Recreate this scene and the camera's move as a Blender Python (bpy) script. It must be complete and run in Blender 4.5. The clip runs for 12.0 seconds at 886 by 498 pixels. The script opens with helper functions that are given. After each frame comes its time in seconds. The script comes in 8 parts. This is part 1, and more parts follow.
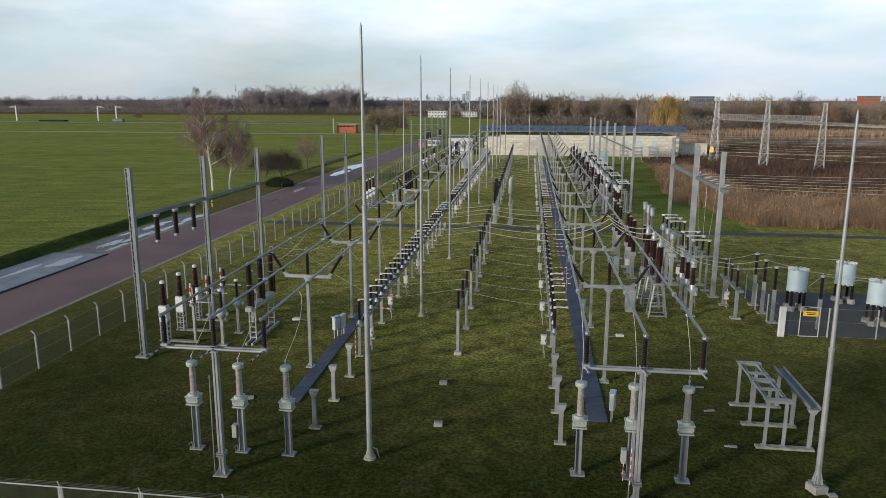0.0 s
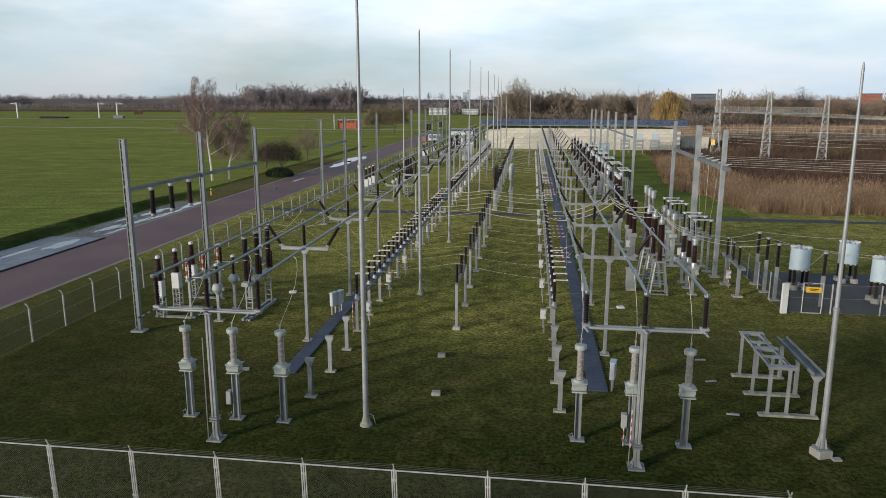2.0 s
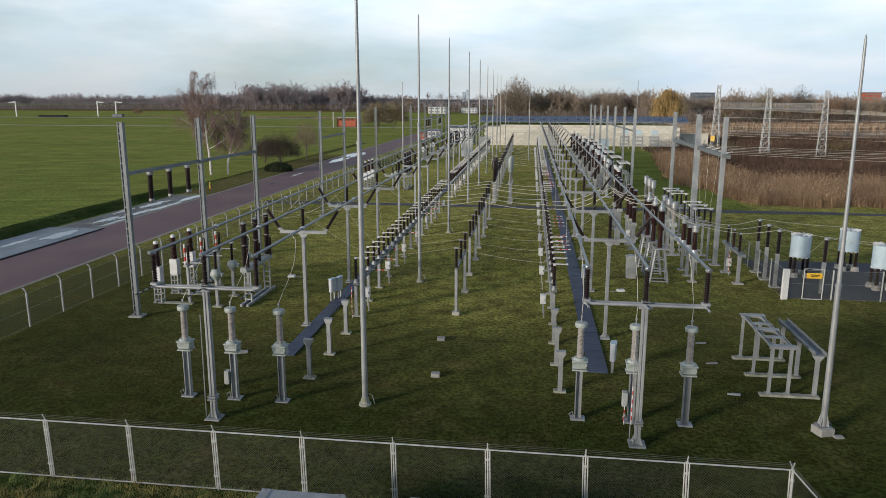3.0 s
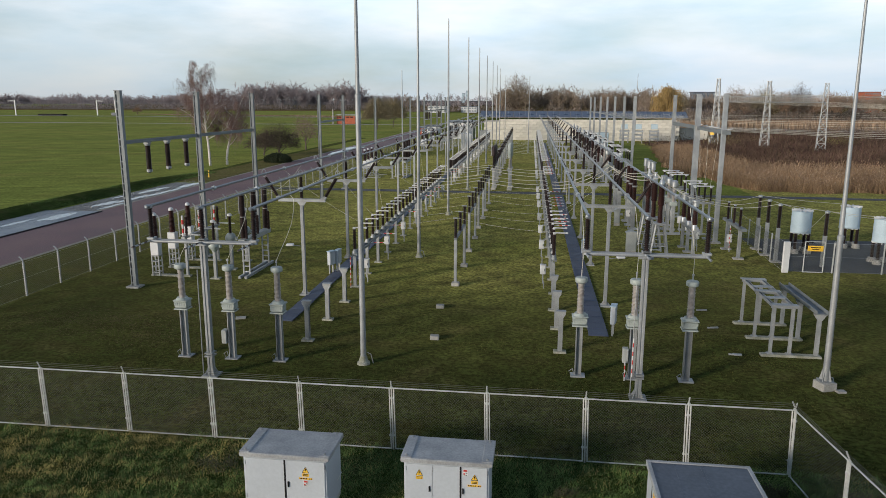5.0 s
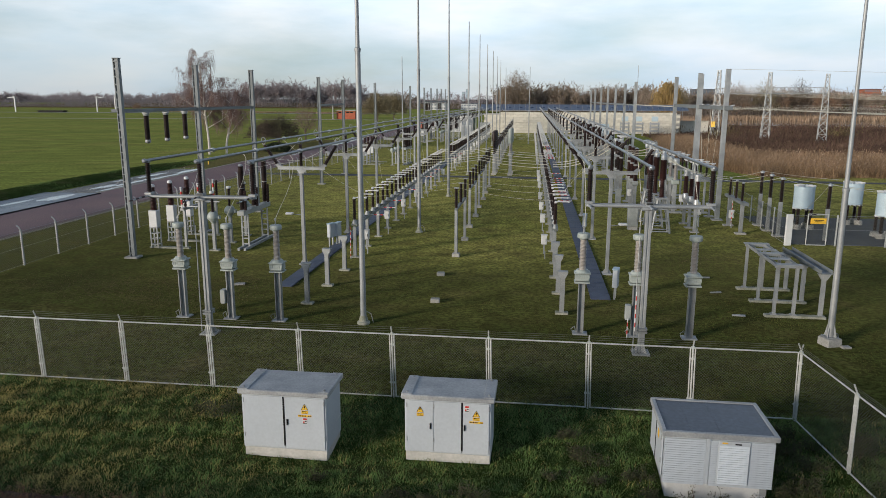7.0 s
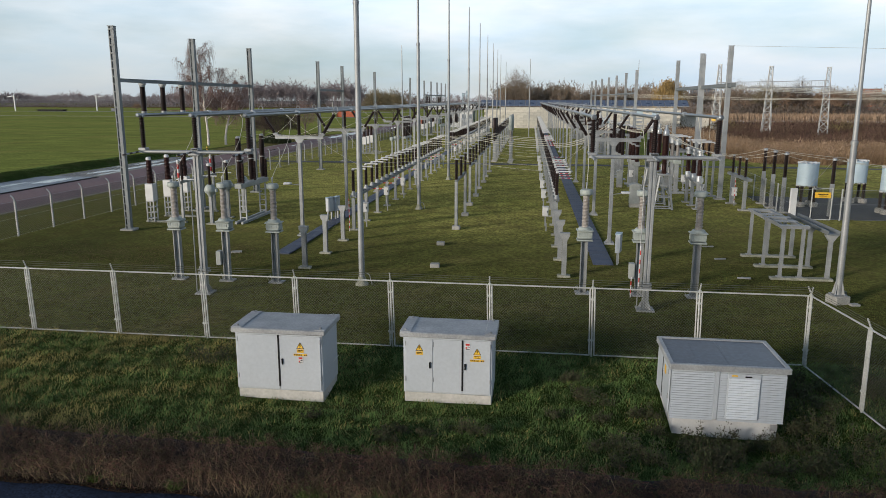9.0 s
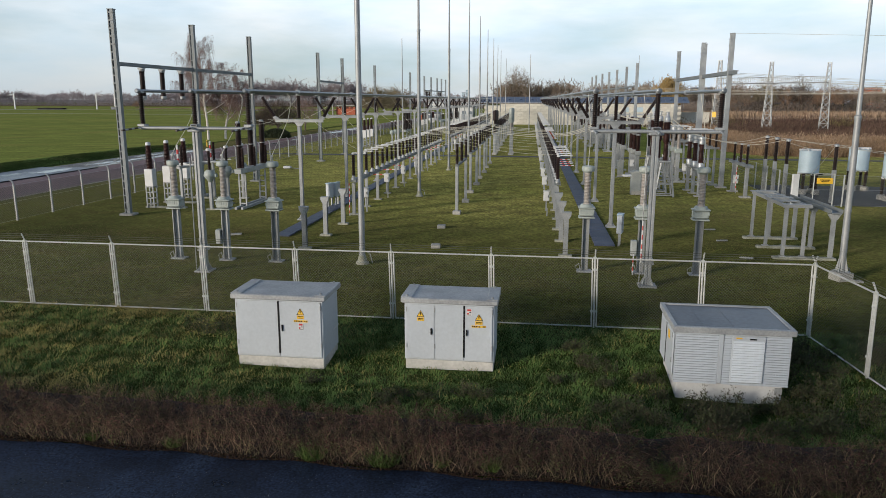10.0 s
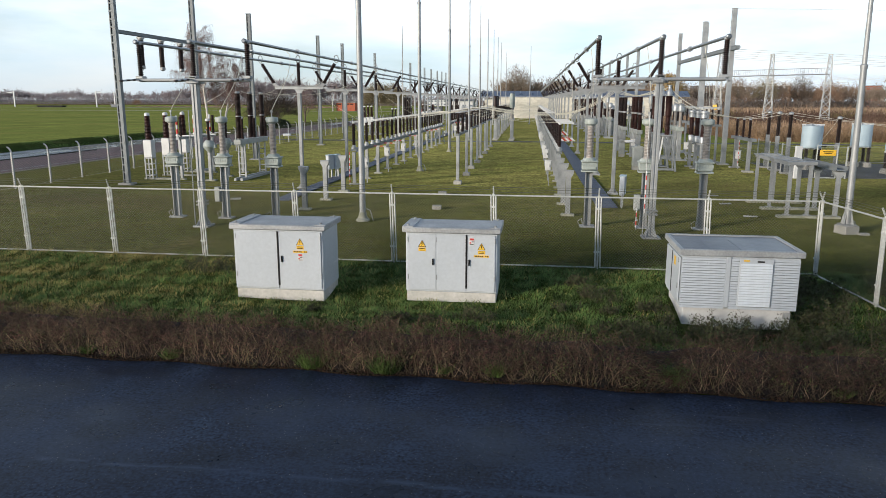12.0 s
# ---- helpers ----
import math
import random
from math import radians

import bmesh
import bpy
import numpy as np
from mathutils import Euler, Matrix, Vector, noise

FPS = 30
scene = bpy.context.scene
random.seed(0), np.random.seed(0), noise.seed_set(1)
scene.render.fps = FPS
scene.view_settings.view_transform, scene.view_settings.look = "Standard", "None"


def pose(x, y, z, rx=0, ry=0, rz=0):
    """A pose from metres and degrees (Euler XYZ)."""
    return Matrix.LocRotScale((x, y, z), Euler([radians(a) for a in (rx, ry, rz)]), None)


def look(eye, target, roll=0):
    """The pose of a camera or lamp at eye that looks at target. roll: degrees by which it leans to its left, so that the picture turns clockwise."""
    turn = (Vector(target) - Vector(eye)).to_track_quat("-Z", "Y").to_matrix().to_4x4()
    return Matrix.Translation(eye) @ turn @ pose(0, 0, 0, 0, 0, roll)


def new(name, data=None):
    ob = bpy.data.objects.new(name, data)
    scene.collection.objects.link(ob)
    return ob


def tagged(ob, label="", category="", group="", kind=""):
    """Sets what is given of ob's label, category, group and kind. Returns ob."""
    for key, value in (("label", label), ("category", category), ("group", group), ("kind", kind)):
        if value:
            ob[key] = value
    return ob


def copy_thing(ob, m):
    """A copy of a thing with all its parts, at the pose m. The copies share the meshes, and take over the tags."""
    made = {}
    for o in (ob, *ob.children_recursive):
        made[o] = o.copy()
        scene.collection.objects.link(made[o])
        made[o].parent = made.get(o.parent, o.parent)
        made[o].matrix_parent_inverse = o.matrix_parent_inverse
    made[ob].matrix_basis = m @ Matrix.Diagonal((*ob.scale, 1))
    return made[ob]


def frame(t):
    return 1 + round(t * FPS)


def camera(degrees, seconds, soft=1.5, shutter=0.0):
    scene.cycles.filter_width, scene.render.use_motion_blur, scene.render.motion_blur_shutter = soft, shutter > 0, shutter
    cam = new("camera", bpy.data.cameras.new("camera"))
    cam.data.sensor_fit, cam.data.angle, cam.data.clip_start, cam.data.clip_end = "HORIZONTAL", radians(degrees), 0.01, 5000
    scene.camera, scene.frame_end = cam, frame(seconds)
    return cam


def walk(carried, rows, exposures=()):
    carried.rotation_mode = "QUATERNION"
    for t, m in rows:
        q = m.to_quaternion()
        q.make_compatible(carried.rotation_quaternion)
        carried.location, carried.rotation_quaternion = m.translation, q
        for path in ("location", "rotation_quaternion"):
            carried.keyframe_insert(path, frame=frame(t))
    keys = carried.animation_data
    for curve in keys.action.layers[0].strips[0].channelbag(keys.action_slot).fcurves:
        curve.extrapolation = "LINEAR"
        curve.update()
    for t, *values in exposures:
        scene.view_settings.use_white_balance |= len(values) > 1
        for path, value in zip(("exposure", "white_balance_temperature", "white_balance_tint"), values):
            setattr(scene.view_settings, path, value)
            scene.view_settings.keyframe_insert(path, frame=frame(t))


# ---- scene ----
cam = camera(63.5, 12.0, soft=0.5)
PATH = [
    (0, (0.112, 0.031, 15.357), (-0.149, 1.971, 14.945), 0.1),
    (0.5, (0.19, 0.095, 15.027), (-0.074, 2.034, 14.615), 0.1),
    (1, (0.228, 0.128, 14.62), (-0.036, 2.067, 14.205), 0.1),
    (1.5, (0.207, 0.174, 14.206), (-0.055, 2.113, 13.793), 0.1),
    (2, (0.244, 0.234, 13.743), (-0.02, 2.173, 13.329), 0.1),
    (2.5, (0.266, 0.212, 13.274), (0.002, 2.151, 12.861), 0.0),
    (3, (0.239, 0.223, 12.815), (-0.023, 2.162, 12.401), 0.1),
    (5, (0.287, 0.061, 10.96), (0.026, 2.001, 10.55), 0.1),
    (5.5, (0.278, 0.0, 10.546), (0.018, 1.94, 10.135), 0.1),
    (6, (0.288, -0.059, 10.051), (0.027, 1.881, 9.643), 0.1),
    (6.5, (0.251, -0.073, 9.639), (-0.009, 1.868, 9.229), 0.1),
    (7, (0.267, -0.005, 9.229), (0.006, 1.935, 8.817), 0.1),
    (9, (0.248, 0.18, 7.435), (-0.013, 2.12, 7.028), 0.1),
    (9.5, (0.228, 0.168, 7.016), (-0.033, 2.108, 6.608), 0.1),
    (10, (0.215, 0.157, 6.558), (-0.046, 2.098, 6.15), 0.1),
    (10.5, (0.208, 0.149, 6.118), (-0.053, 2.089, 5.71), 0.1),
    (11, (0.188, 0.113, 5.635), (-0.073, 2.054, 5.229), 0.1),
    (11.5, (0.19, 0.086, 5.196), (-0.071, 2.027, 4.792), 0.1),
    (12, (0.181, 0.072, 4.787), (-0.08, 2.013, 4.38), 0.1),
]
walk(cam, [(t, look(eye, target, roll)) for t, eye, target, roll in PATH],
     [(0, -0.07), (3, -0.07), (7, -0.08), (9.5, -0.1), (10.5, 0.06), (11.2, 0.18), (12, 0.3)])

# ---- sky and sun ----
SUN_AZ, SUN_EL = radians(226), radians(11)   # compass angle from +y, clockwise
world = bpy.data.worlds.new("sky")
scene.world = world
world.use_nodes = True
wn, wl = world.node_tree.nodes, world.node_tree.links
wn.clear()
w_out = wn.new("ShaderNodeOutputWorld")
w_bg = wn.new("ShaderNodeBackground")
w_sky = wn.new("ShaderNodeTexSky")
w_sky.sky_type = "NISHITA"
w_sky.sun_disc = False
w_sky.sun_elevation, w_sky.sun_rotation = SUN_EL, SUN_AZ
w_sky.air_density, w_sky.dust_density, w_sky.ozone_density = 1.0, 0.3, 3.0
# thin broken cloud over the whole dome, from noise on the direction
w_tc = wn.new("ShaderNodeTexCoord")
w_map = wn.new("ShaderNodeMapping")
w_map.inputs["Scale"].default_value = (1.6, 1.6, 6.5)
w_map.inputs["Location"].default_value = (0.35, 0.2, 0.1)
w_noise = wn.new("ShaderNodeTexNoise")
w_noise.inputs["Scale"].default_value = 1.7
w_noise.inputs["Detail"].default_value = 7.0
w_noise.inputs["Roughness"].default_value = 0.55
w_ramp = wn.new("ShaderNodeValToRGB")
w_ramp.color_ramp.elements[0].position, w_ramp.color_ramp.elements[0].color = 0.36, (0.52, 0.52, 0.52, 1)
w_ramp.color_ramp.elements[1].position, w_ramp.color_ramp.elements[1].color = 0.62, (0.95, 0.95, 0.95, 1)
w_noise2 = wn.new("ShaderNodeTexNoise")
w_noise2.inputs["Scale"].default_value = 3.1
w_noise2.inputs["Detail"].default_value = 5.0
w_ramp2 = wn.new("ShaderNodeValToRGB")
w_ramp2.color_ramp.elements[0].position, w_ramp2.color_ramp.elements[0].color = 0.3, (6.8, 8.2, 9.5, 1)
w_ramp2.color_ramp.elements[1].position, w_ramp2.color_ramp.elements[1].color = 0.66, (9.0, 9.3, 9.7, 1)
w_mix = wn.new("ShaderNodeMix")
w_mix.data_type = "RGBA"
wl.new(w_tc.outputs["Generated"], w_map.inputs["Vector"])
wl.new(w_map.outputs["Vector"], w_noise.inputs["Vector"])
wl.new(w_map.outputs["Vector"], w_noise2.inputs["Vector"])
wl.new(w_noise.outputs["Fac"], w_ramp.inputs["Fac"])
wl.new(w_noise2.outputs["Fac"], w_ramp2.inputs["Fac"])
# the cloud thins out towards the zenith
w_sep = wn.new("ShaderNodeSeparateXYZ")
w_thin = wn.new("ShaderNodeMapRange")
w_thin.inputs["From Min"].default_value, w_thin.inputs["From Max"].default_value = 0.14, 0.55
w_thin.inputs["To Min"].default_value, w_thin.inputs["To Max"].default_value = 1.0, 0.12
w_mul = wn.new("ShaderNodeMath")
w_mul.operation = "MULTIPLY"
wl.new(w_tc.outputs["Generated"], w_sep.inputs["Vector"])
wl.new(w_sep.outputs["Z"], w_thin.inputs["Value"])
# and towards the west
w_west = wn.new("ShaderNodeMapRange")
w_west.inputs["From Min"].default_value, w_west.inputs["From Max"].default_value = -0.55, -0.05
w_west.inputs["To Min"].default_value, w_west.inputs["To Max"].default_value = 0.72, 1.0
w_mul2 = wn.new("ShaderNodeMath")
w_mul2.operation = "MULTIPLY"
wl.new(w_sep.outputs["X"], w_west.inputs["Value"])
wl.new(w_ramp.outputs["Color"], w_mul2.inputs[0])
wl.new(w_west.outputs["Result"], w_mul2.inputs[1])
wl.new(w_mul2.outputs["Value"], w_mul.inputs[0])
wl.new(w_thin.outputs["Result"], w_mul.inputs[1])
wl.new(w_mul.outputs["Value"], w_mix.inputs["Factor"])
wl.new(w_sky.outputs["Color"], w_mix.inputs["A"])
wl.new(w_ramp2.outputs["Color"], w_mix.inputs["B"])
w_band = wn.new("ShaderNodeValToRGB")
e = w_band.color_ramp.elements
e[0].position, e[0].color = 0.0, (0.80, 0.83, 0.86, 1)
e[1].position, e[1].color = 1.0, (1.0, 1.0, 1.0, 1)
e.new(0.05).color = (0.93, 0.95, 0.97, 1)
e.new(0.12).color = (1.25, 1.23, 1.21, 1)
e.new(0.3).color = (1.12, 1.12, 1.12, 1)
w_tint = wn.new("ShaderNodeMix")
w_tint.data_type, w_tint.blend_type = "RGBA", "MULTIPLY"
w_tint.inputs["Factor"].default_value = 1.0
wl.new(w_sep.outputs["Z"], w_band.inputs["Fac"])
wl.new(w_mix.outputs["Result"], w_tint.inputs["A"])
wl.new(w_band.outputs["Color"], w_tint.inputs["B"])
wl.new(w_tint.outputs["Result"], w_bg.inputs["Color"])
w_bg.inputs["Strength"].default_value = 0.112
wl.new(w_bg.outputs["Background"], w_out.inputs["Surface"])

sun_data = bpy.data.lights.new("sun", "SUN")
sun_data.energy, sun_data.angle, sun_data.color = 3.7, radians(10), (1.0, 0.88, 0.74)
sun_ob = new("sun", sun_data)
sun_ob.matrix_world = look((0, 0, 0), (-math.sin(SUN_AZ) * math.cos(SUN_EL), -math.cos(SUN_AZ) * math.cos(SUN_EL), -math.sin(SUN_EL)))


# ---- materials ----
def mat(name, cols, rough=0.6, metal=0.0, scale=3.0, fine=40.0, fine_mix=0.25, bump=0.0, bump_scale=60.0, bump_dist=0.01, random_mix=0.0, rough_var=0.1, alpha=None, trans=0.0, sheen=0.0, spec=0.5, stretch=None, lo=0.3, hi=0.7, world=False):
    """Two colours mixed by a broad noise, modulated by a fine one, with bump."""
    m = bpy.data.materials.new(name)
    m.use_nodes = True
    n, l = m.node_tree.nodes, m.node_tree.links
    bsdf = n["Principled BSDF"]
    tc = n.new("ShaderNodeTexCoord")
    src = n.new("ShaderNodeNewGeometry").outputs["Position"] if world else tc.outputs["Object"]
    if stretch:
        mp = n.new("ShaderNodeMapping")
        mp.inputs["Scale"].default_value = stretch
        l.new(src, mp.inputs["Vector"])
        src = mp.outputs["Vector"]
    a = n.new("ShaderNodeTexNoise")
    a.inputs["Scale"].default_value, a.inputs["Detail"].default_value = scale, 6.0
    l.new(src, a.inputs["Vector"])
    r = n.new("ShaderNodeValToRGB")
    e = r.color_ramp.elements
    e[0].position, e[0].color = lo, (*cols[0], 1)
    e[1].position, e[1].color = hi, (*cols[-1], 1)
    for k, c in enumerate(cols[1:-1]):
        x = e.new(lo + (hi - lo) * (k + 1) / (len(cols) - 1))
        x.color = (*c, 1)
    l.new(a.outputs["Fac"], r.inputs["Fac"])
    f = n.new("ShaderNodeTexNoise")
    f.inputs["Scale"].default_value, f.inputs["Detail"].default_value = fine, 4.0
    l.new(src, f.inputs["Vector"])
    fr = n.new("ShaderNodeMapRange")
    fr.inputs["From Min"].default_value, fr.inputs["From Max"].default_value = 0.25, 0.75
    fr.inputs["To Min"].default_value, fr.inputs["To Max"].default_value = 1 - fine_mix, 1 + fine_mix
    l.new(f.outputs["Fac"], fr.inputs["Value"])
    mul = n.new("ShaderNodeVectorMath")
    mul.operation = "SCALE"
    l.new(r.outputs["Color"], mul.inputs[0])
    l.new(fr.outputs["Result"], mul.inputs["Scale"])
    col = mul.outputs["Vector"]
    if random_mix:
        oi = n.new("ShaderNodeObjectInfo")
        rr = n.new("ShaderNodeMapRange")
        rr.inputs["To Min"].default_value, rr.inputs["To Max"].default_value = 1 - random_mix, 1 + random_mix
        l.new(oi.outputs["Random"], rr.inputs["Value"])
        m2 = n.new("ShaderNodeVectorMath")
        m2.operation = "SCALE"
        l.new(col, m2.inputs[0])
        l.new(rr.outputs["Result"], m2.inputs["Scale"])
        col = m2.outputs["Vector"]
    l.new(col, bsdf.inputs["Base Color"])
    bsdf.inputs["Metallic"].default_value = metal
    bsdf.inputs["Specular IOR Level"].default_value = spec
    rv = n.new("ShaderNodeMapRange")
    rv.inputs["To Min"].default_value, rv.inputs["To Max"].default_value = max(0.02, rough - rough_var), min(1, rough + rough_var)
    l.new(a.outputs["Fac"], rv.inputs["Value"])
    l.new(rv.outputs["Result"], bsdf.inputs["Roughness"])
    if bump:
        bn = n.new("ShaderNodeTexNoise")
        bn.inputs["Scale"].default_value, bn.inputs["Detail"].default_value = bump_scale, 5.0
        l.new(src, bn.inputs["Vector"])
        b = n.new("ShaderNodeBump")
        b.inputs["Strength"].default_value, b.inputs["Distance"].default_value = bump, bump_dist
        l.new(bn.outputs["Fac"], b.inputs["Height"])
        l.new(b.outputs["Normal"], bsdf.inputs["Normal"])
    return m


def island_mat(name, cols, rough=0.7, trans=0.0, spec=0.3, patch=0.6, span=0.3):
    """Colour by a random value for each loose piece, for leaves, blades and twigs."""
    m = bpy.data.materials.new(name)
    m.use_nodes = True
    n, l = m.node_tree.nodes, m.node_tree.links
    bsdf = n["Principled BSDF"]
    g = n.new("ShaderNodeNewGeometry")
    r = n.new("ShaderNodeValToRGB")
    e = r.color_ramp.elements
    e[0].position, e[0].color = 0.0, (*cols[0], 1)
    e[1].position, e[1].color = 1.0, (*cols[-1], 1)
    for k, c in enumerate(cols[1:-1]):
        x = e.new((k + 1) / (len(cols) - 1))
        x.color = (*c, 1)
    l.new(g.outputs["Random Per Island"], r.inputs["Fac"])
    tc = n.new("ShaderNodeTexCoord")
    no = n.new("ShaderNodeTexNoise")
    no.inputs["Scale"].default_value, no.inputs["Detail"].default_value = patch, 5.0
    l.new(tc.outputs["Object"], no.inputs["Vector"])
    mr = n.new("ShaderNodeMapRange")
    mr.inputs["From Min"].default_value, mr.inputs["From Max"].default_value = 0.3, 0.7
    mr.inputs["To Min"].default_value, mr.inputs["To Max"].default_value = 1 - span, 1 + span
    l.new(no.outputs["Fac"], mr.inputs["Value"])
    sc = n.new("ShaderNodeVectorMath")
    sc.operation = "SCALE"
    l.new(r.outputs["Color"], sc.inputs[0])
    l.new(mr.outputs["Result"], sc.inputs["Scale"])
    l.new(sc.outputs["Vector"], bsdf.inputs["Base Color"])
    bsdf.inputs["Roughness"].default_value = rough
    bsdf.inputs["Specular IOR Level"].default_value = spec
    return m


STEEL = mat("galvanised_steel", [(0.235, 0.252, 0.26), (0.365, 0.38, 0.385)], 0.5, 0.3, 1.3, 25, 0.15, random_mix=0.10)
STEEL_BLUE = mat("weathered_steel", [(0.13, 0.15, 0.158), (0.21, 0.23, 0.238)], 0.6, 0.12, 1.1, 20, 0.15, random_mix=0.08)
ALU = mat("aluminium_tube", [(0.36, 0.385, 0.40), (0.48, 0.50, 0.52)], 0.42, 0.55, 0.8, 30, 0.12)
TUBE = mat("dull_tube", [(0.14, 0.16, 0.18), (0.23, 0.25, 0.27)], 0.36, 0.6, 0.8, 30, 0.12)
PAINT_GREY = mat("grey_paint", [(0.27, 0.29, 0.28), (0.36, 0.38, 0.37)], 0.5, 0.0, 2.0, 30, 0.12, random_mix=0.06)
GREEN_GREY = mat("green_grey_paint", [(0.27, 0.31, 0.29), (0.37, 0.41, 0.39)], 0.5, 0.0, 3.0, 30, 0.12)
WHITE = mat("white_paint", [(0.54, 0.55, 0.55), (0.64, 0.65, 0.65)], 0.45, 0.0, 1.5, 20, 0.06)
CABINET = mat("light_grey_polyester", [(0.435, 0.475, 0.515), (0.48, 0.52, 0.56)], 0.42, 0.0, 0.8, 14, 0.05, bump=0.05, bump_scale=200)
CABROOF = mat("weathered_aluminium_roof", [(0.27, 0.285, 0.295), (0.43, 0.445, 0.45)], 0.5, 0.2, 1.6, 18, 0.18)
BLACK = mat("black_rubber", [(0.008, 0.008, 0.009), (0.018, 0.018, 0.018)], 0.6, spec=0.12)
BROWN_INS = mat("brown_porcelain", [(0.017, 0.012, 0.012), (0.036, 0.021, 0.019)], 0.42, 0.0, 2.0, 15, 0.2, random_mix=0.25, spec=0.25)
RED_INS = mat("red_brown_porcelain", [(0.026, 0.012, 0.011), (0.054, 0.020, 0.017)], 0.45, 0.0, 2.0, 15, 0.2, spec=0.25)
GREY_INS = mat("grey_brown_porcelain", [(0.28, 0.26, 0.24), (0.38, 0.355, 0.33)], 0.45, 0.0, 2.0, 15, 0.15)
DARK_BAND = mat("dark_band", [(0.03, 0.018, 0.02), (0.05, 0.03, 0.03)], 0.5)
RED = mat("signal_red", [(0.42, 0.03, 0.03), (0.55, 0.05, 0.04)], 0.5)
YELLOW = mat("signal_yellow", [(0.70, 0.42, 0.03), (0.80, 0.50, 0.05)], 0.5)
CONCRETE = mat("concrete", [(0.26, 0.26, 0.24), (0.40, 0.39, 0.36)], 0.85, 0.0, 1.5, 18, 0.2, bump=0.3, bump_scale=40)
MOSSY = mat("mossy_concrete", [(0.20, 0.21, 0.15), (0.36, 0.36, 0.31)], 0.9, 0.0, 2.5, 18, 0.25, bump=0.3, bump_scale=40)
TRENCH = mat("trench_cover", [(0.026, 0.036, 0.066), (0.048, 0.064, 0.108)], 0.55, 0.0, 0.7, 12, 0.2, random_mix=0.15, bump=0.2, bump_scale=30)
WIRE = mat("conductor", [(0.55, 0.53, 0.44), (0.68, 0.65, 0.55)], 0.5, 0.3, 1.0, 10, 0.1)
PALE_BLUE = mat("pale_blue_paint", [(0.37, 0.48, 0.55), (0.46, 0.57, 0.63)], 0.5, 0.0, 1.2, 12, 0.08)
FENCE_GALV = mat("fence_galvanising", [(0.36, 0.38, 0.37), (0.52, 0.53, 0.51)], 0.55, 0.2, 2.0, 25, 0.2, random_mix=0.08)
FENCE_WIRE = mat("fence_wire", [(0.07, 0.075, 0.06), (0.12, 0.125, 0.10)], 0.6, 0.3, 2.0, 25, 0.2)
BRICK = mat("red_brick", [(0.30, 0.07, 0.035), (0.42, 0.12, 0.06)], 0.8, 0, 1.5, 8, 0.2)
ROOFING = mat("bitumen_roofing", [(0.055, 0.068, 0.09), (0.10, 0.118, 0.148)], 0.36, 0, 1.2, 10, 0.25, rough_var=0.2)
SOLAR = mat("solar_panel", [(0.075, 0.10, 0.15), (0.10, 0.13, 0.19)], 0.3, 0.0, 0.3, 3, 0.2)
BLOCKS = mat("pale_concrete_block", [(0.52, 0.49, 0.415), (0.66, 0.63, 0.55)], 0.9, 0, 0.4, 4, 0.15, random_mix=0.10)
GRAVEL = mat("dark_gravel", [(0.045, 0.05, 0.06), (0.085, 0.09, 0.10)], 0.9, 0, 0.5, 30, 0.4, bump=0.6, bump_scale=25, bump_dist=0.03)
BARK = mat("bark", [(0.075, 0.058, 0.045), (0.13, 0.10, 0.08)], 0.9, 0, 2.0, 20, 0.3)
BIRCH_BARK = mat("birch_bark", [(0.50, 0.45, 0.40), (0.62, 0.58, 0.53), (0.12, 0.10, 0.09)], 0.8, 0, 2.5, 12, 0.25, stretch=(1, 1, 3), lo=0.35, hi=0.72)
TWIG_DARK = island_mat("dark_twigs", [(0.158, 0.122, 0.095), (0.232, 0.180, 0.143), (0.305, 0.240, 0.190), (0.168, 0.150, 0.095)], 0.9, patch=0.03, span=0.35)
TWIG_OLIVE = island_mat("olive_twigs", [(0.17, 0.145, 0.085), (0.22, 0.18, 0.11), (0.27, 0.23, 0.15)], 0.9)
TWIG_BUSH = island_mat("dark_bush_twigs", [(0.05, 0.038, 0.03), (0.085, 0.065, 0.05), (0.12, 0.095, 0.07)], 0.95)
# distance haze is mixed into this paler, greyer twig colour
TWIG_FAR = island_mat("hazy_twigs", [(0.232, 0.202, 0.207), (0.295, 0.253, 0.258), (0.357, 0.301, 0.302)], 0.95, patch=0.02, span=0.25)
TWIG_BIRCH = island_mat("birch_twigs", [(0.15, 0.09, 0.08), (0.21, 0.14, 0.125), (0.26, 0.19, 0.165)], 0.9)
TWIG_RUST = island_mat("rusty_leaves", [(0.20, 0.13, 0.09), (0.28, 0.17, 0.11), (0.21, 0.17, 0.13)], 0.9)
LEAF_GOLD = island_mat("golden_leaves", [(0.30, 0.20, 0.075), (0.42, 0.29, 0.11), (0.35, 0.25, 0.13)], 0.8)
LEAF_DARK = island_mat("evergreen_leaves", [(0.018, 0.03, 0.012), (0.035, 0.05, 0.02), (0.05, 0.06, 0.03)], 0.7)
REED = island_mat("dry_reed", [(0.15, 0.092, 0.055), (0.27, 0.17, 0.095), (0.40, 0.28, 0.165), (0.19, 0.12, 0.07)], 0.85, patch=0.22, span=0.4)
SCRUB = island_mat("brown_scrub", [(0.06, 0.034, 0.028), (0.10, 0.056, 0.044), (0.095, 0.068, 0.044), (0.15, 0.095, 0.068)], 0.9, patch=0.05, span=0.5)
HEDGE_STEM = island_mat("hedge_stems", [(0.049, 0.034, 0.022), (0.119, 0.082, 0.052), (0.076, 0.075, 0.032), (0.086, 0.055, 0.036), (0.027, 0.018, 0.014), (0.238, 0.170, 0.110)], 0.9, patch=1.1, span=0.45)
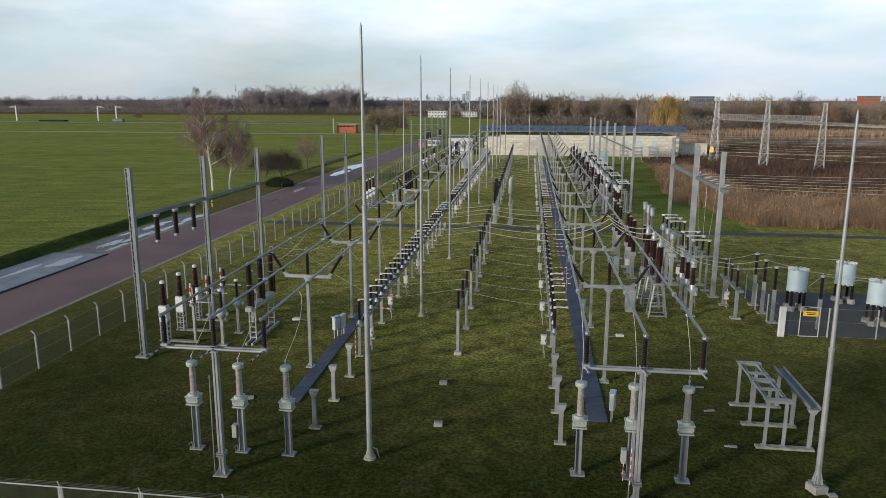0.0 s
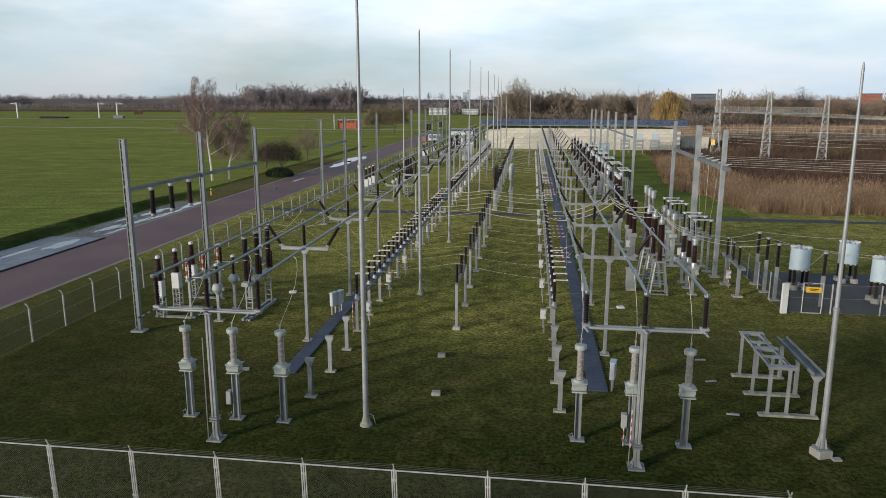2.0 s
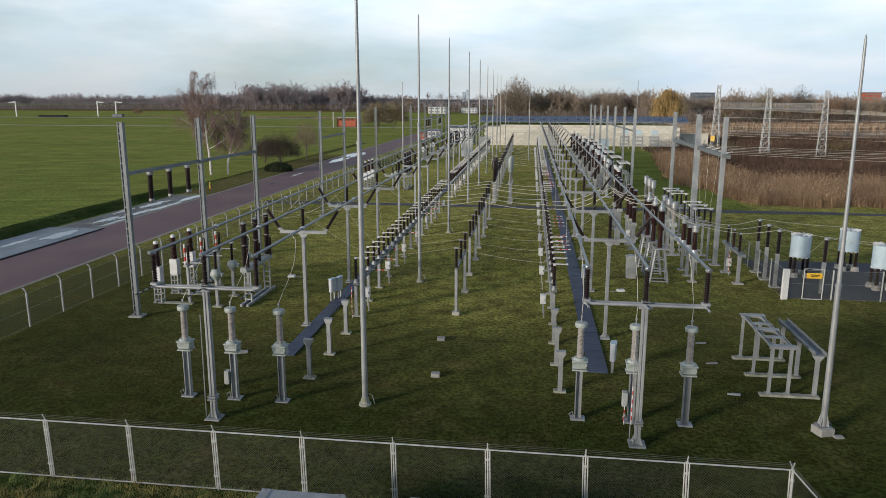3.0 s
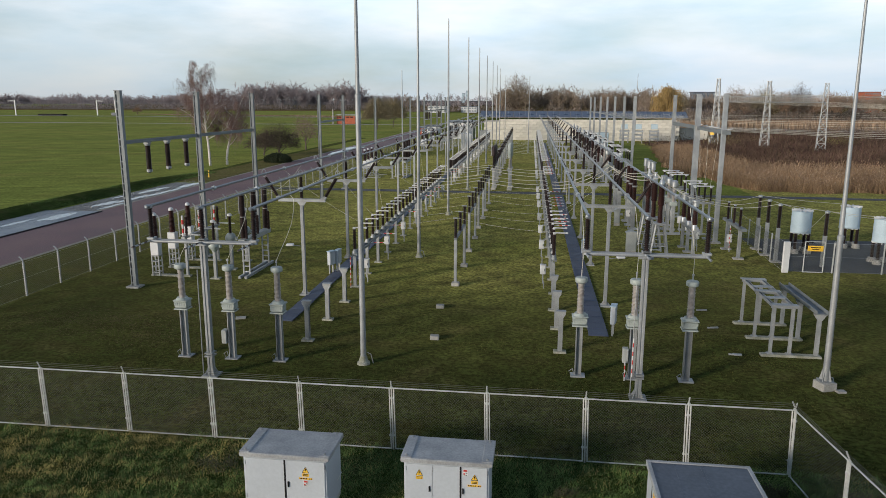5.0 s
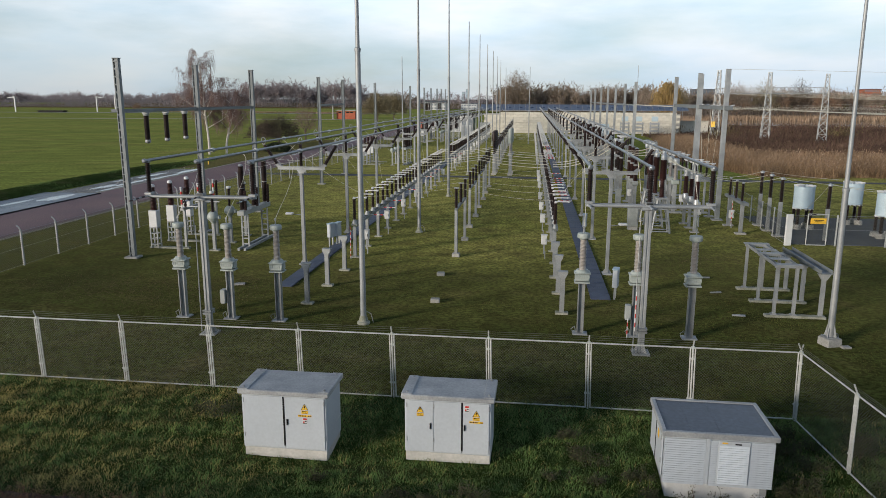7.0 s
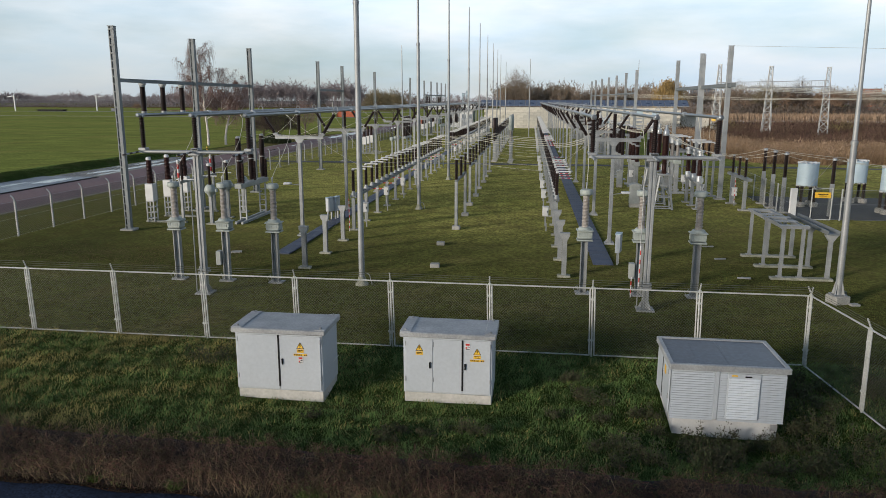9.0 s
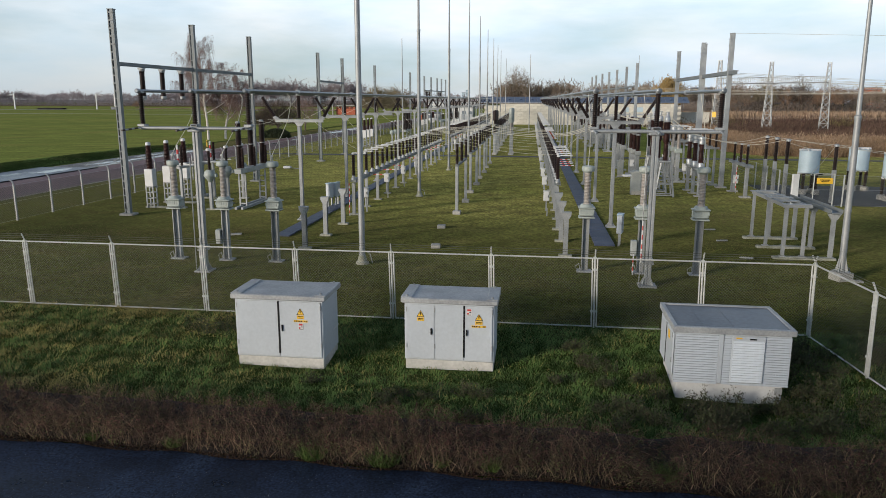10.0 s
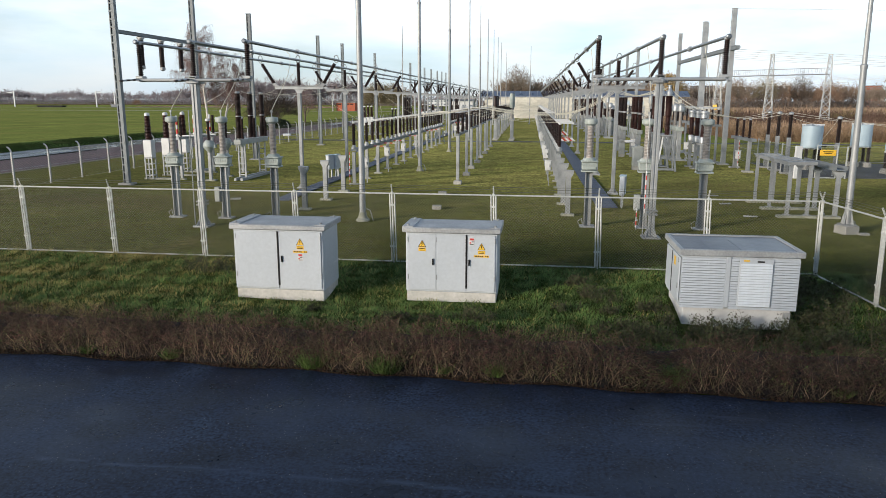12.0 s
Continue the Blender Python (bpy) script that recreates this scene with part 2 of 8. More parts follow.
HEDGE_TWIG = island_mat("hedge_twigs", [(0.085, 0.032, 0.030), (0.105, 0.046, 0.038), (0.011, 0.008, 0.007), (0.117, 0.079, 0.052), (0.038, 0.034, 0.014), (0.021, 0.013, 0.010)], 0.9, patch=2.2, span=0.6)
HEDGE_GREEN = island_mat("hedge_leaves", [(0.045, 0.065, 0.02), (0.075, 0.10, 0.028), (0.12, 0.125, 0.035), (0.07, 0.065, 0.028)], 0.7)
HEDGE_LEAF = island_mat("withered_leaves", [(0.038, 0.018, 0.011), (0.065, 0.029, 0.014), (0.027, 0.029, 0.012), (0.031, 0.015, 0.011), (0.077, 0.052, 0.028)], 0.8)
GRASS_BLADE = island_mat("grass_blades", [(0.074, 0.139, 0.029), (0.092, 0.158, 0.035), (0.109, 0.175, 0.043), (0.140, 0.185, 0.055)], 0.8, patch=0.7, span=0.42)
STRAW_BLADE = island_mat("straw_blades", [(0.253, 0.224, 0.061), (0.334, 0.259, 0.097), (0.212, 0.214, 0.054)], 0.8, patch=0.9, span=0.45)
PLUME = island_mat("reed_plume", [(0.20, 0.13, 0.085), (0.30, 0.21, 0.14), (0.36, 0.27, 0.19)], 0.9, patch=0.22, span=0.35)
FAR_GLASS = mat("far_window_glass", [(0.16, 0.19, 0.22), (0.24, 0.27, 0.30)], 0.2)
BARE_SOIL = island_mat("dead_turf", [(0.060, 0.046, 0.027), (0.10, 0.078, 0.046), (0.17, 0.14, 0.085), (0.07, 0.068, 0.032)], 0.95, spec=0.05)
GRASS_TUFT = island_mat("bright_tufts", [(0.0560, 0.1040, 0.0200), (0.0800, 0.1360, 0.0280), (0.1040, 0.1520, 0.0400)], 0.7)
BLADE_MOWN = island_mat("mown_blades", [(0.066, 0.096, 0.020), (0.088, 0.116, 0.025), (0.111, 0.131, 0.030), (0.104, 0.104, 0.033)], 0.9, spec=0.06, patch=0.3, span=0.4)
BLADE_DRY = island_mat("dry_mown_blades", [(0.131, 0.130, 0.033), (0.162, 0.151, 0.044), (0.146, 0.118, 0.047)], 0.9, spec=0.06, patch=0.3, span=0.4)


# ---- mesh building ----
class Geo:
    """Collects vertices and faces, then becomes one mesh."""

    def __init__(self):
        self.v, self.f, self.s = [], [], []

    def add(self, verts, faces, smooth=False):
        o = len(self.v)
        self.v.extend(tuple(p) for p in verts)
        self.f.extend(tuple(i + o for i in q) for q in faces)
        self.s.extend([smooth] * len(faces))
        return self

    def box(self, c, s, rz=0.0, b=0.0, m=None):
        """A box of size s round c, turned rz degrees about z, its edges chamfered by b."""
        hx, hy, hz = s[0] / 2, s[1] / 2, s[2] / 2
        mm = (m or Matrix.Identity(4)) @ pose(*c, 0, 0, rz)
        if b <= 0:
            pts = [Vector((x, y, z)) for z in (-hz, hz) for x, y in ((-hx, -hy), (hx, -hy), (hx, hy), (-hx, hy))]
            fs = [(3, 2, 1, 0), (4, 5, 6, 7), (0, 1, 5, 4), (1, 2, 6, 5), (2, 3, 7, 6), (3, 0, 4, 7)]
        else:
            pts, fs = [], []
            for z, q in ((-hz, b), (-hz + b, 0), (hz - b, 0), (hz, b)):
                x, y = hx - q, hy - q
                k = b if q == 0 else b * 0.4
                pts += [Vector(p + (z,)) for p in ((-x + k, -y), (x - k, -y), (x, -y + k), (x, y - k), (x - k, y), (-x + k, y), (-x, y - k), (-x, -y + k))]
            fs = [tuple(range(7, -1, -1)), tuple(range(24, 32))]
            for k in range(3):
                fs += [(8 * k + i, 8 * k + (i + 1) % 8, 8 * k + 8 + (i + 1) % 8, 8 * k + 8 + i) for i in range(8)]
        return self.add([mm @ p for p in pts], fs)

    def lathe(self, prof, n=10, at=(0, 0, 0), to=None, smooth=True, m=None):
        """Turns (radius, height) rows about z at a place; with to, the axis points there."""
        mm = Matrix.Translation(at)
        if to is not None:
            mm = mm @ (Vector(to) - Vector(at)).to_track_quat("Z", "Y").to_matrix().to_4x4()
        if m:
            mm = m @ mm
        pts = [mm @ Vector((r * math.cos(2 * math.pi * i / n), r * math.sin(2 * math.pi * i / n), z)) for r, z in prof for i in range(n)]
        fs = [(k * n + i, k * n + (i + 1) % n, (k + 1) * n + (i + 1) % n, (k + 1) * n + i) for k in range(len(prof) - 1) for i in range(n)]
        self.add(pts, fs, smooth)
        self.add([pts[i] for i in range(n)], [tuple(range(n - 1, -1, -1))])
        self.add([pts[(len(prof) - 1) * n + i] for i in range(n)], [tuple(range(n))])
        return self

    def tube(self, a, b, r, r2=None, n=8):
        d = (Vector(b) - Vector(a)).length
        return self.lathe([(r, 0), (r if r2 is None else r2, d)], n, a, b)

    def wire(self, pts, r, n=4):
        """A thin round wire along points."""
        pts = [Vector(p) for p in pts]
        vs, fs = [], []
        for i, p in enumerate(pts):
            d = (pts[min(i + 1, len(pts) - 1)] - pts[max(i - 1, 0)]).normalized()
            q = d.to_track_quat("Z", "Y").to_matrix()
            vs += [p + q @ Vector((r * math.cos(2 * math.pi * k / n), r * math.sin(2 * math.pi * k / n), 0)) for k in range(n)]
            if i:
                fs += [((i - 1) * n + k, (i - 1) * n + (k + 1) % n, i * n + (k + 1) % n, i * n + k) for k in range(n)]
        return self.add(vs, fs, True)

    def prism(self, outline, y0, y1, m=None):
        """An outline in (x, z) drawn out from y0 to y1."""
        k = len(outline)
        mm = m or Matrix.Identity(4)
        pts = [mm @ Vector((x, y, z)) for y in (y0, y1) for x, z in outline]
        return self.add(pts, [tuple(range(k)), tuple(range(2 * k - 1, k - 1, -1))] + [(i, i + k, (i + 1) % k + k, (i + 1) % k) for i in range(k)])

    def mesh(self, name, material):
        me = bpy.data.meshes.new(name)
        me.from_pydata(self.v, [], self.f)
        me.polygons.foreach_set("use_smooth", self.s)
        me.materials.append(material)
        me.update()
        me.set_sharp_from_angle(angle=radians(42))
        return me


def part(name, geo, material, parent, label="", at=None, rz=0.0):
    """One mesh object under a thing or a part; geo may be a mesh that is shared."""
    me = geo if isinstance(geo, bpy.types.Mesh) else geo.mesh(name, material)
    ob = new(name, me)
    ob.parent = parent
    if at is not None:
        ob.matrix_basis = pose(*at, 0, 0, rz)
    if label:
        tagged(ob, label)
    return ob


def thing(name, label, category, at=(0, 0, 0), rz=0.0, group="", kind=""):
    ob = new(name)
    ob.empty_display_size = 0.2
    ob.matrix_basis = pose(*at, 0, 0, rz)
    return tagged(ob, label, category, group, kind)


def solo(name, geo, material, label, category="", group="", kind=""):
    """A thing or piece of the setting that is one mesh."""
    me = geo if isinstance(geo, bpy.types.Mesh) else geo.mesh(name, material)
    return tagged(new(name, me), label, category, group, kind)


def soup(name, quads, material, label, category="", kind="stuff"):
    """One mesh from an array of loose quads or triangles, shape (n, k, 3)."""
    n, k = quads.shape[:2]
    me = bpy.data.meshes.new(name)
    me.vertices.add(n * k)
    me.loops.add(n * k)
    me.polygons.add(n)
    me.vertices.foreach_set("co", quads.astype(np.float32).ravel())
    me.loops.foreach_set("vertex_index", np.arange(n * k, dtype=np.int32))
    me.polygons.foreach_set("loop_start", np.arange(0, n * k, k, dtype=np.int32))
    me.polygons.foreach_set("loop_total", np.full(n, k, dtype=np.int32))
    me.materials.append(material)
    me.update(calc_edges=True)
    return tagged(new(name, me), label, category, "", kind)


def sheds(r0, r1, h, n, taper=1.0):
    """Profile of a ribbed post insulator of height h with n sheds."""
    rows = [(r0 * 1.15, 0), (r0 * 1.15, h * 0.03)]
    for i in range(n):
        k = 1 + (taper - 1) * i / n
        z = h * (0.04 + 0.92 * i / n)
        d = h * 0.92 / n
        rows += [(r0 * k, z + 0.1 * d), (r1 * k, z + 0.5 * d), (r0 * k, z + 0.75 * d)]
    return rows + [(r0 * 1.15 * taper, h * 0.97), (r0 * 1.15 * taper, h)]


def blades(n, xs, ys, hs, width, lean, rng, ground=None):
    """Upright narrow triangles scattered over a rectangle."""
    x = rng.uniform(xs[0], xs[1], n)
    y = rng.uniform(ys[0], ys[1], n)
    return blades_at(x, y, np.zeros(n) if ground is None else ground(x, y), rng.uniform(hs[0], hs[1], n), width, lean, rng)


def blades_at(x, y, z, h, width, lean, rng):
    n = len(x)
    a = rng.uniform(0, 2 * np.pi, n)
    w = width * rng.uniform(0.6, 1.4, n)
    dx, dy = np.cos(a) * w / 2, np.sin(a) * w / 2
    b = rng.uniform(0, 2 * np.pi, n)
    k = lean * h * rng.uniform(0.2, 1.0, n)
    p0 = np.stack([x - dx, y - dy, z], 1)
    p1 = np.stack([x + dx, y + dy, z], 1)
    p2 = np.stack([x + np.cos(b) * k, y + np.sin(b) * k, z + h], 1)
    return np.stack([p0, p1, p2], 1)


def skew(y):
    """The long rows run a little to the west of north."""
    return -0.0134 * (y - 26.0)


# ---- ground, roads, water ----
def ground_mat(name, cols, patch, big, small, stripes=None, bump=0.5, sheen=0.04, blotch=0.12, dry=None, grain=0.2, deep=0.38):
    """Grass seen from above: broad patches, mottling and a fine tuft pattern."""
    m = bpy.data.materials.new(name)
    m.use_nodes = True
    n, l = m.node_tree.nodes, m.node_tree.links
    bsdf = n["Principled BSDF"]
    bsdf.inputs["Roughness"].default_value = 0.9
    bsdf.inputs["Sheen Weight"].default_value = sheen
    bsdf.inputs["Sheen Roughness"].default_value = 0.4
    bsdf.inputs["Sheen Tint"].default_value = (0.60, 0.60, 0.25, 1)
    bsdf.inputs["Specular IOR Level"].default_value = 0.0
    tc = n.new("ShaderNodeTexCoord")

    def noise_at(scale, detail=5.0, vec=None):
        x = n.new("ShaderNodeTexNoise")
        x.inputs["Scale"].default_value, x.inputs["Detail"].default_value = scale, detail
        l.new(vec or tc.outputs["Object"], x.inputs["Vector"])
        return x.outputs["Fac"]

    r = n.new("ShaderNodeValToRGB")
    e = r.color_ramp.elements
    e[0].position, e[0].color = 0.32, (*cols[0], 1)
    e[1].position, e[1].color = 0.68, (*cols[-1], 1)
    for k, c in enumerate(cols[1:-1]):
        e.new(0.32 + 0.36 * (k + 1) / (len(cols) - 1)).color = (*c, 1)
    l.new(noise_at(big, 8.0), r.inputs["Fac"])
    tone = r.outputs["Color"]
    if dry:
        # painted shade and sun: dark front tones turn to lit ones past a wavering line
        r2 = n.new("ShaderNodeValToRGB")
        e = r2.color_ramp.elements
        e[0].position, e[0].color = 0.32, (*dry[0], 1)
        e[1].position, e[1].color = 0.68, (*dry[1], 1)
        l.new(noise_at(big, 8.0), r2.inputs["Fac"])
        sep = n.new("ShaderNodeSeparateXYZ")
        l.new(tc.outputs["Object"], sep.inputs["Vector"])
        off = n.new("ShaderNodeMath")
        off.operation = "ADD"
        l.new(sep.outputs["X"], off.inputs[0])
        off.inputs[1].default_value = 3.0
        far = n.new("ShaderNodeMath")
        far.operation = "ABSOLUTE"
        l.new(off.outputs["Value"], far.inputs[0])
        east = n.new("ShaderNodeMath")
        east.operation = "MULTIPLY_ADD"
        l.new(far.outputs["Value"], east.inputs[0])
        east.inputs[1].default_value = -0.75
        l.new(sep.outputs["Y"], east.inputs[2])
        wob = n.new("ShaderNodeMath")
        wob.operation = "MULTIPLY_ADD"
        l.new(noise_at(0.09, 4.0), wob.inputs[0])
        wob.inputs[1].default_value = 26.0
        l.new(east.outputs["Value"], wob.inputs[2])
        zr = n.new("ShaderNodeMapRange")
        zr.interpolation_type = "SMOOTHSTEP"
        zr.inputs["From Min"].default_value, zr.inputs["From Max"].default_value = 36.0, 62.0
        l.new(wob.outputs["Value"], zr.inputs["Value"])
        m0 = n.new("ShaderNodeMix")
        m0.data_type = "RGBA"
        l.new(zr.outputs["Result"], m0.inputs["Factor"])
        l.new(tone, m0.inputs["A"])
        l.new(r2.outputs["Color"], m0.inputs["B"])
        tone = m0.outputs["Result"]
    mix = n.new("ShaderNodeMix")
    mix.data_type = "RGBA"
    mix.inputs["B"].default_value = (*patch, 1)
    pr = n.new("ShaderNodeMapRange")
    pr.inputs["From Min"].default_value, pr.inputs["From Max"].default_value = 0.52, 0.72
    pr.inputs["To Max"].default_value = 0.75
    l.new(noise_at(big * 2.3, 6.0), pr.inputs["Value"])
    l.new(pr.outputs["Result"], mix.inputs["Factor"])
    l.new(tone, mix.inputs["A"])
    mr = n.new("ShaderNodeMapRange")
    mr.inputs["From Min"].default_value, mr.inputs["From Max"].default_value = 0.5 - grain, 0.5 + grain
    mr.inputs["To Min"].default_value, mr.inputs["To Max"].default_value = 1 - deep, 1 + deep
    fine = noise_at(small, 6.0)
    l.new(fine, mr.inputs["Value"])
    sc = n.new("ShaderNodeVectorMath")
    sc.operation = "SCALE"
    l.new(mix.outputs["Result"], sc.inputs[0])
    l.new(mr.outputs["Result"], sc.inputs["Scale"])
    col = sc.outputs["Vector"]
    mid = n.new("ShaderNodeMapRange")
    mid.inputs["From Min"].default_value, mid.inputs["From Max"].default_value = 0.32, 0.68
    mid.inputs["To Min"].default_value, mid.inputs["To Max"].default_value = 1 - blotch, 1 + blotch
    l.new(noise_at(big * 6.5, 7.0), mid.inputs["Value"])
    s3 = n.new("ShaderNodeVectorMath")
    s3.operation = "SCALE"
    l.new(col, s3.inputs[0])
    l.new(mid.outputs["Result"], s3.inputs["Scale"])
    col = s3.outputs["Vector"]
    if stripes:
        mp = n.new("ShaderNodeMapping")
        mp.inputs["Scale"].default_value = stripes
        mp.inputs["Rotation"].default_value = (0, 0, radians(14))
        l.new(tc.outputs["Object"], mp.inputs["Vector"])
        sr = n.new("ShaderNodeMapRange")
        sr.inputs["From Min"].default_value, sr.inputs["From Max"].default_value = 0.35, 0.65
        sr.inputs["To Min"].default_value, sr.inputs["To Max"].default_value = 0.84, 1.2
        l.new(noise_at(1.0, 3.0, mp.outputs["Vector"]), sr.inputs["Value"])
        s2 = n.new("ShaderNodeVectorMath")
        s2.operation = "SCALE"
        l.new(col, s2.inputs[0])
        l.new(sr.outputs["Result"], s2.inputs["Scale"])
        col = s2.outputs["Vector"]
    l.new(col, bsdf.inputs["Base Color"])
    b = n.new("ShaderNodeBump")
    b.inputs["Strength"].default_value, b.inputs["Distance"].default_value = bump, 0.06
    l.new(fine, b.inputs["Height"])
    l.new(b.outputs["Normal"], bsdf.inputs["Normal"])
    return m


FIELD = ground_mat("meadow", [(0.102, 0.142, 0.031), (0.132, 0.168, 0.037), (0.158, 0.186, 0.044)], (0.185, 0.186, 0.055), 0.03, 2.6, stripes=(0.05, 0.9, 1), sheen=0.055, blotch=0.2, grain=0.2)
# shade is put into the dark front tones, sunlight into the dry= pair
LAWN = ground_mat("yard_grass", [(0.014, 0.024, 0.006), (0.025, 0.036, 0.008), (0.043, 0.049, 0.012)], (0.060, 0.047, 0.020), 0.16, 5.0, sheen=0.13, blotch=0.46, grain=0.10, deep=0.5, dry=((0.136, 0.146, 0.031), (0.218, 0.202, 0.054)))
VERGE = ground_mat("rough_grass", [(0.020, 0.038, 0.010), (0.040, 0.062, 0.016)], (0.080, 0.078, 0.035), 0.3, 7.0)
FAR_LAND = ground_mat("far_land", [(0.10, 0.105, 0.10), (0.13, 0.13, 0.125)], (0.15, 0.14, 0.13), 0.004, 0.02, sheen=0.0, bump=0.0)
SOIL = ground_mat("reedbed_soil", [(0.060, 0.036, 0.022), (0.095, 0.060, 0.034)], (0.12, 0.085, 0.045), 0.06, 1.2)


def sheet(name, x0, x1, y0, y1, z, material, label, category="", nx=1, ny=1, relief=0.0, lean=0.0):
    """A flat or slightly uneven piece of ground."""
    g = Geo()
    vs = []
    for j in range(ny + 1):
        for i in range(nx + 1):
            x, y = x0 + (x1 - x0) * i / nx, y0 + (y1 - y0) * j / ny
            zz = z + (relief * noise.noise((x * 0.09, y * 0.09, 3.1)) if relief else 0)
            vs.append((x + lean * y, y, zz))
    g.add(vs, [(j * (nx + 1) + i, j * (nx + 1) + i + 1, (j + 1) * (nx + 1) + i + 1, (j + 1) * (nx + 1) + i) for j in range(ny) for i in range(nx)], relief > 0)
    return solo(name, g, material, label, category, kind="structure")


sheet("ground", -2600, 2600, 20.5, 4600, -0.03, FIELD, "wide flat green meadow reaching to the distant woods", "ground")
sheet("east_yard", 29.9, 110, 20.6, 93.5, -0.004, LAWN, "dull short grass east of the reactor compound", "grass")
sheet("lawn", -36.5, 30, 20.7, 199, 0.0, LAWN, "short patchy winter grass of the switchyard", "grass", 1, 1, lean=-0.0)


def dip(x, y):
    """The strip sinks a little round the louvred station and in front of the cabinets."""
    return -0.34 * np.exp(-((x - 5.0) / 3.0) ** 2 - ((y - 15.6) / 1.5) ** 2) - 0.15 * np.exp(-((x + 4.0) / 4.6) ** 4 - ((y - 16.6) / 1.1) ** 2)


g = Geo()
XS = [-400, -60] + [-20 + 0.5 * i for i in range(73)] + [60, 400]
YS = [11.0 + 0.4 * j for j in range(24)] + [20.7]
g.add([(x, y, dip(x, y)) for y in YS for x in XS], [(j * len(XS) + i, j * len(XS) + i + 1, (j + 1) * len(XS) + i + 1, (j + 1) * len(XS) + i) for j in range(len(YS) - 1) for i in range(len(XS) - 1)], True)
solo("verge", g, VERGE, "rough grass strip between hedge and fence", "grass", kind="structure")

sheet("east_lawn", 13.5, 25.0, 87, 198, 0.006, FIELD, "bright green grass strip beside the reeds", "grass")
ASPHALT = mat("wet_asphalt", [(0.008, 0.012, 0.022), (0.014, 0.020, 0.036), (0.020, 0.029, 0.052), (0.032, 0.046, 0.075)], 0.33, 0.0, 0.9, 22, 0.95, bump=0.14, bump_scale=110, bump_dist=0.005, rough_var=0.42, spec=0.11)


def scuffed(m):
    """Adds a worn pale seam along the lane, dried streaks and painted sky reflections to the asphalt."""
    n, l = m.node_tree.nodes, m.node_tree.links
    bsdf = n["Principled BSDF"]
    old = bsdf.inputs["Base Color"].links[0].from_socket
    tc = n.new("ShaderNodeTexCoord")
    sep = n.new("ShaderNodeSeparateXYZ")
    l.new(tc.outputs["Object"], sep.inputs["Vector"])

    def tex(scale, stretch, rot=0.0, detail=6.0):
        mp = n.new("ShaderNodeMapping")
        mp.inputs["Scale"].default_value = stretch
        mp.inputs["Rotation"].default_value = (0, 0, radians(rot))
        t = n.new("ShaderNodeTexNoise")
        t.inputs["Scale"].default_value, t.inputs["Detail"].default_value = scale, detail
        l.new(tc.outputs["Object"], mp.inputs["Vector"])
        l.new(mp.outputs["Vector"], t.inputs["Vector"])
        return t.outputs["Fac"]

    def op(kind, a, b=0.0, c=0.0):
        x = n.new("ShaderNodeMath")
        x.operation = kind
        for k, v in enumerate((a, b, c)):
            if isinstance(v, (int, float)):
                x.inputs[k].default_value = v
            else:
                l.new(v, x.inputs[k])
        return x.outputs["Value"]

    def span(v, a, b, c=0.0, d=1.0):
        x = n.new("ShaderNodeMapRange")
        for key, val in (("From Min", a), ("From Max", b), ("To Min", c), ("To Max", d)):
            x.inputs[key].default_value = val
        l.new(v, x.inputs["Value"])
        return x.outputs["Result"]

    wob = op("MULTIPLY_ADD", tex(0.8, (1, 1, 1)), 0.3, -0.15)
    seam = op("ABSOLUTE", op("ADD", op("SUBTRACT", sep.outputs["Y"], 8.24), wob))
    seam = op("MULTIPLY", span(seam, 0.0, 0.09, 1.0, 0.0), span(tex(4.0, (0.6, 2, 1)), 0.36, 0.56))
    streak = op("MULTIPLY", span(tex(1.6, (0.35, 4.0, 1), 12), 0.58, 0.74), span(tex(0.35, (1, 1, 1), 40), 0.45, 0.65))
    cloud = op("MULTIPLY", span(tex(0.5, (1, 1.6, 1), 30), 0.44, 0.64), span(tex(9.0, (1, 1, 1)), 0.3, 0.6, 0.5, 1.0))
    shore = op("SUBTRACT", op("MULTIPLY_ADD", sep.outputs["X"], -0.022, 11.73), sep.outputs["Y"])
    # pale spots along the kerb paint the sky's reflection into the colour
    mirrored_sky = op("MULTIPLY", span(shore, 0.1, 0.7, 1.0, 0.0), span(tex(0.9, (1, 0.5, 1), 0, 3.0), 0.6, 0.74))
    # painted cloud reflections, faded near the kerb where the hedge would mirror
    mirrored_cloud = op("MULTIPLY", cloud, span(shore, 0.5, 2.2, 0.05, 1.0))
    patch = op("MAXIMUM", op("MULTIPLY", mirrored_cloud, 0.5), op("MULTIPLY", mirrored_sky, 0.6))
    total = op("MAXIMUM", op("MULTIPLY", seam, 0.95), op("MAXIMUM", op("MULTIPLY", streak, 0.6), patch))
    mix = n.new("ShaderNodeMix")
    mix.data_type = "RGBA"
    mix.inputs["B"].default_value = (0.046, 0.064, 0.104, 1)
    l.new(total, mix.inputs["Factor"])
    l.new(old, mix.inputs["A"])
    l.new(mix.outputs["Result"], bsdf.inputs["Base Color"])


scuffed(ASPHALT)
CHIPPING = island_mat("grey_chippings", [(0.114, 0.133, 0.144), (0.190, 0.199, 0.198), (0.380, 0.361, 0.324), (0.152, 0.162, 0.171)], 0.8)
ROAD_BRICK = mat("red_brick_paving", [(0.125, 0.070, 0.072), (0.170, 0.096, 0.096), (0.205, 0.130, 0.120)], 0.7, 0.0, 0.16, 11, 0.5, bump=0.3, bump_scale=9, bump_dist=0.02, rough_var=0.15)
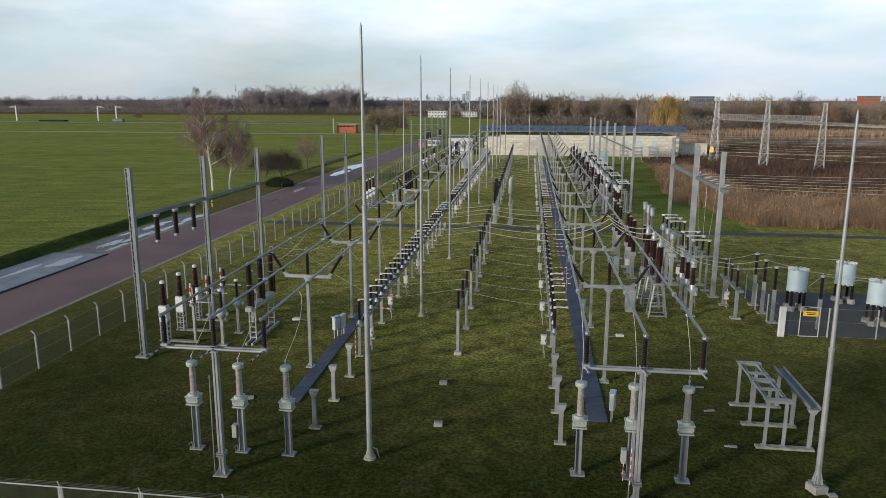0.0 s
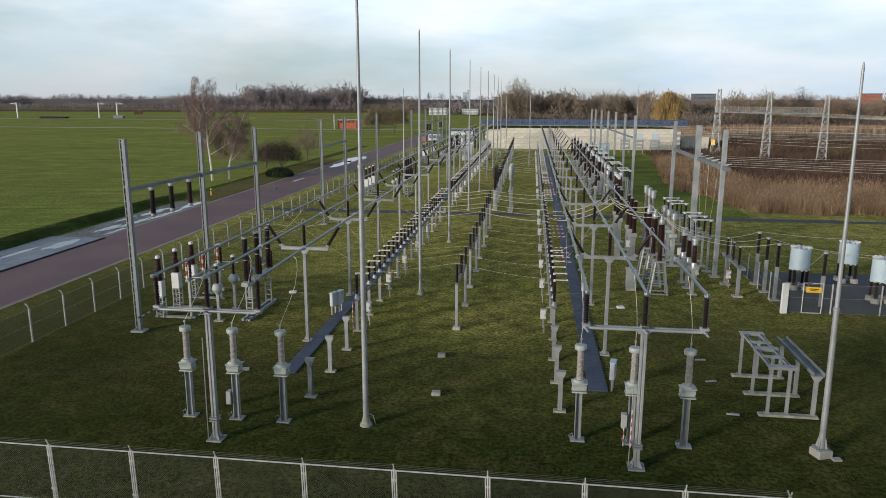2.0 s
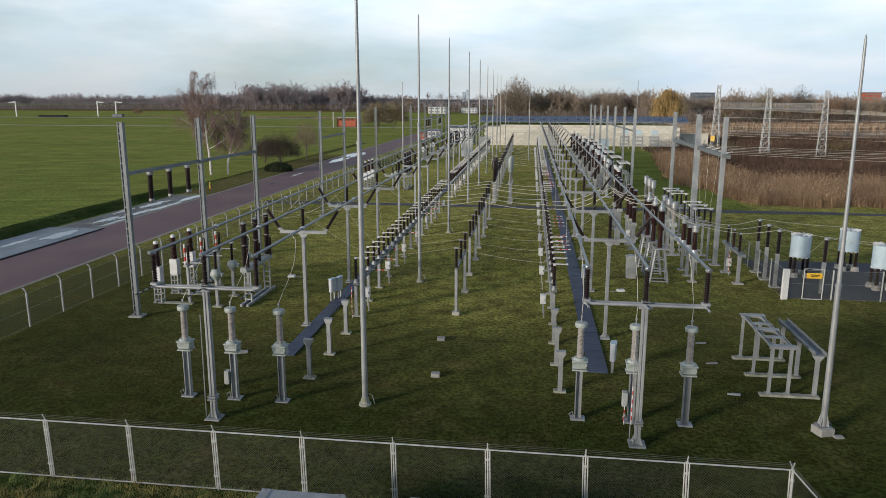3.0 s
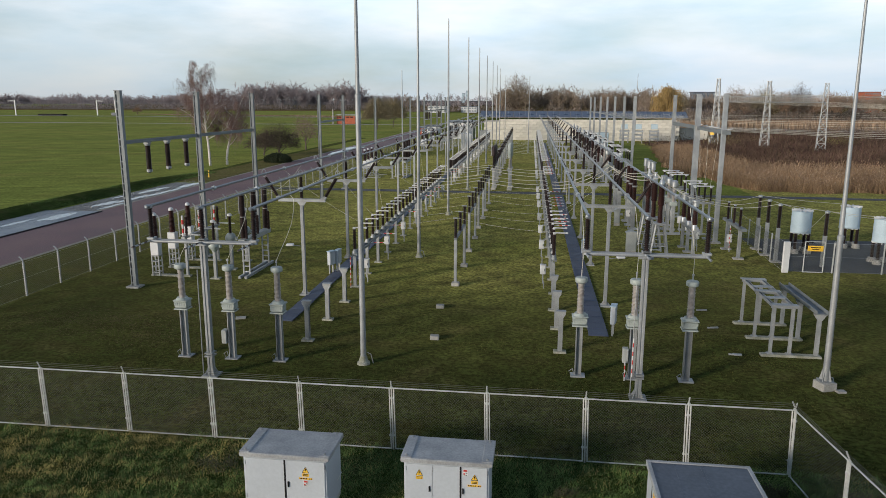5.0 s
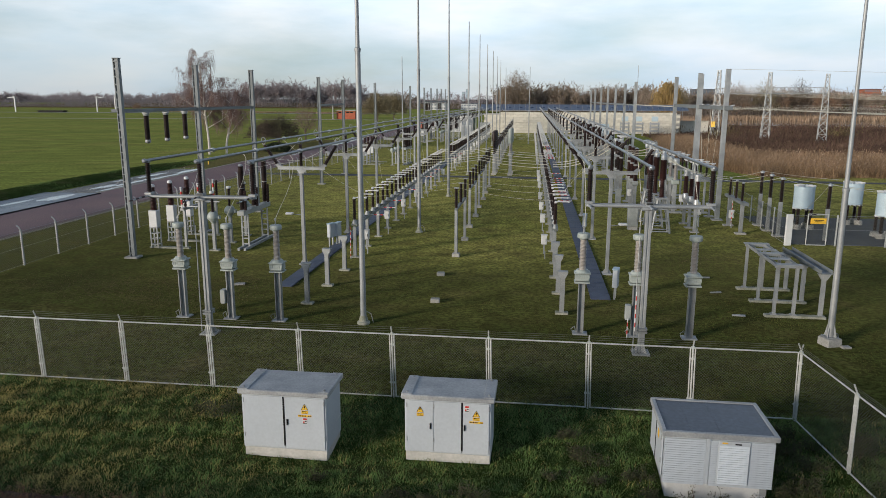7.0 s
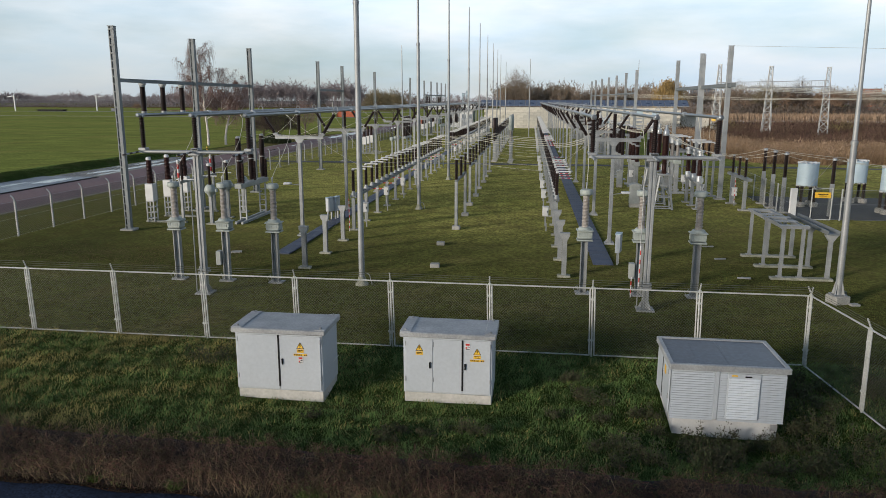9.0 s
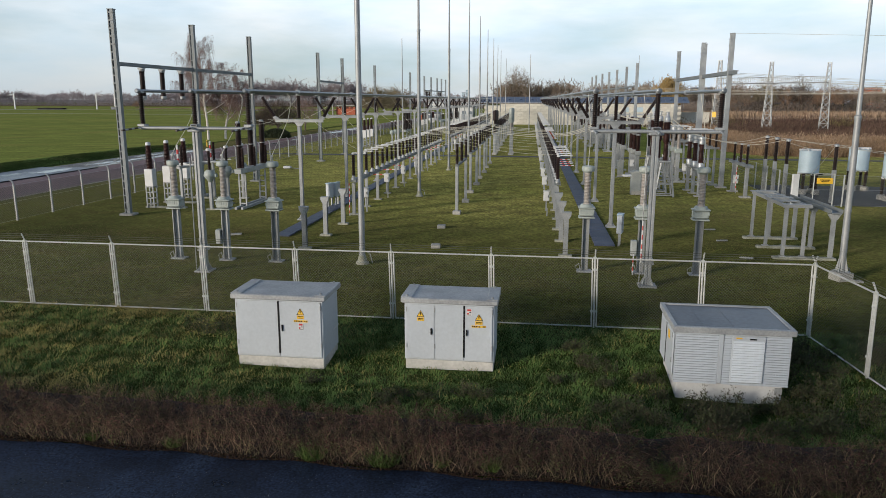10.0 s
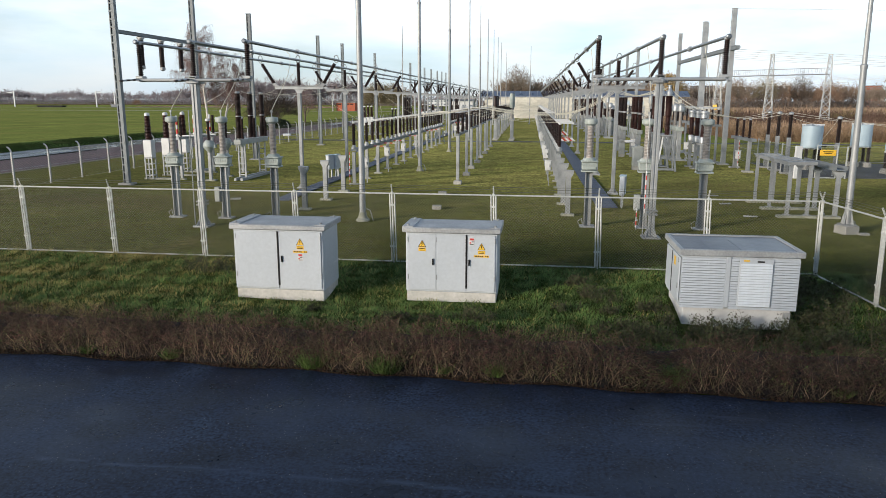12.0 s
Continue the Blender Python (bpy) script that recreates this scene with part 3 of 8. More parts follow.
SLAB = mat("grey_concrete_slab", [(0.075, 0.068, 0.066), (0.12, 0.108, 0.10)], 0.5, 0.0, 0.3, 6, 0.2, random_mix=0.2, rough_var=0.2)
# the pale blue patches in this wet slab colour paint in sky reflections
WET_SLAB = mat("wet_concrete_slab", [(0.040, 0.052, 0.078), (0.070, 0.088, 0.122), (0.11, 0.132, 0.17)], 0.34, 0.0, 0.35, 6, 0.2, random_mix=0.2, rough_var=0.22, spec=0.45, lo=0.35, hi=0.66, stretch=(1.0, 0.55, 1), world=True)
TRACK = mat("pale_track", [(0.22, 0.21, 0.17), (0.32, 0.30, 0.25)], 0.9, 0, 0.05, 2, 0.2)
PUDDLE = mat("rain_water_on_slab", [(0.07, 0.085, 0.11), (0.10, 0.12, 0.15)], 0.12, 0.0, 0.3, 6, 0.1, rough_var=0.02)
WATER = mat("still_water", [(0.03, 0.035, 0.04), (0.04, 0.045, 0.05)], 0.06, 0.0, 0.3, 6, 0.1, rough_var=0.02)

g = Geo()
xs = [-400, -40] + [-30 + 0.2 * i for i in range(251)] + [60, 400]
edge = [11.76 - 0.022 * x + (0.09 * noise.noise((x * 0.9, 0, 0)) + 0.06 * noise.noise((x * 3.7, 5, 0)) if abs(x) < 35 else 0) for x in xs]
g.add([(x, -300, 0.012) for x in xs] + [(x, y, 0.012) for x, y in zip(xs, edge)], [(i, i + 1, len(xs) + i + 1, len(xs) + i) for i in range(len(xs) - 1)])
solo("road", g, ASPHALT, "dark wet asphalt road along the hedge", "road", kind="structure")
g = Geo()
rng = np.random.default_rng(11)
# loose bright chippings on the asphalt
q = np.concatenate([blades(22000, (-16, 12), (1.0, 11.5), (0.003, 0.007), 0.013, 1.5, rng, lambda x, y: np.full(len(x), 0.013)), blades(900, (-16, 12), (1.0, 11.5), (0.004, 0.008), 0.016, 1.0, rng, lambda x, y: np.full(len(x), 0.013))])
soup("road_chippings", q, CHIPPING, "pale loose chippings scattered over the wet asphalt", "gravel")

WORN = ground_mat("worn_verge", [(0.075, 0.070, 0.030), (0.105, 0.098, 0.042)], (0.125, 0.095, 0.055), 0.12, 2.5)
sheet("worn_verge", -53.0, -43.0, 91, 158, 0.004, WORN, "brownish worn grass verge between meadow and brick road", "grass", lean=-0.008)
t = thing("marker_post", "short yellow marker post on the worn verge", "marker post", (-46.3, 96.5, 0))
part("post", Geo().box((0, 0, 0.5), (0.14, 0.12, 1.0), b=0.02), YELLOW, t)
part("band", Geo().box((0, 0, 0.72), (0.16, 0.14, 0.12)), BLACK, t)
# the brick access road beside the yard, with a wet concrete slab strip
sheet("access_road", -42.5, -34.7, 15, 260, 0.006, ROAD_BRICK, "reddish brick-paved access road beside the fence", "road", lean=-0.008)
slabs = thing("slab_strip", "strip of wet grey concrete slabs beside the brick road", "pavement", kind="structure")
slab_mesh = Geo().box((0, 0, 0), (1.93, 1.96, 0.05), b=0.012).mesh("slab", WET_SLAB)
for k in range(22):
    for j in range(3):
        part("slab", slab_mesh, None, slabs, at=(-43.2 - 1.95 * j - 0.008 * (22 + 2 * k), 22 + 2 * k, 0.0))
part("edge_plate", Geo().box((-42.45, 43, 0.02), (0.24, 44, 0.1), 0.3), BLACK, slabs, "dark rubber-like edge strip")
sheet("rubble_strip", -47.2, -42.7, 65, 90, 0.0, SLAB, "worn grey concrete strip with loose rubble", "pavement", lean=-0.008)
for x0, label in ((-42.85, "pale sandy edge of the brick road"), (-34.85, "pale worn kerb of the brick road")):
    sheet("road_edge", x0, x0 + 0.4, 15, 260, 0.01, TRACK, label, "kerb", lean=-0.008)
rng = np.random.default_rng(17)
q = blades(900, (-47.0, -42.8), (60, 92), (0.02, 0.08), 0.16, 1.5, rng)
q[:, :, 0] -= 0.008 * 70
soup("rubble", q, CONCRETE, "small pale stones strewn on the concrete strip", "rubble")
for k, (px, py, a, b) in enumerate(((-45.3, 70.2, 0.6, 2.2), (-44.6, 74.2, 0.4, 3.6), (-43.7, 68.5, 0.25, 2.6), (-44.1, 79.5, 0.4, 4.8), (-46.4, 81.5, 0.6, 3.0), (-44.6, 87.0, 0.6, 3.2), (-46.9, 76, 0.3, 2.4), (-44.6, 61.5, 0.8, 2.4), (-46.0, 57.5, 0.35, 2.4), (-46.6, 50.5, 0.9, 2.0), (-40.0, 105, 0.3, 2.0), (-40.5, 117, 0.35, 3.5), (-41.5, 147, 1.2, 7.0), (-42, 160, 1.6, 8.0))):
    g = Geo()
    ring = [(px + a * (1 + 0.7 * noise.noise((k * 3.1, 2.2 * math.cos(t), 2.2 * math.sin(t)))) * math.cos(t), py + b * (1 + 0.5 * noise.noise((k * 7.7, 2 * math.cos(t), 2 * math.sin(t)))) * math.sin(t), 0.032 if py < 66 else 0.016) for t in [2 * math.pi * i / 36 for i in range(36)]]
    g.add(ring, [tuple(range(36))])
    solo("puddle", g, PUDDLE, "shallow rain puddle mirroring the sky on the paving", "puddle", kind="structure")

# cross paths and cable-trench covers in the yard
sheet("cross_path", -34, 34, 84.6, 86.6, 0.02, GRAVEL, "dark cable-trench path crossing the yard", "path")
sheet("east_path", 34, 120, 84.6, 86.2, 0.02, GRAVEL, "dark path running along the reed bed", "path")


def trench(y0, y1, x, width, label):
    t = thing("cable_trench", label, "cable trench", kind="structure")
    me = Geo().box((0, 0, 0), (width, 0.96, 0.07), b=0.012).mesh("cover_plate", TRENCH)
    k = 0
    while y0 + k < y1:
        yy = y0 + k + 0.5
        part("cover_plate", me, None, t, at=(x + skew(yy), yy, 0.03))
        k += 1


trench(33, 84, 3.38, 0.92, "bluish-black cable trench covers in a long line")
trench(87, 186, 3.3, 0.96, "bluish-black cable trench covers behind the cross path")
trench(33.2, 84, -12.1, 0.78, "bluish-black cable trench covers beside the switchgear")
trench(87, 150, -12.1, 0.78, "dark cable trench covers in the far yard")

# meadow ditch bank and tracks on the west side
g, gb = Geo(), Geo()
rows, rise = [], []
for k in range(63):
    v = 18 + k * 3.0
    x = -47.9 - 0.006 * v + 0.3 * noise.noise((v * 0.11, 1.0, 2.0))
    h = (0.6 + 0.12 * noise.noise((v * 0.17, 4.0, 2.0))) * max(0.02, min(1.0, (104 - v) / 16))
    rows += [(x, v, -0.02), (x - 1.1, v, h * 0.66), (x - 2.3, v, h)]
    rise += [(x - 2.3, v, h), (x - 15.4, v, h * 0.4), (x - 33.4, v, -0.04)]
strip = [(3 * k + i, 3 * k + 3 + i, 3 * k + 4 + i, 3 * k + 1 + i) for k in range(62) for i in range(2)]
g.add(rows, strip, True)
gb.add(rise, strip, True)
solo("ditch_bank", g, VERGE, "dark overgrown bank between meadow and slabs", "bank", kind="structure")
solo("meadow_rise", gb, FIELD, "gentle green rise of the meadow edge", "meadow", kind="structure")
sheet("farm_track", -700, -48, 306, 312.5, 0.0, TRACK, "pale narrow farm track across the meadow", "track")
sheet("far_track", -700, -60, 425, 437, 0.0, SLAB, "grey-brown railway ballast across the meadow", "track")
# reed bed, pond and far marsh in the east
for k, (x0, x1, y0, y1) in enumerate(((-760, -60, 640, 2000), (-60, 40, 560, 2000), (40, 480, 395, 2000))):
    sheet("woodland_floor", x0, x1, y0, y1, -0.008, SOIL, "brown leaf-strewn floor under the bare woods", "ground")
sheet("far_land", -5000, 5000, 1300, 9000, 0.0, FAR_LAND, "dull grey-brown land and copses towards the horizon", "ground")
sheet("reedbed_soil", 25, 330, 90, 480, -0.012, SOIL, "brown marshy ground of the reed bed", "ground", 1, 1)
g = Geo()
g.add([(108 + 66 * math.cos(t) * (1 + 0.2 * math.sin(3 * t)), 296 + 38 * math.sin(t), 0.0) for t in [2 * math.pi * i / 40 for i in range(40)]], [tuple(range(40))])
solo("pond", g, WATER, "still grey pond behind the reed bed", "pond", kind="structure")


# ---- insulators shared by many things ----
INS_POST = Geo().lathe(sheds(0.07, 0.115, 1.15, 16), 9).mesh("insulator", BROWN_INS)
INS_SLIM = Geo().lathe(sheds(0.078, 0.11, 1.2, 12), 6).mesh("insulator", BROWN_INS)
INS_LONG = Geo().lathe(sheds(0.10, 0.145, 1.5, 24), 10).mesh("insulator", BROWN_INS)
INS_DARK = Geo().lathe(sheds(0.15, 0.20, 1.3, 18), 10).mesh("insulator", BROWN_INS)
INS_CONE = Geo().lathe(sheds(0.17, 0.235, 1.4, 15, 0.78), 12).mesh("insulator", RED_INS)
INS_FAT = Geo().lathe(sheds(0.15, 0.2, 1.25, 15, 0.85), 12).mesh("insulator", RED_INS)
INS_GREY = Geo().lathe(sheds(0.118, 0.145, 1.2, 20, 0.94), 12).mesh("insulator", GREY_INS)

BAY = 9.83            # pitch of the bays along the yard
ROW_W, ROW_E = -12.62, 4.16   # centre lines of the two busbar rows
PH = 2.1              # phase distance
BUS_Z = 6.87
ROW_Y0, ROW_Y1 = 25.75, 189.0


# ---- busbar tubes ----
for cx, side in ((ROW_W, "west"), (ROW_E, "east")):
    for k in (-1, 0, 1):
        t = thing("busbar", f"long grey aluminium busbar tube on the {side} row of supports", "busbar", group="busbar tubes")
        g = Geo()
        g.tube((cx + k * PH + skew(ROW_Y0), ROW_Y0, BUS_Z), (cx + k * PH + skew(ROW_Y1), ROW_Y1, BUS_Z), 0.06, n=12)
        part("tube", g, TUBE, t)
        part("end_cap", Geo().lathe([(0.05, -0.02), (0.085, 0), (0.085, 0.1), (0.07, 0.12)], 12, (cx + k * PH, ROW_Y0 - 0.1, BUS_Z), (cx + k * PH, ROW_Y0 + 1, BUS_Z)), TUBE, t)
        for j in range(17):
            y = 31.6 + BAY * j
            if y < ROW_Y1:
                part("clamp", Geo().lathe([(0.10, 0), (0.11, 0.03), (0.11, 0.17), (0.10, 0.2)], 10, (cx + k * PH + skew(y), y, BUS_Z), (cx + k * PH + skew(y + 1), y + 1, BUS_Z)), ALU, t)


# ---- front portals with three standing insulators ----
def portal(cx, cy):
    t = thing("busbar_portal", "grey steel portal with round crossbeam and three brown insulators", "busbar support", (cx, cy, 0), group="front portals")
    post = Geo()
    post.box((-0.065, 0, 2.72), (0.095, 0.22, 5.3), b=0.012).box((0.065, 0, 2.72), (0.095, 0.22, 5.3), b=0.012).box((0, 0, 2.72), (0.05, 0.16, 5.3))
    part("post", post, STEEL, t)
    foot = Geo().box((0, 0, 0.03), (0.62, 0.62, 0.06))
    for a in range(4):
        foot.prism([(0.12, 0.06), (0.3, 0.06), (0.12, 0.4)], -0.012, 0.012, pose(0, 0, 0, 0, 0, 45 + 90 * a))
    part("foot_plate", foot, STEEL, t)
    part("clamp_band", Geo().box((0, 0, 0.86), (0.34, 0.4, 0.06)).box((0, 0, 0.98), (0.34, 0.4, 0.05)), STEEL, t)
    for y in (-0.1, 0.12):
        part("crossbeam", Geo().tube((-2.12, y, 5.5), (2.12, y, 5.5), 0.060, n=12), STEEL, t)
    part("saddle", Geo().box((0, 0.05, 5.42), (0.5, 0.5, 0.1), b=0.02).box((0, 0, 5.58), (0.28, 0.3, 0.14), b=0.03), STEEL, t)
    for k in (-1, 0, 1):
        part("insulator_foot", Geo().box((k * PH, 0, 5.6), (0.3, 0.3, 0.1), b=0.02).lathe([(0.14, 5.46), (0.14, 5.62)], 10, (k * PH, 0, 0)), STEEL, t)
        part("insulator", INS_POST, None, t, at=(k * PH, 0, 5.64))
        part("tube_clamp", Geo().box((k * PH, 0, 6.83), (0.18, 0.2, 0.1), b=0.02), STEEL, t)
        long_rod = cx < 0
        for i in range(6 if long_rod else 3):
            step = Vector((-0.026, -0.165, -0.012)) if long_rod else Vector((0.03, -0.08, -0.03))
            p = Vector((k * PH - 0.02, -0.17, 5.52)) + step * i
            part("earthing_rod", Geo().tube(p, p + step, 0.034 if long_rod else (0.05, 0.03, 0.045)[i], n=8), (ALU if i % 2 == 0 else DARK_BAND) if long_rod else ALU, t, "black and white banded earthing rod" if long_rod else "pale ball stud for the earthing clamp")
    part("earth_rod", Geo().tube((-0.3, -0.1, 0.1), (-0.27, -0.1, 4.4), 0.02, n=6), STEEL, t)
    return t


portal(ROW_W, 25.9)
portal(ROW_E, 25.9)


# ---- T-shaped busbar supports ----
def t_support():
    t = thing("busbar_support", "T-shaped steel busbar support with one upright and two splayed insulators", "busbar support", group="T supports")
    post = Geo().box((0, 0, 2.6), (0.19, 0.19, 5.1), b=0.018)
    part("post", post, STEEL, t)
    part("foot_plate", Geo().box((0, 0, 0.04), (0.5, 0.5, 0.08)).prism([(0.1, 0.08), (0.24, 0.08), (0.1, 0.3)], -0.015, 0.015).prism([(-0.1, 0.08), (-0.1, 0.3), (-0.24, 0.08)], -0.015, 0.015), STEEL, t)
    beam = Geo().box((0, 0, 5.37), (2.7, 0.16, 0.025)).box((0, 0, 5.52), (2.7, 0.16, 0.025)).box((0, 0, 5.445), (2.7, 0.03, 0.14))
    beam.prism([(-0.28, 5.36), (0.28, 5.36), (0.09, 5.1), (-0.09, 5.1)], -0.02, 0.02)
    part("crossbeam", beam, STEEL, t)
    for s in (-1, 1):
        part("bracket", Geo().prism([(s * 1.12, 5.54), (s * 1.42, 5.54), (s * 1.46, 5.64), (s * 1.3, 5.69)], -0.08, 0.08), STEEL, t)
        ob = part("insulator", INS_SLIM, None, t)
        a, b = Vector((s * 1.38, 0, 5.66)), Vector((s * 2.06, 0, 6.74))
        ob.matrix_basis = Matrix.Translation(a) @ (b - a).to_track_quat("Z", "Y").to_matrix().to_4x4()
        ring = Geo()
        for i in range(10):
            u, w = 2 * math.pi * i / 10, 2 * math.pi * (i + 1) / 10
            ring.tube((s * 2.1 + 0.12 * math.cos(u), 0, 6.92 + 0.2 * math.sin(u)), (s * 2.1 + 0.12 * math.cos(w), 0, 6.92 + 0.2 * math.sin(w)), 0.022, n=5)
        part("tube_clamp", ring, STEEL, t)
    part("insulator", INS_SLIM, None, t, at=(0, 0, 5.56))
    ring = Geo()
    for i in range(10):
        u, w = 2 * math.pi * i / 10, 2 * math.pi * (i + 1) / 10
        ring.tube((0.12 * math.cos(u), 0, 6.92 + 0.2 * math.sin(u)), (0.12 * math.cos(w), 0, 6.92 + 0.2 * math.sin(w)), 0.022, n=5)
    part("tube_clamp", ring, STEEL, t)
    return t


T_YS = [38.2 + BAY * k for k in range(16)]
first = t_support()
first.matrix_basis = pose(ROW_W + skew(38.2), 38.2, 0)
for cx in (ROW_W, ROW_E):
    for y in T_YS:
        if (cx, y) != (ROW_W, 38.2):
            copy_thing(first, pose(cx + skew(y), y, 0))


# floodlights on the first supports
def floodlight(x, y, z, rz):
    t = thing("floodlight", "small pale floodlight on a bracket arm", "floodlight", (x, y, z), rz)
    part("arm", Geo().tube((0, 0, 0), (-0.45, 0, 0.05), 0.02), STEEL, t)
    part("lamp_head", Geo().box((-0.62, 0, 0.08), (0.42, 0.3, 0.12), b=0.03), WHITE, t)
    return t


floodlight(ROW_W - 0.1 + skew(38), 38.1, 2.85, 10)
floodlight(ROW_E + 0.1 + skew(38), 38.1, 2.65, 190)


# ---- voltage transformers ----
def voltage_transformer(x, y, box=False):
    t = thing("voltage_transformer", "voltage transformer with grey ribbed insulator and round cap on post", "transformer", (x, y, 0), group="voltage transformers")
    part("post", Geo().box((0, 0.02, 1.08), (0.2, 0.03, 2.1)).box((-0.115, 0, 1.08), (0.03, 0.22, 2.1)).box((0.115, 0, 1.08), (0.03, 0.22, 2.1)), STEEL, t)
    part("foot_plate", Geo().box((0, 0, 0.03), (0.58, 0.46, 0.06), b=0.01).wire([(-0.28, -0.1, 0.05), (-0.36, -0.1, 0.22), (-0.22, -0.1, 0.34), (-0.16, -0.1, 0.1)], 0.02, 5), STEEL, t)
    tank = Geo().box((0, 0, 2.16), (0.6, 0.5, 0.06), b=0.01).box((0, 0, 2.36), (0.56, 0.46, 0.3), b=0.04).box((0, 0, 2.53), (0.64, 0.54, 0.06), b=0.02)
    tank.lathe([(0.28, 2.56), (0.22, 2.66)], 14)
    for i in range(6):
        tank.box((-0.25 + 0.1 * i, -0.235, 2.4), (0.05, 0.02, 0.12))
    part("tank", tank, GREEN_GREY, t, "greenish-grey oil tank")
    part("insulator", INS_GREY, None, t, at=(0, 0, 2.66))
    part("cap", Geo().lathe([(0.14, 3.86), (0.17, 3.9), (0.235, 3.92), (0.245, 3.96), (0.245, 4.07), (0.22, 4.11), (0.1, 4.13)], 20), GREEN_GREY, t, "round grey-green cap")
    part("terminal", Geo().tube((0, 0, 4.13), (0, 0, 4.34), 0.025).box((0, 0, 4.34), (0.08, 0.05, 0.08)), STEEL, t)
    if box:
        part("terminal_box", Geo().box((-0.28, -0.05, 1.0), (0.22, 0.3, 0.6), b=0.02), PAINT_GREY, t)
    return t


VT_Y = 27.88
for cx in (ROW_W, ROW_E):
    for k in (-1, 0, 1):
        vx = cx + k * (2.13 if cx < 0 else 2.11) + (0.04 if cx < 0 else 0.0)
        voltage_transformer(vx, VT_Y, k == 0)
        d = 1.1 if cx < 0 else 0.5
        g = Geo()
        bx = cx + k * PH + skew(31)
        if cx < 0:
            path = [(vx, VT_Y, 4.36), (vx + 0.1, VT_Y + 0.2, 4.7), (vx + 0.24, VT_Y + 0.7, 5.25), (vx + 0.3, VT_Y + 1.2, 5.75), (vx + 0.22, VT_Y + 1.8, 6.3), (vx + 0.08, VT_Y + 2.2, 6.65), (bx, VT_Y + 2.4, BUS_Z - 0.06)]
        else:
            path = [(vx, VT_Y, 4.36), (vx + 0.04, VT_Y + 0.15, 4.9), (bx + 0.1, VT_Y + 0.5, 5.6), (bx + 0.06, VT_Y + 0.9, 6.3), (bx, VT_Y + 1.1, BUS_Z - 0.06)]
        g.wire(path, 0.012, 5)
        solo("dropper_wire", g, WIRE, "slack bare conductor from busbar down to a voltage transformer", "wire", group="droppers")


# striped earthing sticks leaning on the east portal and middle transformer
def striped_pole(x, y, z0, z1, dx=0.0, group="striped poles"):
    t = thing("striped_pole", "red and white striped earthing pole standing upright", "pole", (x, y, z0), group=group)
    n = max(3, round((z1 - z0) / 0.16))
    for i in range(n):
        a, b = (z1 - z0) * i / n, (z1 - z0) * (i + 1) / n
        part("band", Geo().tube((dx * a, 0, a), (dx * b, 0, b), 0.021, n=7), RED if i % 2 else WHITE, t)
    return t


striped_pole(ROW_E - 0.28, 25.72, 0.9, 2.4)
striped_pole(ROW_E - 0.3, 27.6, 0.0, 0.8)
striped_pole(-10.55, 39.9, 0.0, 1.9)


# ---- lightning masts ----
def mast(x, y, h, joint, bolted=False):
    t = thing("lightning_mast", "tall slim grey tubular lightning mast on a concrete foot", "lightning mast", (x, y, 0), group="lightning masts")
    if bolted:
        b = Geo().box((0, 0, 0.33), (0.5, 0.5, 0.04))
        for a in range(4):
            b.prism([(0.1, 0.35), (0.24, 0.35), (0.1, 0.95)], -0.012, 0.012, pose(0, 0, 0, 0, 0, 45 + 90 * a))
        part("base", b, STEEL, t, "bolted foot with gusset plates")
    else:
        part("base", Geo().lathe([(0.28, -0.02), (0.27, 0.08), (0.2, 0.12), (0.14, 0.36)], 14), MOSSY, t, "flared mossy foot")
    part("lower_tube", Geo().lathe([(0.125, 0.1), (0.105, joint), (0.125, joint), (0.125, joint + 0.12), (0.08, joint + 0.16)], 14), STEEL, t)
    part("upper_tube", Geo().lathe([(0.085, joint + 0.1), (0.05, h - 0.25), (0.035, h - 0.1), (0.012, h)], 12), STEEL, t)
    part("earth_strap", Geo().wire([(0.13, 0.05, 0.5), (0.3, 0.08, 0.42), (0.4, 0.1, 0.0)], 0.02, 5), STEEL, t)
    return t


MASTS = ((-6.85, 28.0), (-8.0, 48.9), (-8.35, 67.9), (-8.5, 88.1), (-8.7, 106.0), (-9.0, 125), (-9.2, 143), (-9.4, 160), (-9.6, 176))
for x, y in MASTS:
    mast(x, y, 18.2, 11.0)
mast_e = mast(11.47, 27.85, 15.0, 5.9, True)
mast_e.matrix_basis = pose(11.47, 27.85, 0, 0, -0.5, 0)
tagged(mast_e, "tall slim grey lightning mast beside the empty steel racks")
g = Geo().box((11.47, 27.85, 0.13), (0.62, 0.6, 0.36), 20, 0.03).box((11.95, 27.55, 0.03), (0.34, 0.24, 0.08), 10, 0.01)
solo("mast_foundation", g, CONCRETE, "cracked concrete foundation slab under a mast", "foundation")


# ---- disconnector rows ----
def low_support():
    t = thing("stub_support", "grey steel stub post with a flared T head", "steel post", group="stub posts")
    part("post", Geo().box((0, -0.085, 0.9), (0.2, 0.02, 1.75)).box((0, 0, 0.9), (0.02, 0.15, 1.75)).box((0, 0.085, 0.9), (0.2, 0.02, 1.75)), STEEL, t)
    part("head", Geo().prism([(-0.1, 1.62), (0.1, 1.62), (0.2, 1.8), (0.2, 1.9), (-0.2, 1.9), (-0.2, 1.8)], -0.11, 0.11).box((0, 0, 1.92), (0.43, 0.27, 0.03)), STEEL, t)
    part("foot_plate", Geo().box((0, 0, 0.05), (0.56, 0.34, 0.1), b=0.015), MOSSY, t)
    return t


stub = low_support()
stub.matrix_basis = pose(-10.1, 30.5, 0)
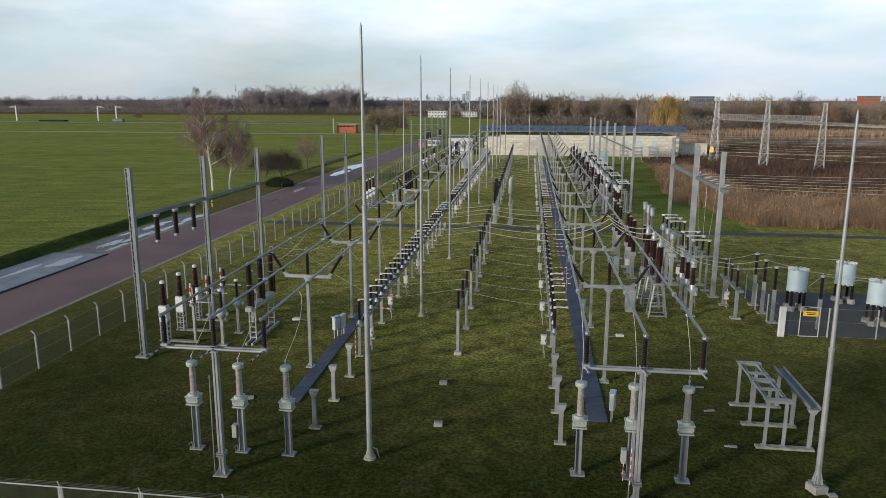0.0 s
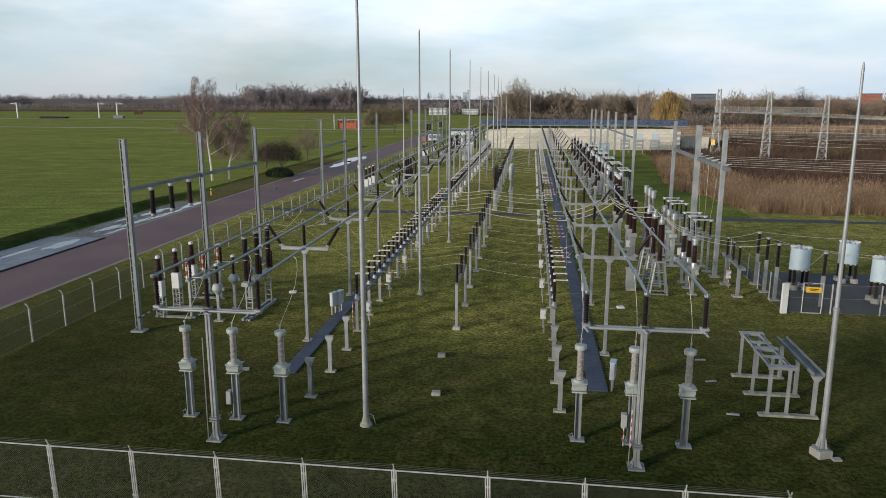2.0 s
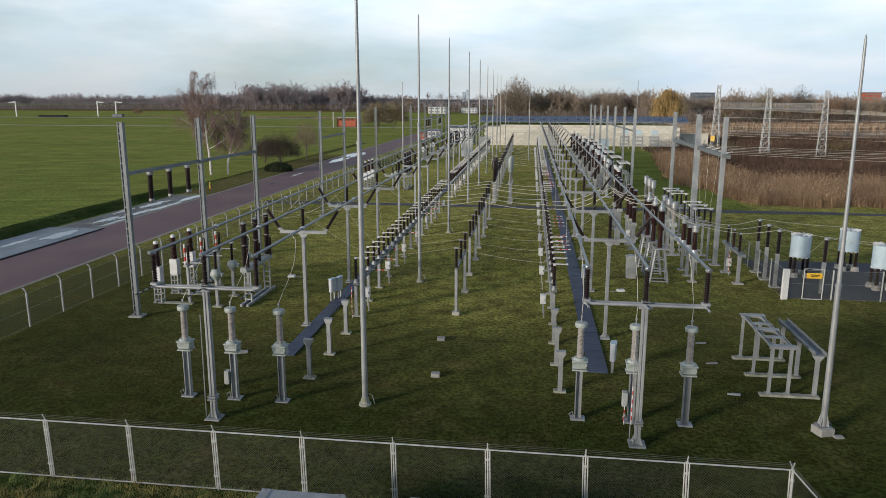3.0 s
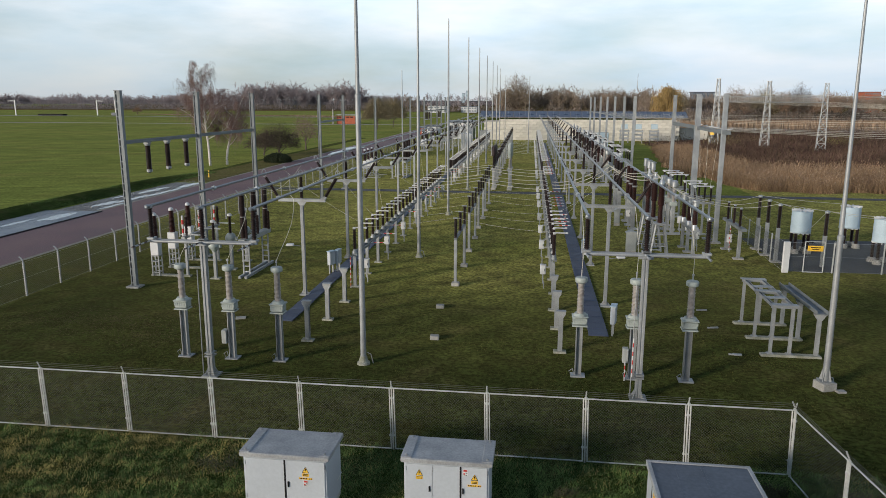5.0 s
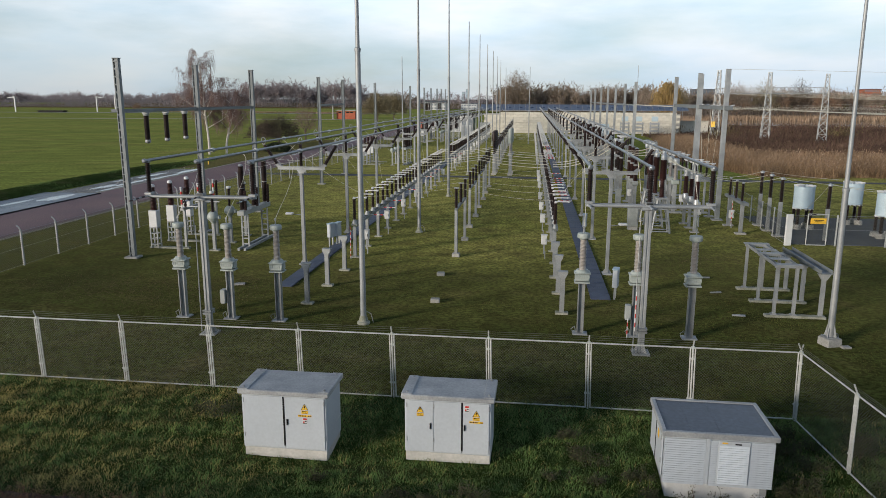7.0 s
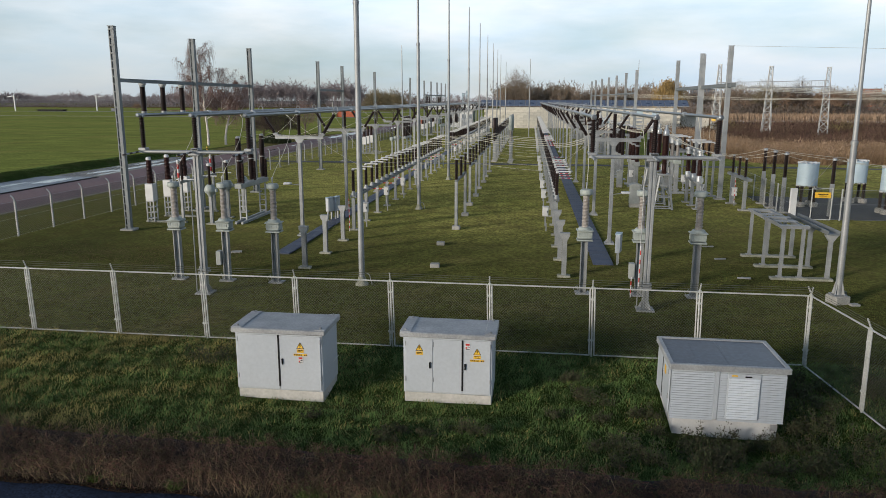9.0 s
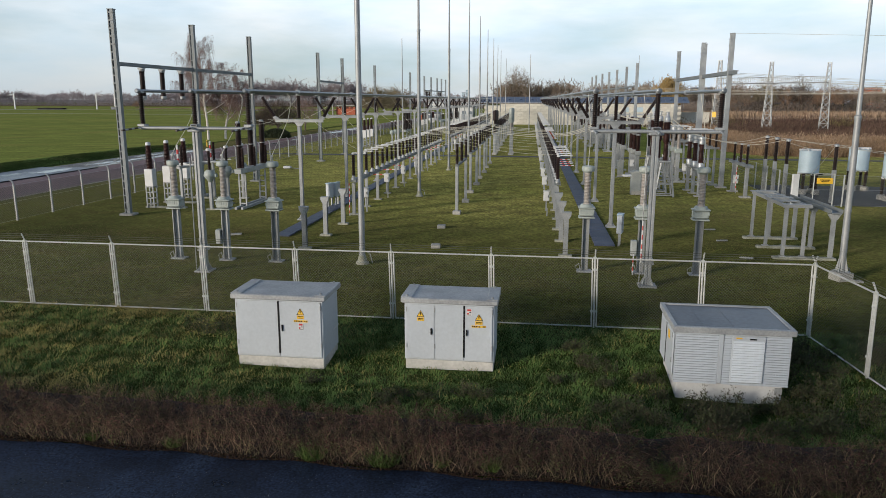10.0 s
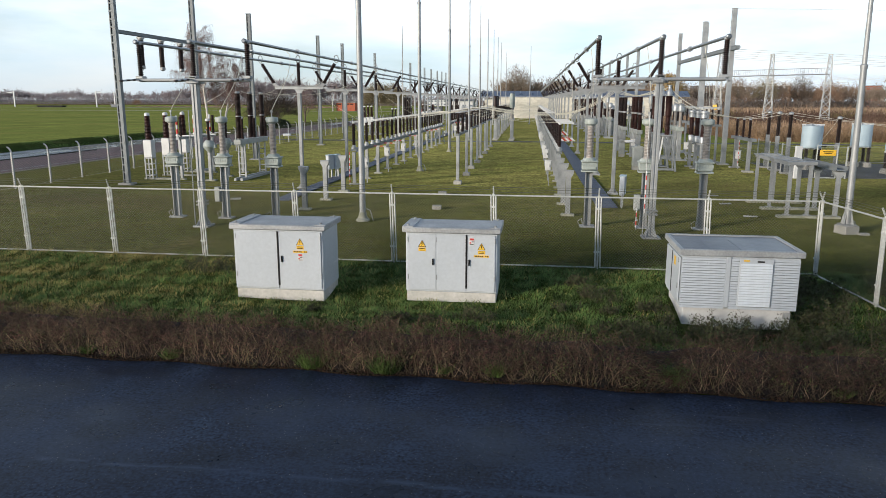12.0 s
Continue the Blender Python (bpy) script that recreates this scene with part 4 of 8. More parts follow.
for x, y in ((-10.1, 33.7), (-10.13, 37.0), (1.4, 30.5), (1.3, 33.8), (1.22, 36.95)):
    copy_thing(stub, pose(x, y, 0))


def disconnector(side, arms=True):
    """One pole of a centre-break disconnector on its post, along +y."""
    t = thing("disconnector", "disconnector pole with two brown insulators and white contact arms", "disconnector", group="disconnector poles " + side)
    part("post", Geo().box((0, 0, 0.95), (0.16, 0.06, 1.85)).box((0, 0.07, 0.95), (0.18, 0.03, 1.85)).box((0, -0.07, 0.95), (0.18, 0.03, 1.85)), STEEL, t)
    part("foot_plate", Geo().box((0, 0, 0.04), (0.5, 0.32, 0.1), b=0.015), MOSSY, t)
    part("frame_rail", Geo().box((-0.14, 1.6, 1.98), (0.05, 3.3, 0.14)).box((0.14, 1.6, 1.98), (0.05, 3.3, 0.14)).box((0, 0.05, 1.98), (0.3, 0.16, 0.1)).box((0, 1.65, 1.98), (0.3, 0.16, 0.1)).box((0, 2.6, 1.98), (0.26, 0.08, 0.1)), STEEL_BLUE, t)
    for y in (0.05, 1.65):
        part("bearing", Geo().lathe([(0.16, 2.04), (0.16, 2.12), (0.1, 2.2), (0.1, 2.28)], 10, (0, y, 0)).box((0.0, y + 0.18, 2.1), (0.1, 0.3, 0.06)), STEEL, t)
        part("insulator", INS_SLIM, None, t, at=(0, y, 2.28))
        if not arms:
            part("head", Geo().box((0.05, y, 3.53), (0.2, 0.12, 0.1), b=0.02), ALU, t)
            continue
        part("contact_arm", Geo().box((0.34, y, 3.57), (0.8, 0.07, 0.06), b=0.01).box((0.0, y, 3.53), (0.16, 0.16, 0.1), b=0.02).box((0.7, y, 3.57), (0.12, 0.12, 0.1), b=0.02), WHITE, t, "white horizontal contact arm")
    part("drive_rod", Geo().tube((0.05, -0.2, 1.86), (0.05, 3.1, 1.86), 0.025, n=6), STEEL, t)
    return t


def drive_box(x, y, z):
    t = thing("drive_box", "white motor drive box on a thin steel bracket", "control box", (x, y, 0), group="drive boxes")
    part("bracket", Geo().box((0, 0, z - 0.45), (0.08, 0.08, 0.8)).box((0.06, 0, 0.2 * z), (0.06, 0.06, 0.4 * z)), STEEL, t)
    part("housing", Geo().box((0, 0, z), (0.34, 0.26, 0.55), b=0.03).box((0, 0, z + 0.29), (0.38, 0.3, 0.04), b=0.01), WHITE, t)
    part("handle", Geo().box((0.1, -0.14, z), (0.03, 0.03, 0.14)), BLACK, t)
    return t


def barrier_bar(x, y, z, n=5):
    t = thing("barrier_bar", "short red and white striped locking bar on the frame", "barrier", (x, y, z), group="locking bars")
    part("bracket", Geo().box((-0.33, 0, -0.02), (0.5, 0.05, 0.04)), STEEL, t)
    for i in range(n):
        part("band", Geo().box((0.2 * i, 0, 0), (0.2, 0.05, 0.05)), RED if i % 2 else WHITE, t)
    return t


POLE = BAY / 3
rng = random.Random(8)
for row_x, side in ((-10.2, "west"), (1.42, "east")):
    base = disconnector(side)
    base.matrix_basis = pose(row_x + skew(40.3), 40.3, 0)
    bare = disconnector(side, False)
    bare.matrix_basis = pose(row_x + skew(40.3 + POLE * 9), 40.3 + POLE * 9, 0)
    tagged(bare, "disconnector pole with two brown insulators on a steel frame")
    for k in range(1, 43):
        if k == 9:
            continue
        y = 40.3 + POLE * k
        if 82.0 < y < 88.5:
            continue
        copy_thing(base if side == "west" or k < 3 or k > 9 else bare, pose(row_x + skew(y), y, 0))
    for k in range(0, 42, 2):
        y = 41.5 + POLE * k * 0.98
        if not 81 < y < 89:
            drive_box(row_x - (0.56 if side == "east" else -0.42) + skew(y), y, 1.15 + 0.1 * (k % 3))
    for y in (43.9, 47.1, 50.4, 57.0, 66.8, 70.1, 73.4, 89.8, 93.0, 96.3) if side == "west" else (52.0, 53.6, 55.2, 57.1, 61.8, 63.5, 65.5, 67.1, 71.4, 89.6, 91.2, 92.9, 94.5, 96.1, 99.4, 101.0, 102.7, 105.9, 109.2, 112.5, 115.8):
        barrier_bar(row_x + (0.26 if side == "west" else 0.65) + skew(y), y, 2.0)


# ---- middle row: pairs of slim posts with three insulators ----
def mid_pair():
    t = thing("post_insulator_stand", "two slim grey posts and a rail carrying three brown insulators", "insulator stand", group="middle stands")
    for y in (0, 5.0):
        part("post", Geo().box((0, y, 1.45), (0.18, 0.16, 2.86), b=0.02), STEEL, t)
        part("foot_block", Geo().box((0, y, 0.1), (0.46, 0.4, 0.24), b=0.03), CONCRETE, t)
    part("rail", Geo().box((0, 2.5, 2.86), (0.16, 5.3, 0.12)), STEEL_BLUE, t)
    for y in (0, 2.5, 5.0):
        part("insulator", INS_POST, None, t, at=(0, y, 2.92))
        part("clamp", Geo().box((0, y, 4.1), (0.3, 0.08, 0.07), b=0.01), ALU, t)
    return t


mids = [41.4 + BAY * k for k in range(15) if k != 4]
mp = mid_pair()
mp.matrix_basis = pose(-4.52, 41.4, 0)
for y in mids[1:]:
    copy_thing(mp, pose(-4.52 - 0.016 * (y - 41.4), y, 0))
for x, y in ((-4.78, 36.66), (-4.34, 31.57)):
    solo("foot_block", Geo().box((x, y, 0.08), (0.42, 0.36, 0.2), 5, 0.03), CONCRETE, "empty pale concrete foundation block in the grass", "foundation", group="empty foundations")


def tall_stand(x, y, h, grey):
    t = thing("post_insulator_stand", "tall slim stand with stacked insulators beside the cross path", "insulator stand", (x, y, 0))
    part("post", Geo().box((0, 0, 1.2), (0.3, 0.26, 2.4), b=0.02), STEEL, t)
    part("foot_block", Geo().box((0, 0, 0.1), (0.6, 0.5, 0.24), b=0.03), CONCRETE, t)
    part("flange", Geo().box((0, 0, 2.5), (0.6, 0.5, 0.16), b=0.03), STEEL, t)
    part("insulator", INS_GREY if grey else INS_LONG, None, t, at=(0, 0, 2.58))
    part("insulator", INS_GREY if grey else INS_LONG, None, t, at=(0.0, 0.25, 2.58))
    part("head", Geo().lathe([(0.2, 3.9 if grey else 4.1), (0.26, 4.0 if grey else 4.15), (0.26, h - 0.15), (0.2, h)], 12), GREEN_GREY if grey else BROWN_INS, t)


for k in range(3):
    tall_stand(-5.35, 88.5 + 1.7 * k, 5.3, False)
    tall_stand(-3.35, 88.0 + 1.7 * k, 5.6, True)


# ---- conductors across the yard ----
def sag(a, b, d, n=10):
    a, b = Vector(a), Vector(b)
    return [a.lerp(b, i / n) - Vector((0, 0, d * 4 * (i / n) * (1 - i / n))) for i in range(n + 1)]


def conductor(runs, r, label="slack bare conductor stretched across the yard", group="cross conductors"):
    g = Geo()
    pts = []
    for a, b, d in runs:
        pts += sag(a, b, d)[(1 if pts else 0):]
    g.wire(pts, r, 5)
    return solo("conductor", g, WIRE, label, "wire", group=group)


for k in range(15):
    y0 = 41.4 + BAY * k
    if 78 < y0 < 92:
        continue
    for i in range(3):
        y = y0 + 2.5 * i
        yw = 40.35 + POLE * (3 * k + i)
        if 81.5 < yw < 89:
            continue
        r = 0.006 if k < 2 else 0.021 if k < 5 else 0.011
        mx = -4.52 - 0.016 * (y - 41.4)
        conductor([((-10.12 + skew(yw), yw, 3.6), (mx, y, 4.14), 0.10), ((mx, y, 4.14), (1.42 + skew(yw), yw, 3.6), 0.16)], r)
# droppers from busbars to the disconnectors
for cx, row_x, s in ((ROW_W, -10.2, 1), (ROW_E, 1.42, -1)):
    for k in range(13):
        for i in (-1, 0, 1):
            y = 42.0 + BAY * k + POLE * (i + 1)
            if 78 < y < 92 or k % 2:
                continue
            bx = cx + i * PH + skew(y)
            ex = row_x + (0 if s > 0 else 0.7) + skew(y)
            conductor([((bx, y - 0.6, BUS_Z - 0.06), (ex, y, 3.6), 0.2)], 0.007, "thin slack dropper between busbar tube and disconnector", "busbar droppers")


# ---- line gantries ----
def gantry_post(h, w=0.36, d=0.3, step=0.36):
    """Two channels with batten plates, like a ladder."""
    g = Geo().box((-w / 2, 0, h / 2), (0.022, d, h)).box((w / 2, 0, h / 2), (0.022, d, h))
    for s in (-1, 1):
        g.box((-w / 2 + 0.02, s * (d / 2 - 0.01), h / 2), (0.03, 0.02, h)).box((w / 2 - 0.09, s * (d / 2 - 0.01), h / 2), (0.17, 0.02, h))
    z = 0.3
    while z < h - 0.1:
        for s in (-1, 1):
            g.box((-0.02, s * (d / 2 + 0.006), z), (w - 0.04, 0.012, 0.07))
        z += step
    g.box((0, 0, h), (w + 0.06, d + 0.06, 0.04))
    return g


POST_MESH = gantry_post(11.39, 0.30, 0.26, 0.42).mesh("post", STEEL_BLUE)
def solid_post(h, w, d):
    """A closed box column with step irons on one edge."""
    g = Geo().box((0, 0, h / 2), (w, d, h), b=0.015).box((0, 0, h), (w + 0.05, d + 0.05, 0.03))
    z = 0.6
    while z < h - 0.2:
        g.box((-w / 2 - 0.03, 0, z), (0.07, 0.14, 0.035))
        z += 0.45
    return g


POST_SOLID = solid_post(11.39, 0.34, 0.28).mesh("post", STEEL)


def gantry(posts, h_beam, hung, label, solid=False, group="line gantries", beam=True, half=0.085, over=0.0):
    x0, y0 = posts[0]
    t = thing("line_gantry", label, "gantry", (x0, y0, 0), group=group)
    for x, y in posts:
        part("post", POST_SOLID if solid else POST_MESH, None, t, at=(x - x0, y - y0, 0))
        part("foot_plate", Geo().box((x - x0, y - y0, 0.05), (0.8, 0.7, 0.12), b=0.02), CONCRETE, t)
    lx, ly = posts[-1][0] - x0, posts[-1][1] - y0
    if beam:
        # a box of two webs, two plates and four corner angles, running past the first post by `over`
        g = Geo()
        d = Vector((lx, ly, 0)).normalized()
        p, q = -over * d, Vector((lx, ly, 0))
        for dx in (-half, half):
            o = Vector((dx, 0, h_beam))
            for dz in (-half, half):
                g.wire([p + o + Vector((0, 0, dz)), q + o + Vector((0, 0, dz))], 0.018, 4)
            g.add([p + o - Vector((0, 0, half)), q + o - Vector((0, 0, half)), q + o + Vector((0, 0, half)), p + o + Vector((0, 0, half))], [(0, 1, 2, 3)])
        for dz in (-half, half):
            o, e = Vector((0, 0, h_beam + dz)), Vector((half, 0, 0))
            g.add([p + o - e, p + o + e, q + o + e, q + o - e], [(0, 1, 2, 3)])
        for c in (p, q):
            g.add([c + Vector((x, 0, h_beam + z)) for x, z in ((-half, -half), (half, -half), (half, half), (-half, half))], [(0, 1, 2, 3)])
        part("beam", g, STEEL_BLUE, t)
    for y in hung:
        hx, hy = lx * (y - y0) / ly, y - y0
        part("hanger", Geo().box((hx, hy, h_beam - 0.16), (0.36, 0.3, 0.1), b=0.02).lathe([(0.12, h_beam - 0.36), (0.17, h_beam - 0.3), (0.17, h_beam - 0.2)], 10, (hx, hy, 0)), STEEL, t)
        part("insulator", INS_HANG, None, t, at=(hx, hy, h_beam - 1.74))
        part("end_fitting", Geo().lathe([(0.06, h_beam - 1.97), (0.17, h_beam - 1.9), (0.17, h_beam - 1.76), (0.12, h_beam - 1.72)], 10, (hx, hy, 0)), STEEL, t)
    return t


INS_HANG = Geo().lathe(sheds(0.135, 0.17, 1.42, 22), 12).mesh("insulator", BROWN_INS)
W_LABEL = "tall grey steel line gantry with ladder-like posts and hanging insulators"
gantry(((-23.3, 38.4), (-23.0, 47.1), (-22.8, 56.2)), 8.5, (40.9, 43.1, 45.4), W_LABEL)
gantry(((-23.35, 75.8), (-23.7, 86.6)), 8.5, (), "two tall ladder-like gantry posts joined by a steel beam")
for x, y in ((-23.9, 104.8), (-23.6, 132)):
    gantry(((x, y),), 8.5, (), "single tall ladder-like grey steel gantry post", beam=False)
gantry(((-24.2, 152), (-24.0, 160), (-23.8, 168), (-23.6, 174), (-23.4, 180)), 8.5, (154, 156, 158, 170, 172), W_LABEL)
E_LABEL = "tall grey steel line gantry carrying overhead lines east of the yard"
gantry(((14.0, 57.2), (13.9, 66.4), (13.9, 77.7)), 8.55, (), E_LABEL, True, "east gantries", True, 0.13, 1.6)
# the broad twin column in the first east gantry
solo("gantry_column", Geo().prism([(-0.27, 0), (0.27, 0), (0.2, 11.3), (-0.2, 11.3)], 65.9, 66.2, pose(13.9, 0, 0)), STEEL, "broad tapered steel column of the east line gantry", "gantry")
gantry(((12.72, 100.9), (12.6, 112), (12.3, 123), (11.9, 132.5), (11.4, 141), (11.0, 151), (10.8, 160)), 8.4, (), E_LABEL, True, "east gantries")


# ---- circuit breakers and transformers of a line bay on the west side ----
def breaker():
    t = thing("circuit_breaker", "breaker pole with red-brown ribbed insulator over a white drive cabinet", "circuit breaker", group="west breakers")
    legs = Geo()
    for sx in (-1, 1):
        for sy in (-1, 1):
            legs.box((sx * 0.22, sy * 0.2, 0.68), (0.07, 0.07, 1.32))
    for z in (0.25, 0.6, 0.95, 1.3):
        legs.box((0, -0.2, z), (0.44, 0.04, 0.05)).box((0, 0.2, z), (0.44, 0.04, 0.05)).box((-0.22, 0, z), (0.04, 0.4, 0.05)).box((0.22, 0, z), (0.04, 0.4, 0.05))
    part("lattice_stand", legs, STEEL, t)
    part("foot_rail", Geo().box((0.9, 0.0, 0.05), (2.6, 0.3, 0.1)), MOSSY, t)
    part("drive_cabinet", Geo().box((0, 0, 1.86), (0.54, 0.46, 1.06), b=0.03), WHITE, t, "white drive cabinet")
    part("insulator", INS_CONE, None, t, at=(0, 0, 2.42))
    part("cap", Geo().lathe([(0.12, 3.8), (0.155, 3.83), (0.155, 3.93), (0.12, 3.99), (0.05, 4.02)], 12), WHITE, t, "white cap")
    return t


def current_transformer():
    t = thing("current_transformer", "current transformer with grey tank and brown insulator on slim post", "transformer", group="west current transformers")
    part("post", Geo().box((0, 0, 0.95), (0.2, 0.18, 1.8), b=0.02), STEEL, t)
    part("foot_plate", Geo().box((0, 0, 0.04), (0.6, 0.42, 0.08)), MOSSY, t)
    part("tank", Geo().lathe([(0.12, 1.7), (0.2, 1.85), (0.34, 2.0), (0.36, 2.1), (0.3, 2.3), (0.2, 2.42)], 12).box((0.3, 0, 2.08), (0.3, 0.24, 0.2), b=0.02), GREEN_GREY, t)
    part("insulator", INS_POST, None, t, at=(0, 0, 2.4))
    part("cap", Geo().lathe([(0.12, 3.54), (0.15, 3.57), (0.15, 3.66), (0.1, 3.7)], 10), WHITE, t)
    return t


def tall_disconnector():
    t = thing("line_disconnector", "line disconnector with stacked brown insulator columns on ladder stands", "disconnector", group="west line disconnectors")
    for y in (0.7, 3.9):
        lad = Geo().box((-0.2, y, 1.05), (0.08, 0.1, 2.1)).box((0.2, y, 1.05), (0.08, 0.1, 2.1))
        for z in (0.3, 0.65, 1.0, 1.35, 1.7):
            lad.box((0, y, z), (0.4, 0.08, 0.06))
        part("ladder_stand", lad, STEEL, t)
    part("skid", Geo().box((-0.2, 2.3, 0.08), (0.14, 4.7, 0.16)).box((0.2, 2.3, 0.08), (0.14, 4.7, 0.16)), STEEL, t)
    part("beam", Geo().box((0, 2.3, 2.3), (0.46, 4.4, 0.3), b=0.03), PAINT_GREY, t)
    for y in (0.45, 2.3, 4.15):
        part("insulator", INS_DARK, None, t, at=(0.0, y, 2.5))
        part("flange", Geo().lathe([(0.17, 3.78), (0.17, 3.88)], 10, (0, y, 0)), STEEL, t)
        part("insulator", INS_DARK, None, t, at=(0.0, y, 3.86))
        part("terminal", Geo().lathe([(0.14, 5.15), (0.16, 5.2), (0.1, 5.28)], 10, (0, y, 0)), STEEL, t)
        part("insulator", INS_SLIM, None, t, at=(0.32, y - 0.3, 2.5))
    return t


def arm_stand():
    t = thing("earthing_switch", "earthing switch frame with striped rods and short insulators", "earthing switch", group="west earthing switches")
    for y in (0, 2.2, 4.4):
        part("post", Geo().box((0, y, 1.25), (0.14, 0.16, 2.5)), STEEL, t)
        part("insulator", INS_SLIM, None, t, at=(0.1, y, 2.6))
        for i in range(5):
            part("band", Geo().tube((-0.12, y, 2.5 + 0.27 * i), (-0.12, y, 2.77 + 0.27 * i), 0.07, n=8), RED if i % 2 else WHITE, t)
    part("rail", Geo().box((0, 2.2, 2.5), (0.22, 5.0, 0.14)), STEEL, t)
    part("arm", Geo().box((0.5, 0, 2.66), (1.6, 0.06, 0.06)).box((0.5, 2.2, 2.66), (1.6, 0.06, 0.06)).box((0.5, 4.4, 2.66), (1.6, 0.06, 0.06)), ALU, t)
    return t


west_kit = [(breaker(), -23.45, (41.3, 43.5, 45.8)), (current_transformer(), -19.45, (41.0, 43.5, 46.0)), (tall_disconnector(), -17.8, (41.2,)), (arm_stand(), -21.5, (41.4,))]
for base, x, ys in west_kit:
    base.matrix_basis = pose(x, ys[0], 0)
    for y in ys[1:]:
        copy_thing(base, pose(x + skew(y) - skew(ys[0]), y, 0))
    for dy in (58.0, 113, 126) if len(ys) > 1 or x > -20 else ():
        for y in ys:
            copy_thing(base, pose(x + skew(y + dy) - skew(ys[0]), y + dy, 0))
for dy in (0, 113.0):
    for i, y in enumerate((42.0, 44.2, 46.4)):
        y += dy
        s = skew(y) - skew(42)
        conductor([((-17.7 + s, y, 5.3), (ROW_W - PH * (1 - i) + s, y + 2, BUS_Z - 0.05), 0.8)], 0.010, "thin conductor rising from a line disconnector to the busbar", "feeder conductors")


# ---- line bay on the east side ----
def a_frame(label):
    t = thing("breaker_frame", label, "circuit breaker", group="east breakers")
    g = Geo()
    for sx in (-1, 1):
        for sy in (-1, 1):
            g.wire([(sx * 0.62, sy * 0.5, 0.04), (sx * 0.3, sy * 0.36, 2.4)], 0.07, 4)
    for z, k in ((0.15, 0.6), (0.9, 0.5), (1.7, 0.4)):
        g.box((0, -0.48 * k / 0.6, z), (2 * k, 0.06, 0.08)).box((0, 0.48 * k / 0.6, z), (2 * k, 0.06, 0.08)).box((-k, 0, z), (0.06, 0.9 * k / 0.6, 0.08)).box((k, 0, z), (0.06, 0.9 * k / 0.6, 0.08))
    part("stand", g, STEEL, t)
    part("head_plate", Geo().box((0, 0, 2.45), (0.8, 0.9, 0.12), b=0.02), STEEL, t)
    part("insulator", INS_FAT, None, t, at=(0, 0, 2.5))
    part("chamber", Geo().lathe([(r, z + 3.74) for r, z in sheds(0.2, 0.25, 1.36, 18)], 16), RED_INS, t, "red-brown ribbed interrupter chamber")
    part("top_fitting", Geo().lathe([(0.19, 5.08), (0.2, 5.12), (0.2, 5.34), (0.14, 5.5), (0.1, 5.56), (0.1, 5.72), (0.13, 5.74), (0.13, 5.8)], 12), ALU, t)
    return t


brk = a_frame("breaker pole with red-brown chambers on an A-shaped steel stand")
brk.matrix_basis = pose(8.75, 51.2, 0)
for dx, y in ((-0.1, 53.6), (-0.2, 55.9)):
    copy_thing(brk, pose(8.75 + dx, y, 0))


def head_ct(head=ALU, label="current transformer with silver head and red-brown insulator on post"):
    t = thing("current_transformer", label, "transformer", group="east current transformers")
    part("post", Geo().box((0, 0, 0.95), (0.22, 0.2, 1.9), b=0.02), STEEL, t)
    part("foot_plate", Geo().box((0, 0, 0.04), (0.6, 0.5, 0.08)), CONCRETE, t)
    part("base_tank", Geo().lathe([(0.17, 1.9), (0.2, 1.93), (0.2, 2.25), (0.15, 2.35)], 14).box((0.1, -0.3, 2.05), (0.26, 0.2, 0.3), b=0.02), ALU, t)
    part("insulator", INS_FAT, None, t, at=(0, 0, 2.35))
    part("head", Geo().lathe([(0.16, 3.6), (0.22, 3.62), (0.22, 3.84), (0.18, 3.86), (0.18, 3.92), (0.27, 3.95), (0.27, 4.08), (0.08, 4.11)], 16), head, t, "pale head tank")
    return t


ct = head_ct()
ct.matrix_basis = pose(11.2, 51.6, 0)
for y in (53.4, 55.2):
    copy_thing(ct, pose(11.2 - 0.02 * (y - 51.6), y, 0))
solo("transformer_rail", Geo().box((11.17, 53.5, 1.85), (0.3, 4.6, 0.12)), STEEL, "steel rail linking the current transformer posts", "rail")


def rocker_disconnector(lbl_group):
    t = thing("line_disconnector", "line disconnector with white arm over two brown insulators", "disconnector", group=lbl_group)
    for x in (-0.55, 0.55):
        part("post", Geo().box((x, 0, 1.45), (0.16, 0.18, 2.8), b=0.02).box((x, 0, 0.05), (0.7, 0.5, 0.1)), STEEL, t)
    part("beam", Geo().box((0, 0, 2.9), (1.7, 0.3, 0.16), b=0.02), STEEL, t)
    for x in (-0.6, 0.6):
        part("insulator", INS_POST, None, t, at=(x, 0, 2.98))
    part("contact_arm", Geo().box((0, 0, 4.24), (1.6, 0.1, 0.1), b=0.02).lathe([(0.1, 4.1), (0.12, 4.16), (0.1, 4.26)], 8, (-0.6, 0, 0)).lathe([(0.1, 4.1), (0.12, 4.16), (0.1, 4.26)], 8, (0.6, 0, 0)), WHITE, t, "white horizontal contact arm")
    return t


rd = rocker_disconnector("east line disconnectors")
rd.matrix_basis = pose(13.2, 58.8, 0)
for x, y in ((13.15, 60.7), (13.1, 62.6), (13.0, 67.9), (12.95, 69.8), (12.9, 71.7)):
    copy_thing(rd, pose(x, y, 0))


